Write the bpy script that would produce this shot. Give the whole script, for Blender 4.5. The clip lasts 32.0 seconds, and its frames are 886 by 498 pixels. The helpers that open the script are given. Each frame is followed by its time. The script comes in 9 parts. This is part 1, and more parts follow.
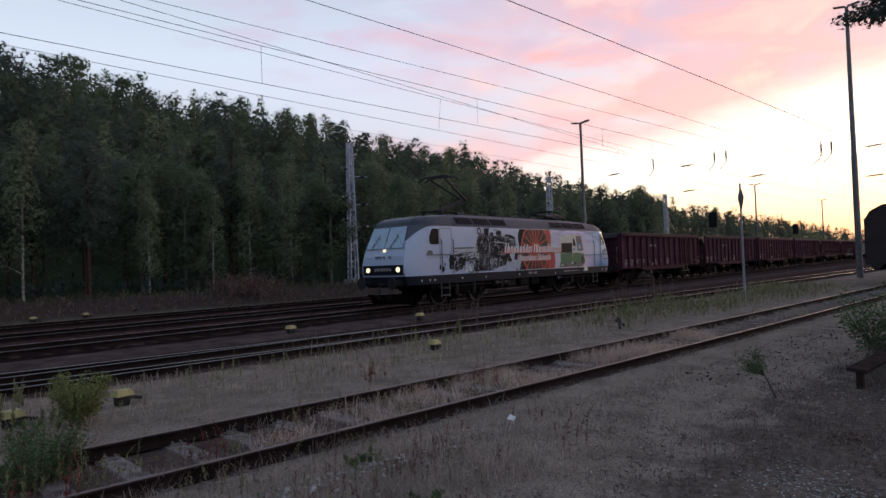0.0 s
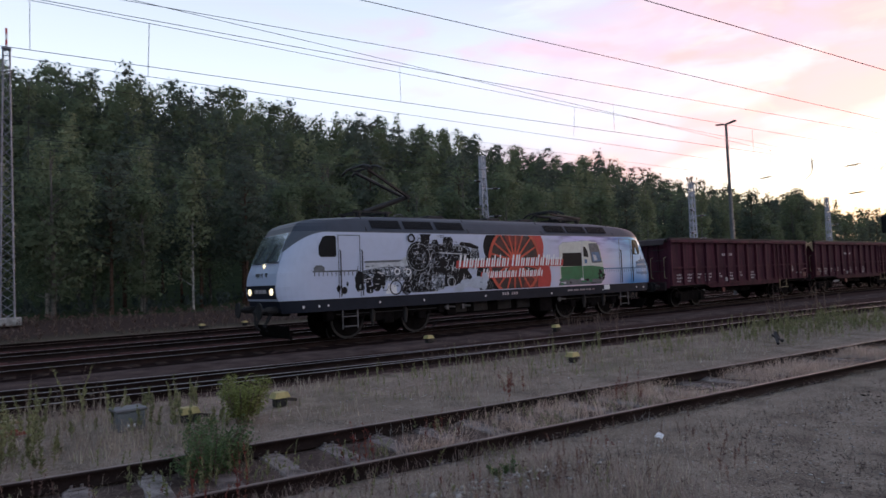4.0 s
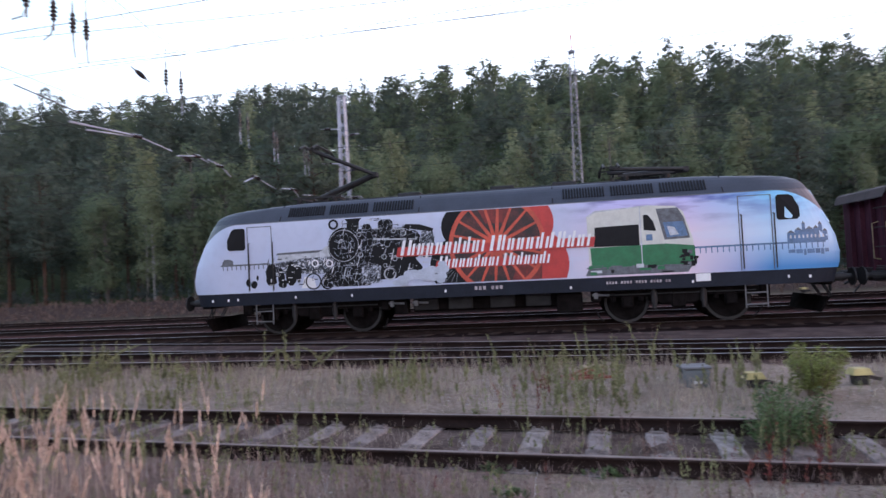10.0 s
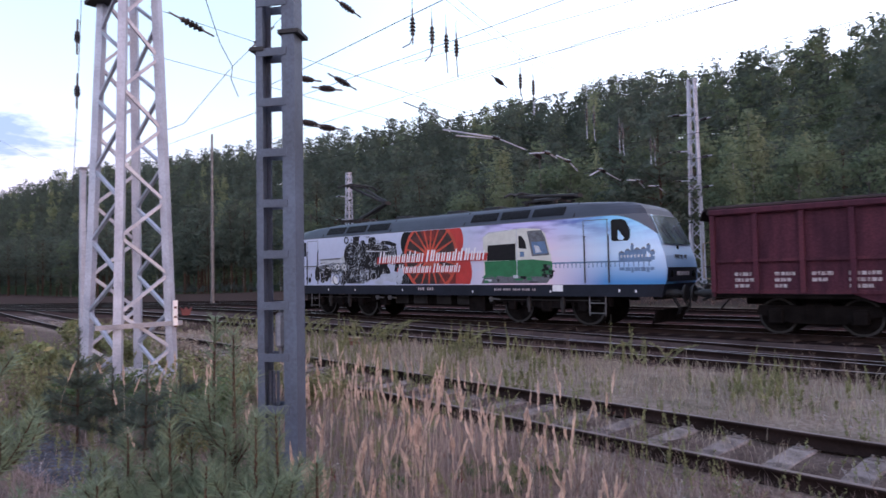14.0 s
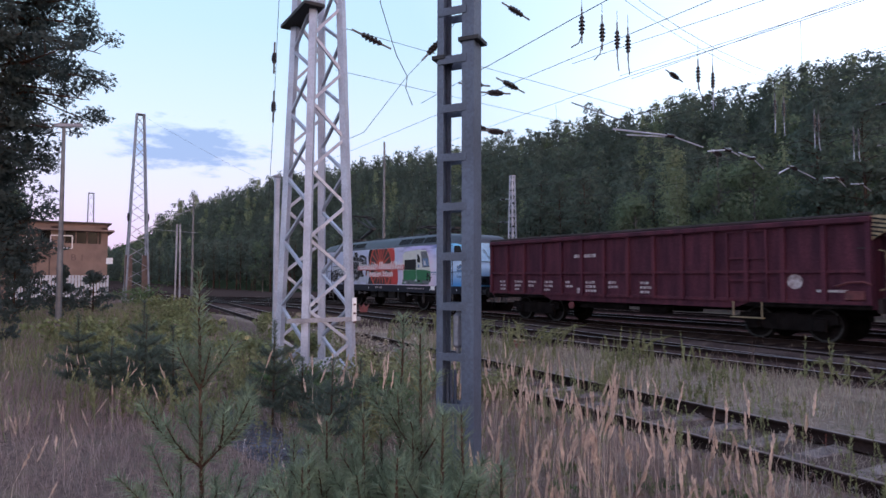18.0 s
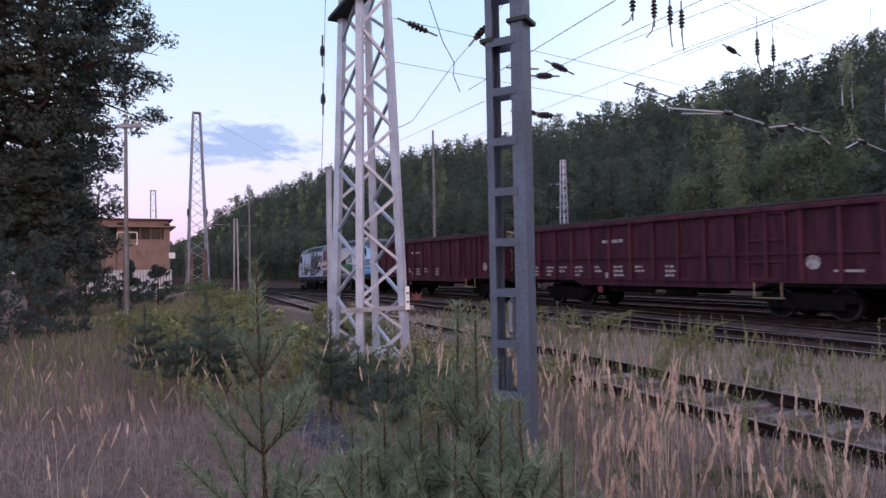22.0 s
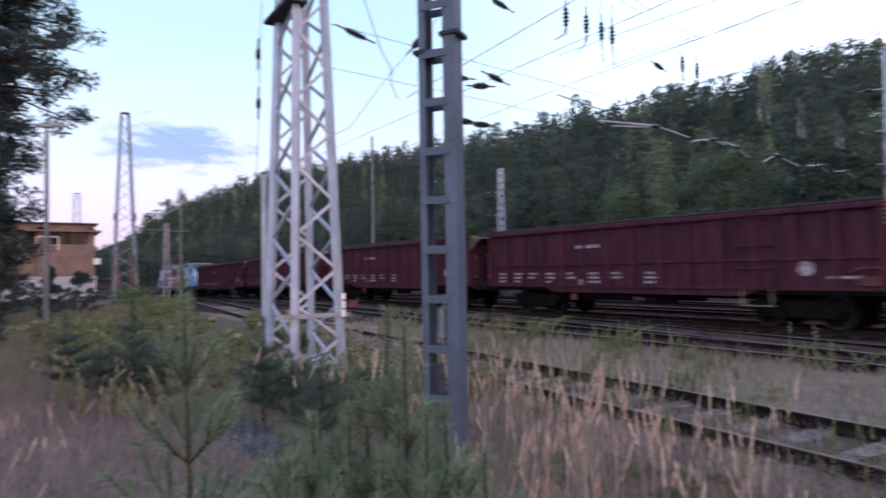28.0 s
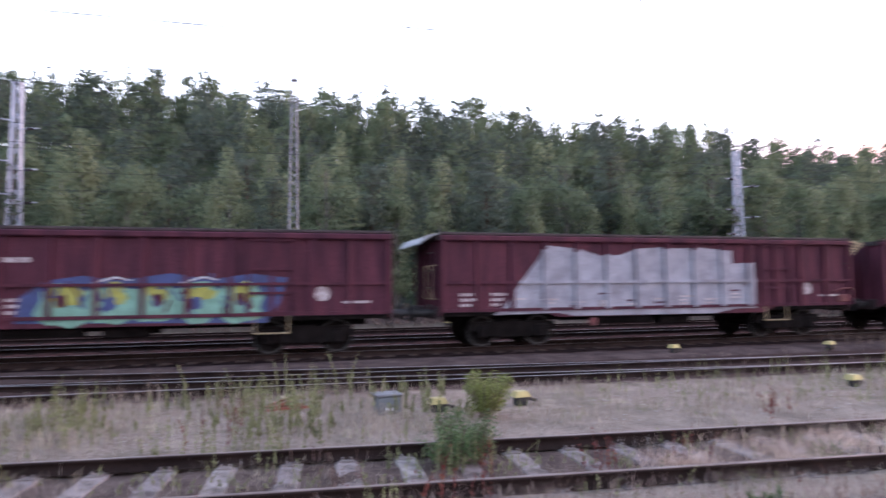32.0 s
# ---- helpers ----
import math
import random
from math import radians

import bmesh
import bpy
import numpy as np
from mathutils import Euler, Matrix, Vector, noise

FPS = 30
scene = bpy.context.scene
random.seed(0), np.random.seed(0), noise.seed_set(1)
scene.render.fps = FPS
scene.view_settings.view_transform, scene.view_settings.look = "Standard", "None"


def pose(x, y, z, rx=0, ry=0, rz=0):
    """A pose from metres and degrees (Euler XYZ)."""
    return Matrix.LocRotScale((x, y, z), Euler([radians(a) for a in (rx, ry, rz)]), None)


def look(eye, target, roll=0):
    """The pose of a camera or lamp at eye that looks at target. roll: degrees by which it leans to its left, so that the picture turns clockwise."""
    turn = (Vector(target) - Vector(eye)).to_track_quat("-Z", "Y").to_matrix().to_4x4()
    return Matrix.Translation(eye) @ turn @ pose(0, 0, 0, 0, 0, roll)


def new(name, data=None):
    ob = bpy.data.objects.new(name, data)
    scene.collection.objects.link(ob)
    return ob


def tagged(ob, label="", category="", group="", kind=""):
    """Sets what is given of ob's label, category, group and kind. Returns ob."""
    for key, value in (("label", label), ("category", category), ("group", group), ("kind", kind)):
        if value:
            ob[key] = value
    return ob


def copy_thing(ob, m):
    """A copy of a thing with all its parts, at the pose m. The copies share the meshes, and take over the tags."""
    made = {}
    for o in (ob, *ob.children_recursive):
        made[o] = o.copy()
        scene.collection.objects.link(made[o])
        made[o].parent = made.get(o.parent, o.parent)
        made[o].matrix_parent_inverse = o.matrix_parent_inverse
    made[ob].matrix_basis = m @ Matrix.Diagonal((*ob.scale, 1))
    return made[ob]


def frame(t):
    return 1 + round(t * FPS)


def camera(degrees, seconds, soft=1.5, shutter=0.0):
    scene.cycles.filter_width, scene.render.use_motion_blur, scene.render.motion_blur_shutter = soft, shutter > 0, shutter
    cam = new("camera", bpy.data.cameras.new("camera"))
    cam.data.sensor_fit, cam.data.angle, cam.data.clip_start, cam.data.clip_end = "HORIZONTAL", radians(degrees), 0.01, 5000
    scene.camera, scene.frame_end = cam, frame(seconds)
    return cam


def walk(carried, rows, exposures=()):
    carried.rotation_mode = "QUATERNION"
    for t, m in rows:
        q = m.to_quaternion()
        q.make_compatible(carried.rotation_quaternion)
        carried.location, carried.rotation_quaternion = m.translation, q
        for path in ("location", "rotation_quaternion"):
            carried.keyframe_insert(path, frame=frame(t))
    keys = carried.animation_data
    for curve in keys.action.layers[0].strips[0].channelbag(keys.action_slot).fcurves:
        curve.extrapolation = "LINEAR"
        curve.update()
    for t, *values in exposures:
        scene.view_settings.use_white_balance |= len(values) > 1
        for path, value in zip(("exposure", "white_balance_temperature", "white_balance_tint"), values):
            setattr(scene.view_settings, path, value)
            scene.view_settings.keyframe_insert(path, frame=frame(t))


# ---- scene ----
cam = camera(69.83, 32.0, soft=1.5, shutter=0.6)
ROWS = [
    (0.0, (-0.000, 0.000, 1.867, 91.39, 2.06, -45.15)),
    (0.5, (-0.019, -0.009, 1.867, 91.44, 2.04, -44.57)),
    (1.0, (-0.032, -0.012, 1.867, 91.55, 2.14, -43.92)),
    (1.5, (-0.033, -0.001, 1.864, 91.71, 2.11, -42.82)),
    (2.0, (-0.040, 0.001, 1.864, 91.83, 2.28, -41.37)),
    (2.5, (-0.046, 0.013, 1.864, 92.13, 2.32, -38.99)),
    (4.5, (-0.083, 0.043, 1.856, 92.86, 2.09, -31.12)),
    (5.0, (-0.094, 0.044, 1.853, 92.71, 1.95, -28.41)),
    (5.5, (-0.101, 0.054, 1.849, 92.42, 1.86, -24.97)),
    (6.0, (-0.105, 0.063, 1.845, 91.78, 1.90, -20.90)),
    (6.5, (-0.116, 0.056, 1.845, 91.35, 1.66, -16.78)),
    (7.0, (-0.128, 0.041, 1.845, 91.15, 1.72, -11.91)),
    (7.5, (-0.144, 0.040, 1.845, 91.05, 1.68, -7.87)),
    (8.0, (-0.167, 0.038, 1.845, 91.05, 2.12, -4.21)),
    (8.5, (-0.183, 0.028, 1.843, 91.21, 2.28, 0.50)),
    (9.0, (-0.209, 0.023, 1.845, 91.47, 2.56, 5.23)),
    (9.5, (-0.216, 0.012, 1.846, 91.67, 2.66, 9.38)),
    (10.0, (-0.238, 0.004, 1.844, 91.89, 2.79, 13.36)),
    (10.5, (-0.246, -0.001, 1.843, 92.10, 3.08, 18.41)),
    (11.0, (-0.260, 0.009, 1.841, 92.14, 1.79, 21.88)),
    (11.5, (-0.262, -0.003, 1.844, 92.14, 1.68, 25.40)),
    (12.0, (-0.274, -0.002, 1.843, 92.15, 1.51, 28.68)),
    (12.5, (-0.283, 0.005, 1.842, 92.15, 1.45, 32.33)),
    (13.0, (-0.304, 0.000, 1.842, 92.11, 1.10, 36.17)),
    (13.5, (-0.315, -0.007, 1.845, 92.11, 0.88, 40.23)),
    (14.0, (-0.320, -0.015, 1.849, 92.22, 1.07, 43.52)),
    (14.5, (-0.320, -0.025, 1.849, 92.37, 0.97, 45.49)),
    (16.5, (-0.356, -0.056, 1.856, 94.08, 0.11, 53.28)),
    (17.0, (-0.370, -0.060, 1.853, 93.89, 0.52, 55.07)),
    (17.5, (-0.388, -0.065, 1.852, 92.92, 0.22, 56.86)),
    (18.0, (-0.398, -0.075, 1.853, 92.57, -0.16, 58.01)),
    (18.5, (-0.408, -0.080, 1.855, 92.33, 0.21, 58.77)),
    (19.0, (-0.410, -0.084, 1.852, 92.16, 0.45, 59.41)),
    (19.5, (-0.415, -0.078, 1.853, 92.08, 0.72, 59.99)),
    (20.0, (-0.411, -0.062, 1.851, 91.98, 1.03, 60.11)),
    (20.5, (-0.412, -0.057, 1.848, 91.91, 1.30, 61.44)),
    (21.0, (-0.424, -0.060, 1.848, 91.80, 1.11, 62.48)),
    (21.5, (-0.429, -0.067, 1.849, 91.64, 0.98, 62.46)),
    (22.0, (-0.433, -0.066, 1.846, 91.52, 1.01, 62.64)),
    (22.5, (-0.423, -0.070, 1.848, 91.43, 1.36, 62.95)),
    (23.0, (-0.421, -0.077, 1.848, 91.30, 1.01, 62.83)),
    (23.5, (-0.410, -0.076, 1.847, 91.31, 1.14, 62.78)),
    (24.0, (-0.400, -0.075, 1.848, 91.41, 1.08, 63.00)),
    (24.5, (-0.389, -0.070, 1.848, 91.65, 1.24, 63.23)),
    (25.0, (-0.387, -0.074, 1.848, 92.06, 1.36, 63.49)),
    (25.5, (-0.388, -0.077, 1.850, 92.27, 1.22, 64.02)),
    (27.5, (-0.371, -0.091, 1.845, 92.16, 0.89, 62.47)),
    (28.0, (-0.351, -0.059, 1.846, 92.03, 0.95, 57.17)),
    (28.5, (-0.314, -0.013, 1.850, 92.22, 1.61, 48.51)),
    (29.0, (-0.267, 0.027, 1.855, 92.46, 2.69, 38.40)),
    (29.5, (-0.242, 0.036, 1.857, 93.16, 2.20, 30.31)),
    (30.0, (-0.226, 0.037, 1.849, 93.25, 1.97, 22.37)),
    (30.5, (-0.187, 0.054, 1.847, 93.44, 2.27, 15.71)),
    (31.0, (-0.166, 0.068, 1.845, 93.43, 1.44, 7.40)),
    (31.5, (-0.128, 0.073, 1.847, 93.48, 1.04, -3.48)),
    (32.0, (-0.122, 0.083, 1.849, 93.65, 0.55, -12.17)),
]
EXPOSURES = ((0.0, -1.35, 6300, 15), (2.0, -1.2, 6300, 15), (4.5, -0.85, 6300, 15), (6.0, -0.32, 6300, 16), (7.0, -0.18, 6280, 17), (8.0, -0.02, 6260, 17), (9.0, 0.08, 6250, 18), (13.0, 0.14, 6300, 24), (16.5, -0.28, 5850, 18), (20.0, -0.24, 6200, 22), (25.5, -0.26, 6250, 24), (28.0, -0.13, 5950, 19), (29.0, 0.1, 6150, 21), (30.0, 0.5, 6250, 23), (32.0, 0.68, 6300, 24))
SKY = 1.0
walk(cam, [(t, pose(*r)) for t, r in ROWS], EXPOSURES)

# ---------------------------------------------------------------- sky and light
W = bpy.data.worlds.new("dusk_sky")
scene.world = W
W.use_nodes = True
wt = W.node_tree
wt.nodes.clear()


def wn(kind, **kw):
    n = wt.nodes.new(kind)
    for k, v in kw.items():
        n.inputs[k].default_value = v
    return n


def wmath(op, a, b=None, clamp=False):
    n = wt.nodes.new("ShaderNodeMath")
    n.operation, n.use_clamp = op, clamp
    for i, v in enumerate((a, b)):
        if v is None:
            continue
        if isinstance(v, (int, float)):
            n.inputs[i].default_value = v
        else:
            wt.links.new(v, n.inputs[i])
    return n.outputs[0]


def wmix(fac, a, b):
    n = wt.nodes.new("ShaderNodeMix")
    n.data_type = "RGBA"
    for sock, v in ((n.inputs[0], fac), (n.inputs[6], a), (n.inputs[7], b)):
        if isinstance(v, (int, float)):
            sock.default_value = v
        elif isinstance(v, tuple):
            sock.default_value = (*v, 1)
        else:
            wt.links.new(v, sock)
    return n.outputs[2]


def wramp(fac, stops):
    n = wt.nodes.new("ShaderNodeValToRGB")
    cr = n.color_ramp
    while len(cr.elements) < len(stops):
        cr.elements.new(0.5)
    for e, (p, col) in zip(cr.elements, stops):
        e.position, e.color = p, (*col, 1)
    wt.links.new(fac, n.inputs[0])
    return n.outputs[0]


tc = wt.nodes.new("ShaderNodeTexCoord")
sep = wt.nodes.new("ShaderNodeSeparateXYZ")
wt.links.new(tc.outputs["Generated"], sep.inputs[0])
sx, sy, sz = sep.outputs
nishita = wt.nodes.new("ShaderNodeTexSky")
nishita.sky_type = "NISHITA"
nishita.sun_disc = False
nishita.sun_elevation = radians(3.0)
nishita.sun_rotation = radians(82)
nishita.dust_density = 2.0
up = wmath("MAXIMUM", sz, 0.0)
# clear blue dusk in the direction the train leaves for, pale towards the horizon
west = wramp(up, [(0.0, (1.0, 0.72, 0.95)), (0.10, (1.0, 0.93, 1.15)), (0.22, (0.88, 1.05, 1.20)), (0.36, (0.70, 1.0, 1.15)), (0.50, (0.62, 0.95, 1.22)), (0.72, (0.55, 0.88, 1.28)), (1.0, (0.50, 0.70, 1.02))])
mid = wramp(up, [(0.0, (1.6, 1.55, 1.58)), (0.30, (1.75, 2.0, 2.25)), (0.50, (1.1, 1.3, 1.6)), (0.72, (0.70, 0.88, 1.16)), (1.0, (0.50, 0.70, 1.02))])
# pink and lavender cloud on the side of the low sun, white-hot above the horizon there
pinkish = wramp(up, [(0.0, (2.4, 1.4, 1.35)), (0.15, (2.5, 1.5, 1.45)), (0.27, (2.6, 1.45, 1.35)), (0.36, (2.2, 1.35, 1.4)), (0.50, (1.4, 1.1, 1.3)), (0.72, (0.8, 0.85, 1.12)), (1.0, (0.50, 0.70, 1.02))])
lavender = wramp(up, [(0.0, (2.3, 1.5, 1.5)), (0.12, (2.0, 1.5, 1.6)), (0.22, (2.0, 1.75, 1.95)), (0.34, (1.8, 1.75, 2.1)), (0.50, (1.1, 1.05, 1.35)), (0.72, (0.7, 0.8, 1.1)), (1.0, (0.50, 0.70, 1.02))])
core = wramp(up, [(0.0, (2.9, 1.7, 1.4)), (0.035, (3.1, 2.1, 1.4)), (0.085, (3.6, 3.0, 2.1)), (0.15, (3.6, 3.4, 3.0)), (0.26, (3.3, 2.6, 2.2)), (0.50, (2.0, 1.5, 1.5)), (1.0, (0.50, 0.70, 1.02))])
# drifting cloud bands
mp = wn("ShaderNodeMapping")
wt.links.new(tc.outputs["Generated"], mp.inputs[0])
mp.inputs["Scale"].default_value = (2.6, 2.6, 9.0)
mp.inputs["Rotation"].default_value = (0.10, 0.16, 0.5)
nz = wn("ShaderNodeTexNoise", Scale=1.5, Detail=7.0, Roughness=0.55, Distortion=0.35)
wt.links.new(mp.outputs[0], nz.inputs["Vector"])
puff = wmath("ADD", nz.outputs[0], -0.5)
# direction along the tracks: -1 where the train goes, +1 where it came from
side_w = wmath("MULTIPLY", wmath("ADD", wmath("MULTIPLY", sx, -1.0), -0.35), 2.2, True)
side_e = wmath("MULTIPLY", wmath("ADD", wmath("ADD", sx, -0.46), wmath("MULTIPLY", puff, 0.8)), 3.0, True)
rosy = wmath("MULTIPLY", wmath("ADD", wmath("ADD", sx, -0.60), wmath("MULTIPLY", puff, 0.9)), 4.0, True)
limit = wmath("ADD", wmath("MULTIPLY", wmath("ADD", sx, -0.75), 0.45), 0.145)
hot = wmath("MULTIPLY", wmath("ADD", wmath("SUBTRACT", limit, up), wmath("MULTIPLY", puff, 0.16)), 16.0, True)
hot = wmath("MULTIPLY", hot, wmath("MULTIPLY", wmath("ADD", sx, -0.62), 8.0, True))
sky_col = wmix(side_e, wmix(side_w, mid, west), wmix(rosy, lavender, pinkish))
# pale gaps and grey-violet bands between the clouds
open_ = wmath("MULTIPLY", wmath("ADD", wmath("SUBTRACT", 0.46, nz.outputs[0]), 0.0), 7.0, True)
grey_ = wmath("MULTIPLY", wmath("ADD", nz.outputs[0], -0.53), 7.0, True)
east = wmath("MULTIPLY", wmath("ADD", sx, -0.18), 3.0, True)
sky_col = wmix(wmath("MULTIPLY", wmath("MULTIPLY", open_, east), 0.7), sky_col, wmix(rosy, (1.85, 1.95, 2.15), (2.9, 2.0, 1.7)))
sky_col = wmix(wmath("MULTIPLY", wmath("MULTIPLY", grey_, east), 0.75), sky_col, wmix(rosy, (1.6, 1.45, 1.8), (2.4, 1.35, 1.35)))
# lumps of grey and of glowing orange within the pink
mp3 = wn("ShaderNodeMapping")
wt.links.new(tc.outputs["Generated"], mp3.inputs[0])
mp3.inputs["Scale"].default_value = (3.0, 3.0, 7.0)
mp3.inputs["Rotation"].default_value = (0.3, -0.25, 0.2)
nz3 = wn("ShaderNodeTexNoise", Scale=2.6, Detail=6.0, Roughness=0.5, Distortion=0.6)
wt.links.new(mp3.outputs[0], nz3.inputs["Vector"])
high_ = wmath("MULTIPLY", wmath("ADD", wmath("ADD", up, -0.20), wmath("MULTIPLY", puff, 0.3)), 9.0, True)
dull = wmath("MULTIPLY", wmath("MULTIPLY", wmath("ADD", nz3.outputs[0], -0.47), 6.0, True), wmath("MULTIPLY", side_e, high_))
sky_col = wmix(wmath("MULTIPLY", dull, 0.75), sky_col, (1.75, 1.42, 1.72))
glow_ = wmath("MULTIPLY", wmath("MULTIPLY", wmath("SUBTRACT", 0.45, nz3.outputs[0]), 7.0, True), rosy)
sky_col = wmix(wmath("MULTIPLY", glow_, 0.55), sky_col, (3.0, 2.1, 1.6))
sky_col = wmix(hot, sky_col, core)
# one small slate-blue cloud low over the woods down the line
cv = Vector((math.cos(radians(170.0)) * math.cos(radians(10.8)), math.sin(radians(170.0)) * math.cos(radians(10.8)), math.sin(radians(10.8))))
dotn = wt.nodes.new("ShaderNodeVectorMath")
dotn.operation = "SUBTRACT"
wt.links.new(tc.outputs["Generated"], dotn.inputs[0])
dotn.inputs[1].default_value = cv
squash = wt.nodes.new("ShaderNodeVectorMath")
squash.operation = "MULTIPLY"
wt.links.new(dotn.outputs[0], squash.inputs[0])
squash.inputs[1].default_value = (7.0, 7.0, 21.0)
leng = wt.nodes.new("ShaderNodeVectorMath")
leng.operation = "LENGTH"
wt.links.new(squash.outputs[0], leng.inputs[0])
nz2 = wn("ShaderNodeTexNoise", Scale=9.0, Detail=5.0, Roughness=0.6)
wt.links.new(mp.outputs[0], nz2.inputs["Vector"])
small = wmath("MULTIPLY", wmath("ADD", wmath("SUBTRACT", 0.72, leng.outputs["Value"]), wmath("MULTIPLY", wmath("ADD", nz2.outputs[0], -0.5), 1.5)), 2.6, True)
sky_col = wmix(wmath("MULTIPLY", small, 0.85), sky_col, (0.33, 0.50, 0.84))
bg1 = wn("ShaderNodeBackground", Strength=SKY)
wt.links.new(sky_col, bg1.inputs["Color"])
bg2 = wn("ShaderNodeBackground", Strength=0.06)
wt.links.new(nishita.outputs[0], bg2.inputs["Color"])
add = wt.nodes.new("ShaderNodeAddShader")
wt.links.new(bg1.outputs[0], add.inputs[0])
wt.links.new(bg2.outputs[0], add.inputs[1])
wo = wt.nodes.new("ShaderNodeOutputWorld")
wt.links.new(add.outputs[0], wo.inputs[0])

sun = new("sun", bpy.data.lights.new("sun", "SUN"))
sun.data.energy, sun.data.angle, sun.data.color = 0.5, radians(14), (1.0, 0.72, 0.55)
sun.matrix_world = look((60, 8, 7), (0, 0, 0))

# ---------------------------------------------------------------- materials


def mat(name, col, rough=0.8, metal=0.0, vary=0.25, scale=6.0, fine=60.0, bump=0.15, col2=None, per="", spread=0.35, emit=0.0, coords="Object", spec=0.5, stretch=None):
    """A surface with blotches and grain at two scales. per: 'object' or 'island' shifts the tone piece by piece."""
    m = bpy.data.materials.new(name)
    m.use_nodes = True
    nt = m.node_tree
    b = nt.nodes["Principled BSDF"]
    b.inputs["Roughness"].default_value = rough
    b.inputs["Metallic"].default_value = metal
    b.inputs["Specular IOR Level"].default_value = 0.0 if rough > 0.85 else spec
    tcx = nt.nodes.new("ShaderNodeTexCoord")
    n1 = nt.nodes.new("ShaderNodeTexNoise")
    n1.inputs["Scale"].default_value = scale
    n1.inputs["Detail"].default_value = 5
    n2 = nt.nodes.new("ShaderNodeTexNoise")
    n2.inputs["Scale"].default_value = fine
    n2.inputs["Detail"].default_value = 3
    for n in (n1, n2):
        nt.links.new(tcx.outputs[coords], n.inputs["Vector"])
    if stretch:
        # streaks: the blotches drawn out along one axis
        mpn = nt.nodes.new("ShaderNodeMapping")
        mpn.inputs["Scale"].default_value = stretch
        nt.links.new(tcx.outputs[coords], mpn.inputs[0])
        nt.links.new(mpn.outputs[0], n1.inputs["Vector"])
    c2 = col2 or tuple(c * (1 - vary * 1.6) for c in col)
    mx = nt.nodes.new("ShaderNodeMix")
    mx.data_type = "RGBA"
    rm = nt.nodes.new("ShaderNodeMapRange")
    rm.inputs[1].default_value, rm.inputs[2].default_value = 0.35, 0.65
    nt.links.new(n1.outputs[0], rm.inputs[0])
    nt.links.new(rm.outputs[0], mx.inputs[0])
    mx.inputs[6].default_value, mx.inputs[7].default_value = (*col, 1), (*c2, 1)
    hs = nt.nodes.new("ShaderNodeHueSaturation")
    nt.links.new(mx.outputs[2], hs.inputs["Color"])
    mr = nt.nodes.new("ShaderNodeMapRange")
    mr.inputs[1].default_value, mr.inputs[2].default_value = 0.25, 0.75
    mr.inputs[3].default_value, mr.inputs[4].default_value = 1 - vary, 1 + vary
    nt.links.new(n2.outputs[0], mr.inputs[0])
    last = mr.outputs[0]
    if per:
        inf = nt.nodes.new("ShaderNodeObjectInfo" if per == "object" else "ShaderNodeNewGeometry")
        pr = nt.nodes.new("ShaderNodeMapRange")
        pr.inputs[3].default_value, pr.inputs[4].default_value = 1 - spread, 1 + spread
        nt.links.new(inf.outputs["Random" if per == "object" else "Random Per Island"], pr.inputs[0])
        mu = nt.nodes.new("ShaderNodeMath")
        mu.operation = "MULTIPLY"
        nt.links.new(last, mu.inputs[0])
        nt.links.new(pr.outputs[0], mu.inputs[1])
        last = mu.outputs[0]
        hr = nt.nodes.new("ShaderNodeMapRange")
        hr.inputs[3].default_value, hr.inputs[4].default_value = 0.5 - spread * 0.06, 0.5 + spread * 0.06
        nt.links.new(inf.outputs["Random" if per == "object" else "Random Per Island"], hr.inputs[0])
        nt.links.new(hr.outputs[0], hs.inputs["Hue"])
    nt.links.new(last, hs.inputs["Value"])
    nt.links.new(hs.outputs[0], b.inputs["Base Color"])
    if bump:
        bp = nt.nodes.new("ShaderNodeBump")
        bp.inputs["Strength"].default_value = bump
        bp.inputs["Distance"].default_value = 0.02
        nt.links.new(n2.outputs[0], bp.inputs["Height"])
        nt.links.new(bp.outputs[0], b.inputs["Normal"])
    if emit:
        nt.links.new(hs.outputs[0], b.inputs["Emission Color"])
        b.inputs["Emission Strength"].default_value = emit
    return m


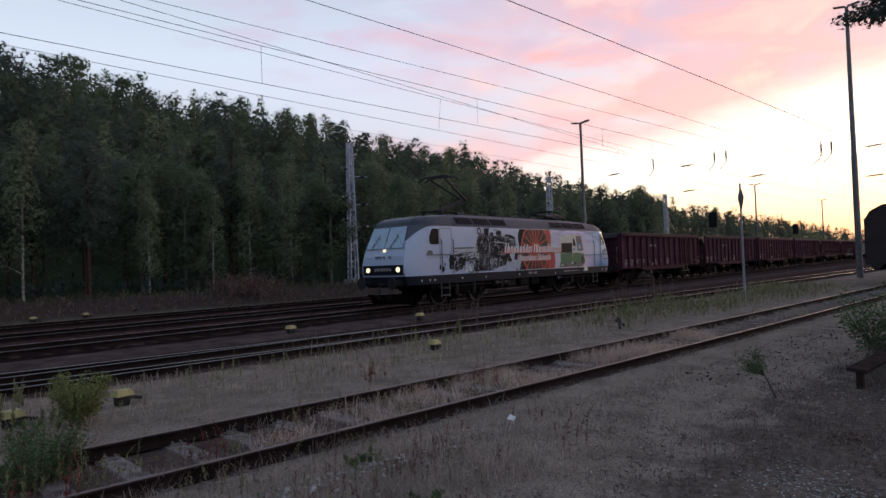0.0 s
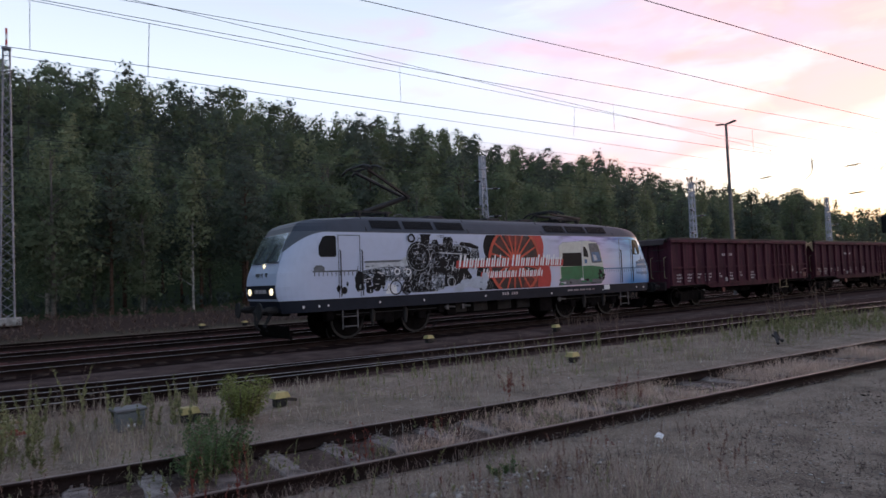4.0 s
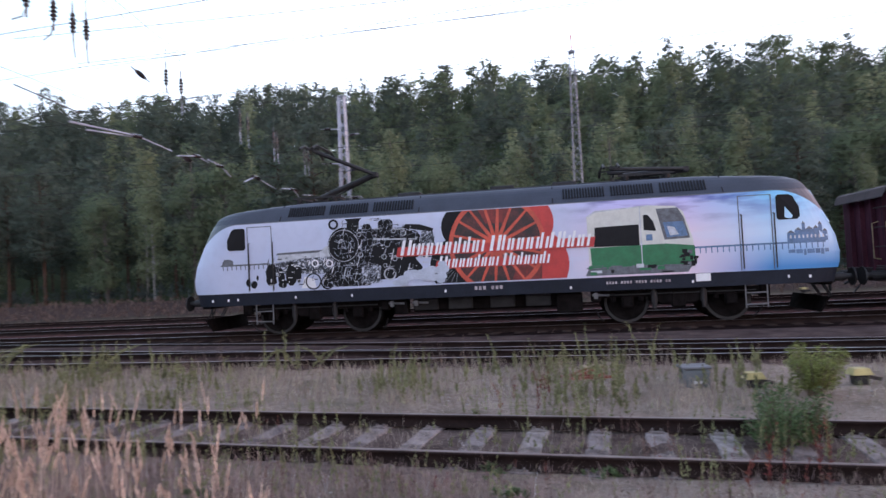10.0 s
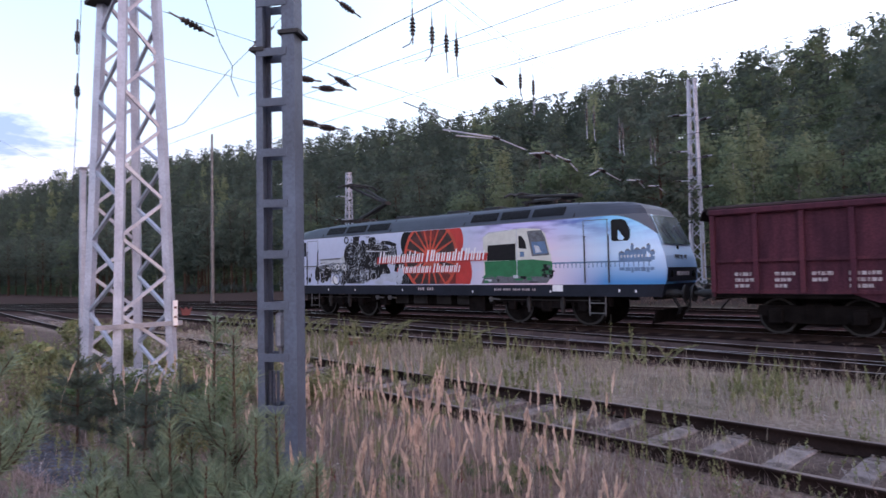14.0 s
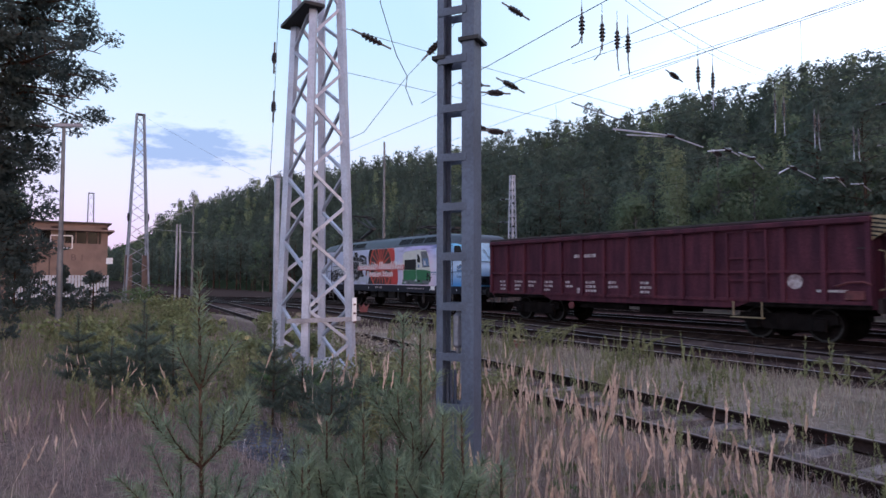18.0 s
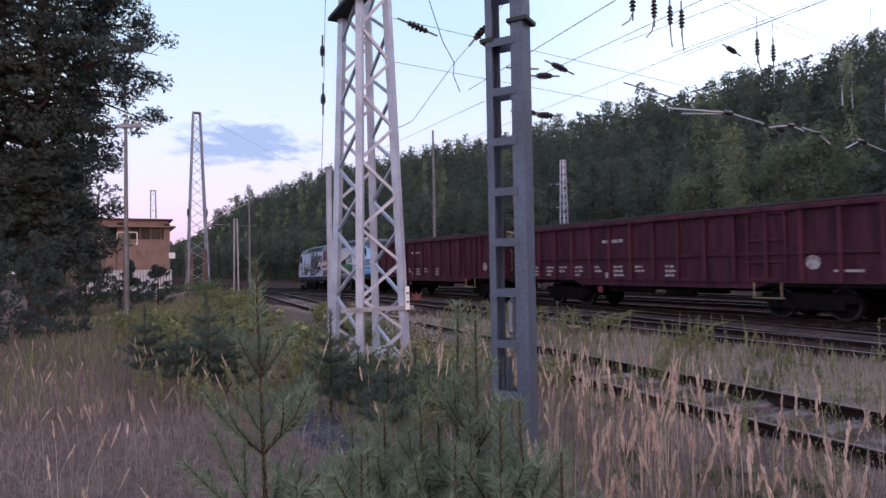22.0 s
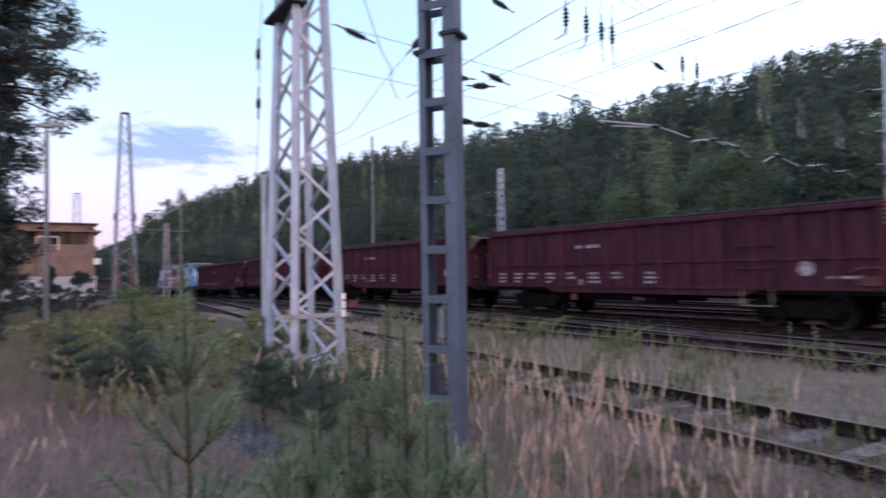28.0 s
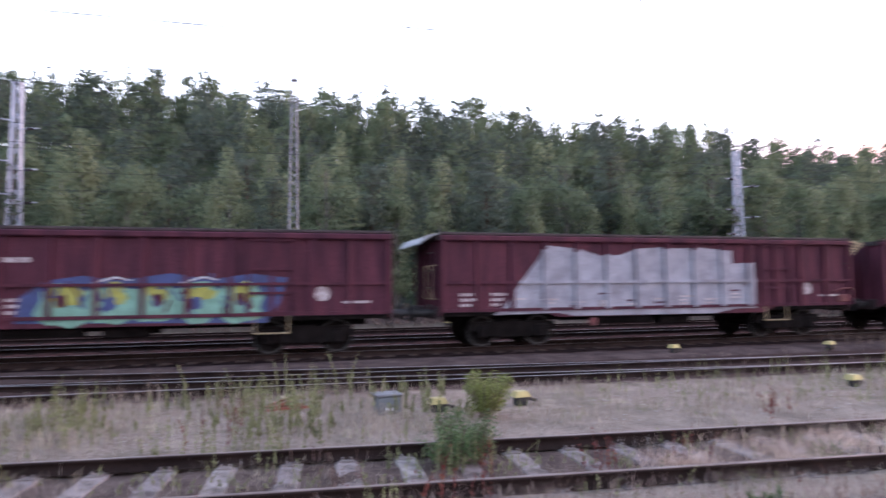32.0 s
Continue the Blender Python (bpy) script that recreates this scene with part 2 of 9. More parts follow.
def leafy(name, col, spread=0.4, trans=0.25, rough=0.7, scale=1.5, vary=0.2, sprays=0.0):
    m = mat(name, col, rough=rough, vary=vary, scale=scale, fine=9.0, bump=0.0, per="island", spread=spread, spec=0.2)
    m.node_tree.nodes["Principled BSDF"].inputs["Transmission Weight"].default_value = 0.0
    b = m.node_tree.nodes["Principled BSDF"]
    tr = m.node_tree.nodes.new("ShaderNodeBsdfTranslucent")
    mxs = m.node_tree.nodes.new("ShaderNodeMixShader")
    mxs.inputs[0].default_value = trans
    src = b.inputs["Base Color"].links[0].from_socket
    m.node_tree.links.new(src, tr.inputs[0])
    m.node_tree.links.new(b.outputs[0], mxs.inputs[1])
    m.node_tree.links.new(tr.outputs[0], mxs.inputs[2])
    out = [n for n in m.node_tree.nodes if n.type == "OUTPUT_MATERIAL"][0]
    last = mxs.outputs[0]
    if sprays:
        # each piece is a spray of leaves with gaps between them
        t3 = m.node_tree.nodes.new("ShaderNodeTexCoord")
        nz3 = m.node_tree.nodes.new("ShaderNodeTexNoise")
        nz3.inputs["Scale"].default_value, nz3.inputs["Detail"].default_value = sprays, 3.0
        m.node_tree.links.new(t3.outputs["Object"], nz3.inputs["Vector"])
        gt = m.node_tree.nodes.new("ShaderNodeMath")
        gt.operation = "GREATER_THAN"
        gt.inputs[1].default_value = 0.41
        m.node_tree.links.new(nz3.outputs[0], gt.inputs[0])
        clear = m.node_tree.nodes.new("ShaderNodeBsdfTransparent")
        cut = m.node_tree.nodes.new("ShaderNodeMixShader")
        m.node_tree.links.new(gt.outputs[0], cut.inputs[0])
        m.node_tree.links.new(clear.outputs[0], cut.inputs[1])
        m.node_tree.links.new(last, cut.inputs[2])
        last = cut.outputs[0]
    m.node_tree.links.new(last, out.inputs[0])
    return m


def etched(name, dark, pale, share, scale):
    """Dark print broken by fine pale lines and flecks, like an engraved picture."""
    m = mat(name, dark, 0.5, 0, 0.3, 4, 40, 0.0, spec=0.15)
    nt = m.node_tree
    b = nt.nodes["Principled BSDF"]
    src = b.inputs["Base Color"].links[0].from_socket
    tcx = nt.nodes.new("ShaderNodeTexCoord")
    warp = nt.nodes.new("ShaderNodeTexNoise")
    warp.inputs["Scale"].default_value, warp.inputs["Detail"].default_value, warp.inputs["Distortion"].default_value = scale, 5.0, 1.2
    cell = nt.nodes.new("ShaderNodeTexVoronoi")
    cell.feature = "DISTANCE_TO_EDGE"
    cell.inputs["Scale"].default_value = scale * 0.8
    for n in (warp, cell):
        nt.links.new(tcx.outputs["Object"], n.inputs["Vector"])
    line = nt.nodes.new("ShaderNodeMapRange")
    line.inputs[1].default_value, line.inputs[2].default_value = 0.008, 0.022
    line.inputs[3].default_value, line.inputs[4].default_value = 1.0, 0.0
    nt.links.new(cell.outputs["Distance"], line.inputs[0])
    fleck = nt.nodes.new("ShaderNodeMapRange")
    fleck.inputs[1].default_value, fleck.inputs[2].default_value = 0.5 + share, 0.56 + share
    nt.links.new(warp.outputs[0], fleck.inputs[0])
    mx = nt.nodes.new("ShaderNodeMath")
    mx.operation = "MAXIMUM"
    nt.links.new(line.outputs[0], mx.inputs[0])
    nt.links.new(fleck.outputs[0], mx.inputs[1])
    mix = nt.nodes.new("ShaderNodeMix")
    mix.data_type = "RGBA"
    nt.links.new(mx.outputs[0], mix.inputs[0])
    nt.links.new(src, mix.inputs[6])
    mix.inputs[7].default_value = (*pale, 1)
    nt.links.new(mix.outputs[2], b.inputs["Base Color"])
    return m


M = dict(
    steel_rail=mat("worn_rail_steel", (0.026, 0.016, 0.014), 0.8, 0, 0.3, 3, 40, 0.1, spec=0.1),
    rail_head=mat("polished_rail_head", (0.46, 0.43, 0.43), 0.30, 0.85, 0.15, 3, 60, 0.03),
    rusty_head=mat("rusty_rail_head", (0.20, 0.150, 0.132), 0.48, 0.45, 0.3, 3, 60, 0.08, (0.11, 0.075, 0.064)),
    red_rail=mat("rust_red_rail_head", (0.30, 0.18, 0.155), 0.42, 0.5, 0.25, 3, 60, 0.06),
    sleeper=mat("weathered_sleeper", (0.29, 0.25, 0.24), 0.9, 0, 0.35, 4, 50, 0.4, (0.105, 0.088, 0.08), "object", 0.22),
    sleeper_dark=mat("oily_sleeper", (0.050, 0.036, 0.032), 0.9, 0, 0.3, 4, 50, 0.4, (0.028, 0.020, 0.019), "object", 0.25),
    ballast=mat("dark_ballast", (0.026, 0.018, 0.017), 0.95, 0, 0.5, 2.5, 22, 0.9, (0.013, 0.009, 0.009)),
    old_ballast=mat("weedy_old_ballast", (0.115, 0.088, 0.078), 0.95, 0, 0.45, 3, 26, 0.9, (0.065, 0.048, 0.042)),
    path=mat("cinder_path", (0.098, 0.073, 0.067), 0.95, 0, 0.35, 1.5, 30, 0.6, (0.052, 0.038, 0.036)),
    stone=mat("grey_stone", (0.44, 0.42, 0.40), 0.9, 0, 0.3, 5, 40, 0.4, None, "island", 0.4),
    blue_stone=mat("blue_grey_stone", (0.105, 0.115, 0.145), 0.8, 0, 0.3, 5, 40, 0.4, None, "island", 0.45),
    galv=mat("galvanised_steel", (0.29, 0.30, 0.345), 0.55, 0.3, 0.16, 2.5, 30, 0.08, (0.20, 0.208, 0.245)),
    galv_light=mat("bright_galvanised_steel", (0.43, 0.46, 0.54), 0.5, 0.3, 0.16, 2.5, 30, 0.08, (0.33, 0.35, 0.42)),
    bluegrey=mat("blue_grey_painted_steel", (0.085, 0.112, 0.165), 0.55, 0.1, 0.22, 3, 45, 0.12, (0.06, 0.076, 0.11)),
    dark_steel=mat("dark_sooty_steel", (0.025, 0.024, 0.026), 0.6, 0.3, 0.3, 4, 40, 0.15),
    pole_grey=mat("grey_lamp_pole", (0.16, 0.16, 0.17), 0.5, 0.3, 0.2, 3, 40, 0.05),
    box_grey=mat("blue_grey_cabinet", (0.135, 0.152, 0.162), 0.6, 0, 0.2, 4, 40, 0.1),
    wire=mat("copper_wire", (0.05, 0.048, 0.052), 0.7, 0.1, 0.1, 3, 30, 0, spec=0.2),
    insul=mat("brown_insulator", (0.035, 0.025, 0.025), 0.25, 0, 0.1, 4, 30, 0),
    loco_grey=mat("loco_dark_grey_paint", (0.044, 0.052, 0.072), 0.45, 0, 0.12, 2, 30, 0.02, spec=0.3),
    loco_skirt=mat("loco_frame_paint", (0.014, 0.018, 0.030), 0.5, 0, 0.2, 2, 30, 0.03, spec=0.2),
    tyre=mat("worn_wheel_tyre", (0.020, 0.018, 0.018), 0.6, 0.1, 0.25, 5, 40, 0.05),
    glass=mat("dark_cab_glass", (0.008, 0.009, 0.011), 0.16, 0, 0.05, 2, 20, 0, spec=0.08),
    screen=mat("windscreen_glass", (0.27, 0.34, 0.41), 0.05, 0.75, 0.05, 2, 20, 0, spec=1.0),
    ballast_stone=mat("ballast_stone", (0.205, 0.155, 0.135), 0.95, 0, 0.3, 6, 40, 0.4, None, "island", 0.5),
    lamp_glow=mat("headlamp_glow", (1.0, 0.84, 0.52), 0.4, 0, 0.05, 2, 20, 0, emit=3.5),
    wagon=mat("ox_red_wagon_paint", (0.080, 0.0230, 0.0365), 0.7, 0, 0.3, 1.0, 25, 0.12, (0.040, 0.0125, 0.0225), "object", 0.16, spec=0.15, stretch=(3.5, 3.5, 0.6)),
    wagon_dark=mat("sooty_wagon_steel", (0.036, 0.020, 0.022), 0.7, 0.1, 0.3, 2, 30, 0.15),
    bogie=mat("bogie_grime", (0.012, 0.010, 0.010), 0.85, 0, 0.35, 4, 40, 0.25, spec=0.05),
    white_mark=mat("worn_white_stencil", (0.46, 0.42, 0.43), 0.7, 0, 0.35, 9, 60, 0.05, (0.20, 0.15, 0.16)),
    yellow=mat("yellow_paint", (0.44, 0.37, 0.15), 0.6, 0, 0.25, 5, 40, 0.1),
    hood=mat("faded_yellow_hood", (0.30, 0.235, 0.14), 0.7, 0, 0.25, 6, 40, 0.1),
    tarp=mat("grey_sheet", (0.30, 0.30, 0.32), 0.6, 0, 0.2, 4, 30, 0.2),
    red=mat("red_paint", (0.50, 0.035, 0.03), 0.45, 0, 0.12, 5, 40, 0.03),
    dull_red=mat("dull_red_paint", (0.13, 0.026, 0.030), 0.6, 0, 0.3, 6, 40, 0.1),
    rust_ballast=mat("rusty_ballast", (0.095, 0.050, 0.045), 0.95, 0, 0.4, 2.5, 22, 0.9, (0.045, 0.025, 0.024)),
    red_orange=mat("orange_red_paint", (0.32, 0.085, 0.058), 0.6, 0, 0.25, 6, 40, 0.1),
    white=mat("white_paint", (0.78, 0.78, 0.80), 0.4, 0, 0.06, 3, 30, 0.02),
    black=mat("black_print", (0.012, 0.012, 0.014), 0.5, 0, 0.15, 6, 40, 0.02, spec=0.15),
    etch=etched("engraved_black_print", (0.010, 0.010, 0.012), (0.42, 0.46, 0.54), 0.14, 7.0),
    etch_fine=etched("engraved_grey_print", (0.05, 0.055, 0.065), (0.48, 0.52, 0.60), 0.03, 12.0),
    wheel_red=mat("wheel_red_print", (0.60, 0.085, 0.045), 0.45, 0, 0.2, 3, 30, 0.02),
    wheel_dark=mat("wheel_gap_print", (0.075, 0.018, 0.016), 0.5, 0, 0.6, 2.5, 30, 0.02, (0.012, 0.010, 0.010)),
    grey_print=mat("grey_print", (0.12, 0.13, 0.15), 0.4, 0, 0.3, 9, 60, 0.02),
    pale_print=mat("pale_grey_print", (0.52, 0.55, 0.60), 0.4, 0, 0.2, 6, 40, 0.02),
    deep_red=mat("deep_red_print", (0.20, 0.018, 0.014), 0.45, 0, 0.35, 3, 30, 0.03),
    steam_print=mat("steam_print", (0.44, 0.49, 0.59), 0.4, 0, 0.12, 4, 40, 0.02),
    green_print=mat("green_print", (0.008, 0.15, 0.055), 0.35, 0, 0.15, 4, 40, 0.02),
    blue_print=mat("slate_blue_print", (0.10, 0.19, 0.34), 0.4, 0, 0.2, 6, 40, 0.02),
    cream_print=mat("cream_print", (0.60, 0.60, 0.55), 0.4, 0, 0.08, 4, 40, 0.02),
    silver=mat("silver_spray", (0.27, 0.275, 0.325), 0.55, 0.1, 0.25, 2.2, 30, 0.03, (0.17, 0.165, 0.20)),
    gr_blue=mat("blue_spray", (0.03, 0.05, 0.16), 0.6, 0, 0.2, 4, 40, 0.03),
    gr_green=mat("mint_spray", (0.15, 0.32, 0.25), 0.6, 0, 0.2, 4, 40, 0.03),
    gr_yellow=mat("lime_spray", (0.30, 0.31, 0.06), 0.6, 0, 0.2, 4, 40, 0.03),
    house=mat("beige_render", (0.27, 0.19, 0.158), 0.9, 0, 0.12, 1.5, 40, 0.1),
    house_trim=mat("brown_trim", (0.15, 0.10, 0.085), 0.7, 0, 0.2, 3, 30, 0.1),
    roof_felt=mat("dark_roof_felt", (0.10, 0.085, 0.08), 0.9, 0, 0.2, 3, 30, 0.1),
    bark=mat("pine_bark", (0.105, 0.068, 0.052), 0.9, 0, 0.35, 5, 30, 0.6),
    bark_grey=mat("grey_bark", (0.17, 0.155, 0.14), 0.9, 0, 0.3, 5, 30, 0.5),
    birch=mat("birch_bark", (0.42, 0.40, 0.37), 0.8, 0, 0.35, 4, 20, 0.3, (0.12, 0.11, 0.10)),
    pine_leaf=leafy("pine_needles", (0.118, 0.150, 0.115), 0.12, 0.5, scale=0.16, vary=0.22, sprays=13.0),
    old_pine=leafy("old_pine_needles", (0.086, 0.110, 0.100), 0.16, 0.45, scale=0.5, vary=0.25, sprays=18.0),
    old_needles=leafy("dark_young_needles", (0.10, 0.135, 0.108), 0.3),
    young_pine=leafy("young_pine_needles", (0.20, 0.262, 0.175), 0.35),
    leaf=leafy("broad_leaves", (0.170, 0.214, 0.126), 0.12, 0.5, scale=0.14, vary=0.22, sprays=12.0),
    leaf_light=leafy("birch_leaves", (0.250, 0.288, 0.168), 0.12, 0.5, scale=0.2, vary=0.18, sprays=14.0),
    bush=leafy("shrub_leaves", (0.21, 0.24, 0.08), 0.35),
    bank_green=leafy("pale_bank_leaves", (0.205, 0.225, 0.105), 0.35),
    broom=leafy("broom_green", (0.105, 0.158, 0.070), 0.35),
    dry=leafy("dry_grass", (0.400, 0.340, 0.278), 0.35),
    mauve=leafy("grey_mauve_grass", (0.345, 0.260, 0.243), 0.35),
    reed=leafy("straw_reed_grass", (0.672, 0.521, 0.431), 0.25),
    weed=leafy("green_weeds", (0.240, 0.250, 0.128), 0.35),
    dead_grey=leafy("dead_grey_grass", (0.115, 0.095, 0.09), 0.4),
    clod=mat("dark_clods", (0.035, 0.03, 0.028), 0.95, 0, 0.3, 8, 60, 0.4),
    dead=leafy("dead_weed_stalks", (0.175, 0.125, 0.105), 0.4),
    pale_flower=leafy("pale_seed_heads", (0.50, 0.47, 0.46), 0.3),
    brushwood=leafy("dead_brushwood", (0.20, 0.125, 0.108), 0.35),
    rust_weed=leafy("rust_red_weeds", (0.19, 0.055, 0.045), 0.35),
)

# ---------------------------------------------------------------- building helpers


def part(name, bm, material, parent=None, label="", smooth=False):
    """Links a bmesh as one mesh object under a thing or under a part."""
    me = bpy.data.meshes.new(name)
    bm.to_mesh(me)
    bm.free()
    return part_mesh(name, me, material, parent, label, smooth)


def part_mesh(name, me, material, parent=None, label="", smooth=False):
    if material and not me.materials:
        me.materials.append(M[material] if isinstance(material, str) else material)
    if smooth:
        for p in me.polygons:
            p.use_smooth = True
    ob = new(name, me)
    if parent:
        ob.parent = parent
    if label:
        tagged(ob, label)
    return ob


def thing(name, label, category, at=(0, 0, 0), rz=0, group="", kind=""):
    ob = new(name)
    ob.empty_display_size = 0.2
    ob.matrix_basis = pose(*at, 0, 0, rz)
    return tagged(ob, label, category, group, kind)


def box(bm, x, y, z, sx, sy, sz, rz=0.0, bevel=0.0):
    """A box with its centre at x, y and its foot at z."""
    m = Matrix.Translation((x, y, z + sz / 2)) @ Matrix.Rotation(rz, 4, "Z") @ Matrix.Diagonal((sx, sy, sz, 1))
    r = bmesh.ops.create_cube(bm, size=1, matrix=m)
    if bevel:
        es = list({e for v in r["verts"] for e in v.link_edges})
        bmesh.ops.bevel(bm, geom=es, offset=bevel, segments=1, affect="EDGES", profile=0.5)


def beam(bm, a, b, w, h=None):
    """A square bar from a to b."""
    a, b = Vector(a), Vector(b)
    d = b - a
    q = d.to_track_quat("Z", "Y").to_matrix().to_4x4()
    bmesh.ops.create_cube(bm, size=1, matrix=Matrix.Translation((a + b) / 2) @ q @ Matrix.Diagonal((w, h or w, d.length, 1)))


def rod(bm, a, b, r1, r2=None, n=8, caps=True):
    a, b = Vector(a), Vector(b)
    d = b - a
    q = d.to_track_quat("Z", "Y").to_matrix().to_4x4()
    bmesh.ops.create_cone(bm, cap_ends=caps, segments=n, radius1=r1, radius2=r1 if r2 is None else r2, depth=d.length, matrix=Matrix.Translation((a + b) / 2) @ q)


def tube(bm, pts, r, n=5, r1=None):
    """A round bar drawn through points in one piece."""
    pts = [Vector(p) for p in pts]
    rings = []
    for k, p in enumerate(pts):
        d = (pts[min(k + 1, len(pts) - 1)] - pts[max(k - 1, 0)]).normalized()
        q = d.to_track_quat("Z", "Y").to_matrix()
        rr_ = r if r1 is None else r + (r1 - r) * k / (len(pts) - 1)
        rings.append([bm.verts.new(p + q @ Vector((math.cos(2 * math.pi * i / n) * rr_, math.sin(2 * math.pi * i / n) * rr_, 0))) for i in range(n)])
    for a, b in zip(rings, rings[1:]):
        for i in range(n):
            bm.faces.new((a[i], a[(i + 1) % n], b[(i + 1) % n], b[i]))
    bm.faces.new(rings[0][::-1])
    bm.faces.new(rings[-1])


def poly(bm, pts):
    return bm.faces.new([bm.verts.new(p) for p in pts])


def slab(bm, pts, d):
    """A flat outline given in order, thickened along d."""
    lo = [bm.verts.new(p) for p in pts]
    hi = [bm.verts.new(Vector(p) + Vector(d)) for p in pts]
    n = len(pts)
    bm.faces.new(lo)
    bm.faces.new(hi[::-1])
    for i in range(n):
        bm.faces.new((lo[i], hi[i], hi[(i + 1) % n], lo[(i + 1) % n]))


def mesh_np(name, verts, faces4=None, faces3=None):
    """A mesh from number arrays."""
    me = bpy.data.meshes.new(name)
    verts = np.asarray(verts, np.float32)
    f4 = np.zeros((0, 4), np.int32) if faces4 is None else np.asarray(faces4, np.int32)
    f3 = np.zeros((0, 3), np.int32) if faces3 is None else np.asarray(faces3, np.int32)
    me.vertices.add(len(verts))
    me.vertices.foreach_set("co", verts.ravel())
    me.loops.add(f4.size + f3.size)
    me.loops.foreach_set("vertex_index", np.concatenate([f4.ravel(), f3.ravel()]))
    me.polygons.add(len(f4) + len(f3))
    me.polygons.foreach_set("loop_start", np.concatenate([np.arange(len(f4)) * 4, f4.size + np.arange(len(f3)) * 3]).astype(np.int32))
    me.update(calc_edges=True)
    me.validate()
    return me


def smooth01(x):
    x = np.clip(x, 0, 1)
    return x * x * (3 - 2 * x)


# ---------------------------------------------------------------- the lie of the land and the lines of the tracks
def train_y(x):
    """The near side of the train; its track runs 1.475 m further off."""
    x = np.asarray(x, float)
    u = np.clip(x, -60, 45) / 30
    y = 17.344 + 1.7112 * u + 0.34 * u * u + 0.0446 * u ** 3
    return y + np.where(x > 45, (x - 45) * 0.075, 0) + np.where(x < -60, (x + 60) * 0.055, 0)


def grade(x):
    """How far the running lines have fallen, past the masts where the train leaves."""
    d = np.clip(-np.asarray(x, float) - 36, 0, 78)
    return -0.022 * d * d / (d + 4.0)


def siding_y(x):
    x = np.asarray(x, float)
    u = np.clip(x, -45, 25)
    return 6.67 - 0.042 * u + 0.0006 * u * u + np.where(x > 25, (x - 25) * -0.012, 0) + np.where(x < -45, (x + 45) * -0.096, 0)


LINES = dict(siding=siding_y, second=lambda x: 12.95 + 0 * np.asarray(x, float), main=lambda x: train_y(x) + 1.475,
             fourth=lambda x: train_y(x) + 5.75, fifth=lambda x: train_y(x) + 10.0)
RAIL_Z = dict(siding=0.10, second=0.12, main=0.15, fourth=0.15, fifth=0.17)
CANOPY = ((-900, 60), (-360, 51), (-270, 46), (-190, 41.5), (-120, 34.8), (-60, 34.0), (0, 32.6), (30, 30.8), (70, 28.6), (120, 24.0), (165, 22), (220, 19.4), (275, 17.5), (350, 15), (460, 13), (900, 12))


def ground_z(x, y):
    x, y = np.asarray(x, float), np.asarray(y, float)
    top = np.interp(x, [c[0] for c in CANOPY], [c[1] for c in CANOPY]) - 11.0
    hill = np.maximum(top, 0) * smooth01((y - 40) / 62)
    hill = hill + 1.1 * np.sin(x * 0.21 + 0.7 * np.sin(y * 0.13)) * np.sin(y * 0.17 + x * 0.05) * smooth01((y - 50) / 20) * (np.abs(x) < 700)
    bank = 0.75 * smooth01((y - train_y(x) - 12.3) / 4.0)
    far = np.hypot(x, y)
    d = np.abs(y - siding_y(x))
    trough = -0.095 * smooth01((1.75 - d) / 0.5) * (x > -48) * (x < 165)
    low = grade(x) * smooth01((y - 7) / 3) * smooth01((70 - y) / 25)
    return hill + bank + trough + low + 0.03 * np.sin(x * 0.9 + 1.3) * np.sin(y * 1.1) * (far < 60) * smooth01((4.6 - y) / 2.0)

# ---------------------------------------------------------------- ground, ballast beds, tracks
def axis(near, step, far, grow):
    out = list(np.arange(0, near, step))
    s = step
    while out[-1] < far:
        s *= grow
        out.append(out[-1] + s)
    return np.array(out)


ax = axis(34, 0.4, 3200, 1.09)
gx = np.concatenate([-ax[:0:-1], ax])
ay = axis(16, 0.4, 3200, 1.09)
gy = np.concatenate([-ay[:0:-1], ay])
XX, YY = np.meshgrid(gx, gy, indexing="ij")
ZZ = ground_z(XX, YY)
rs = np.random.RandomState(4)
ZZ = ZZ + rs.uniform(-0.012, 0.012, ZZ.shape) * (np.hypot(XX, YY) < 45)
n0, n1 = XX.shape
idx = np.arange(n0 * n1).reshape(n0, n1)
quads = np.stack([idx[:-1, :-1], idx[1:, :-1], idx[1:, 1:], idx[:-1, 1:]], -1).reshape(-1, 4)


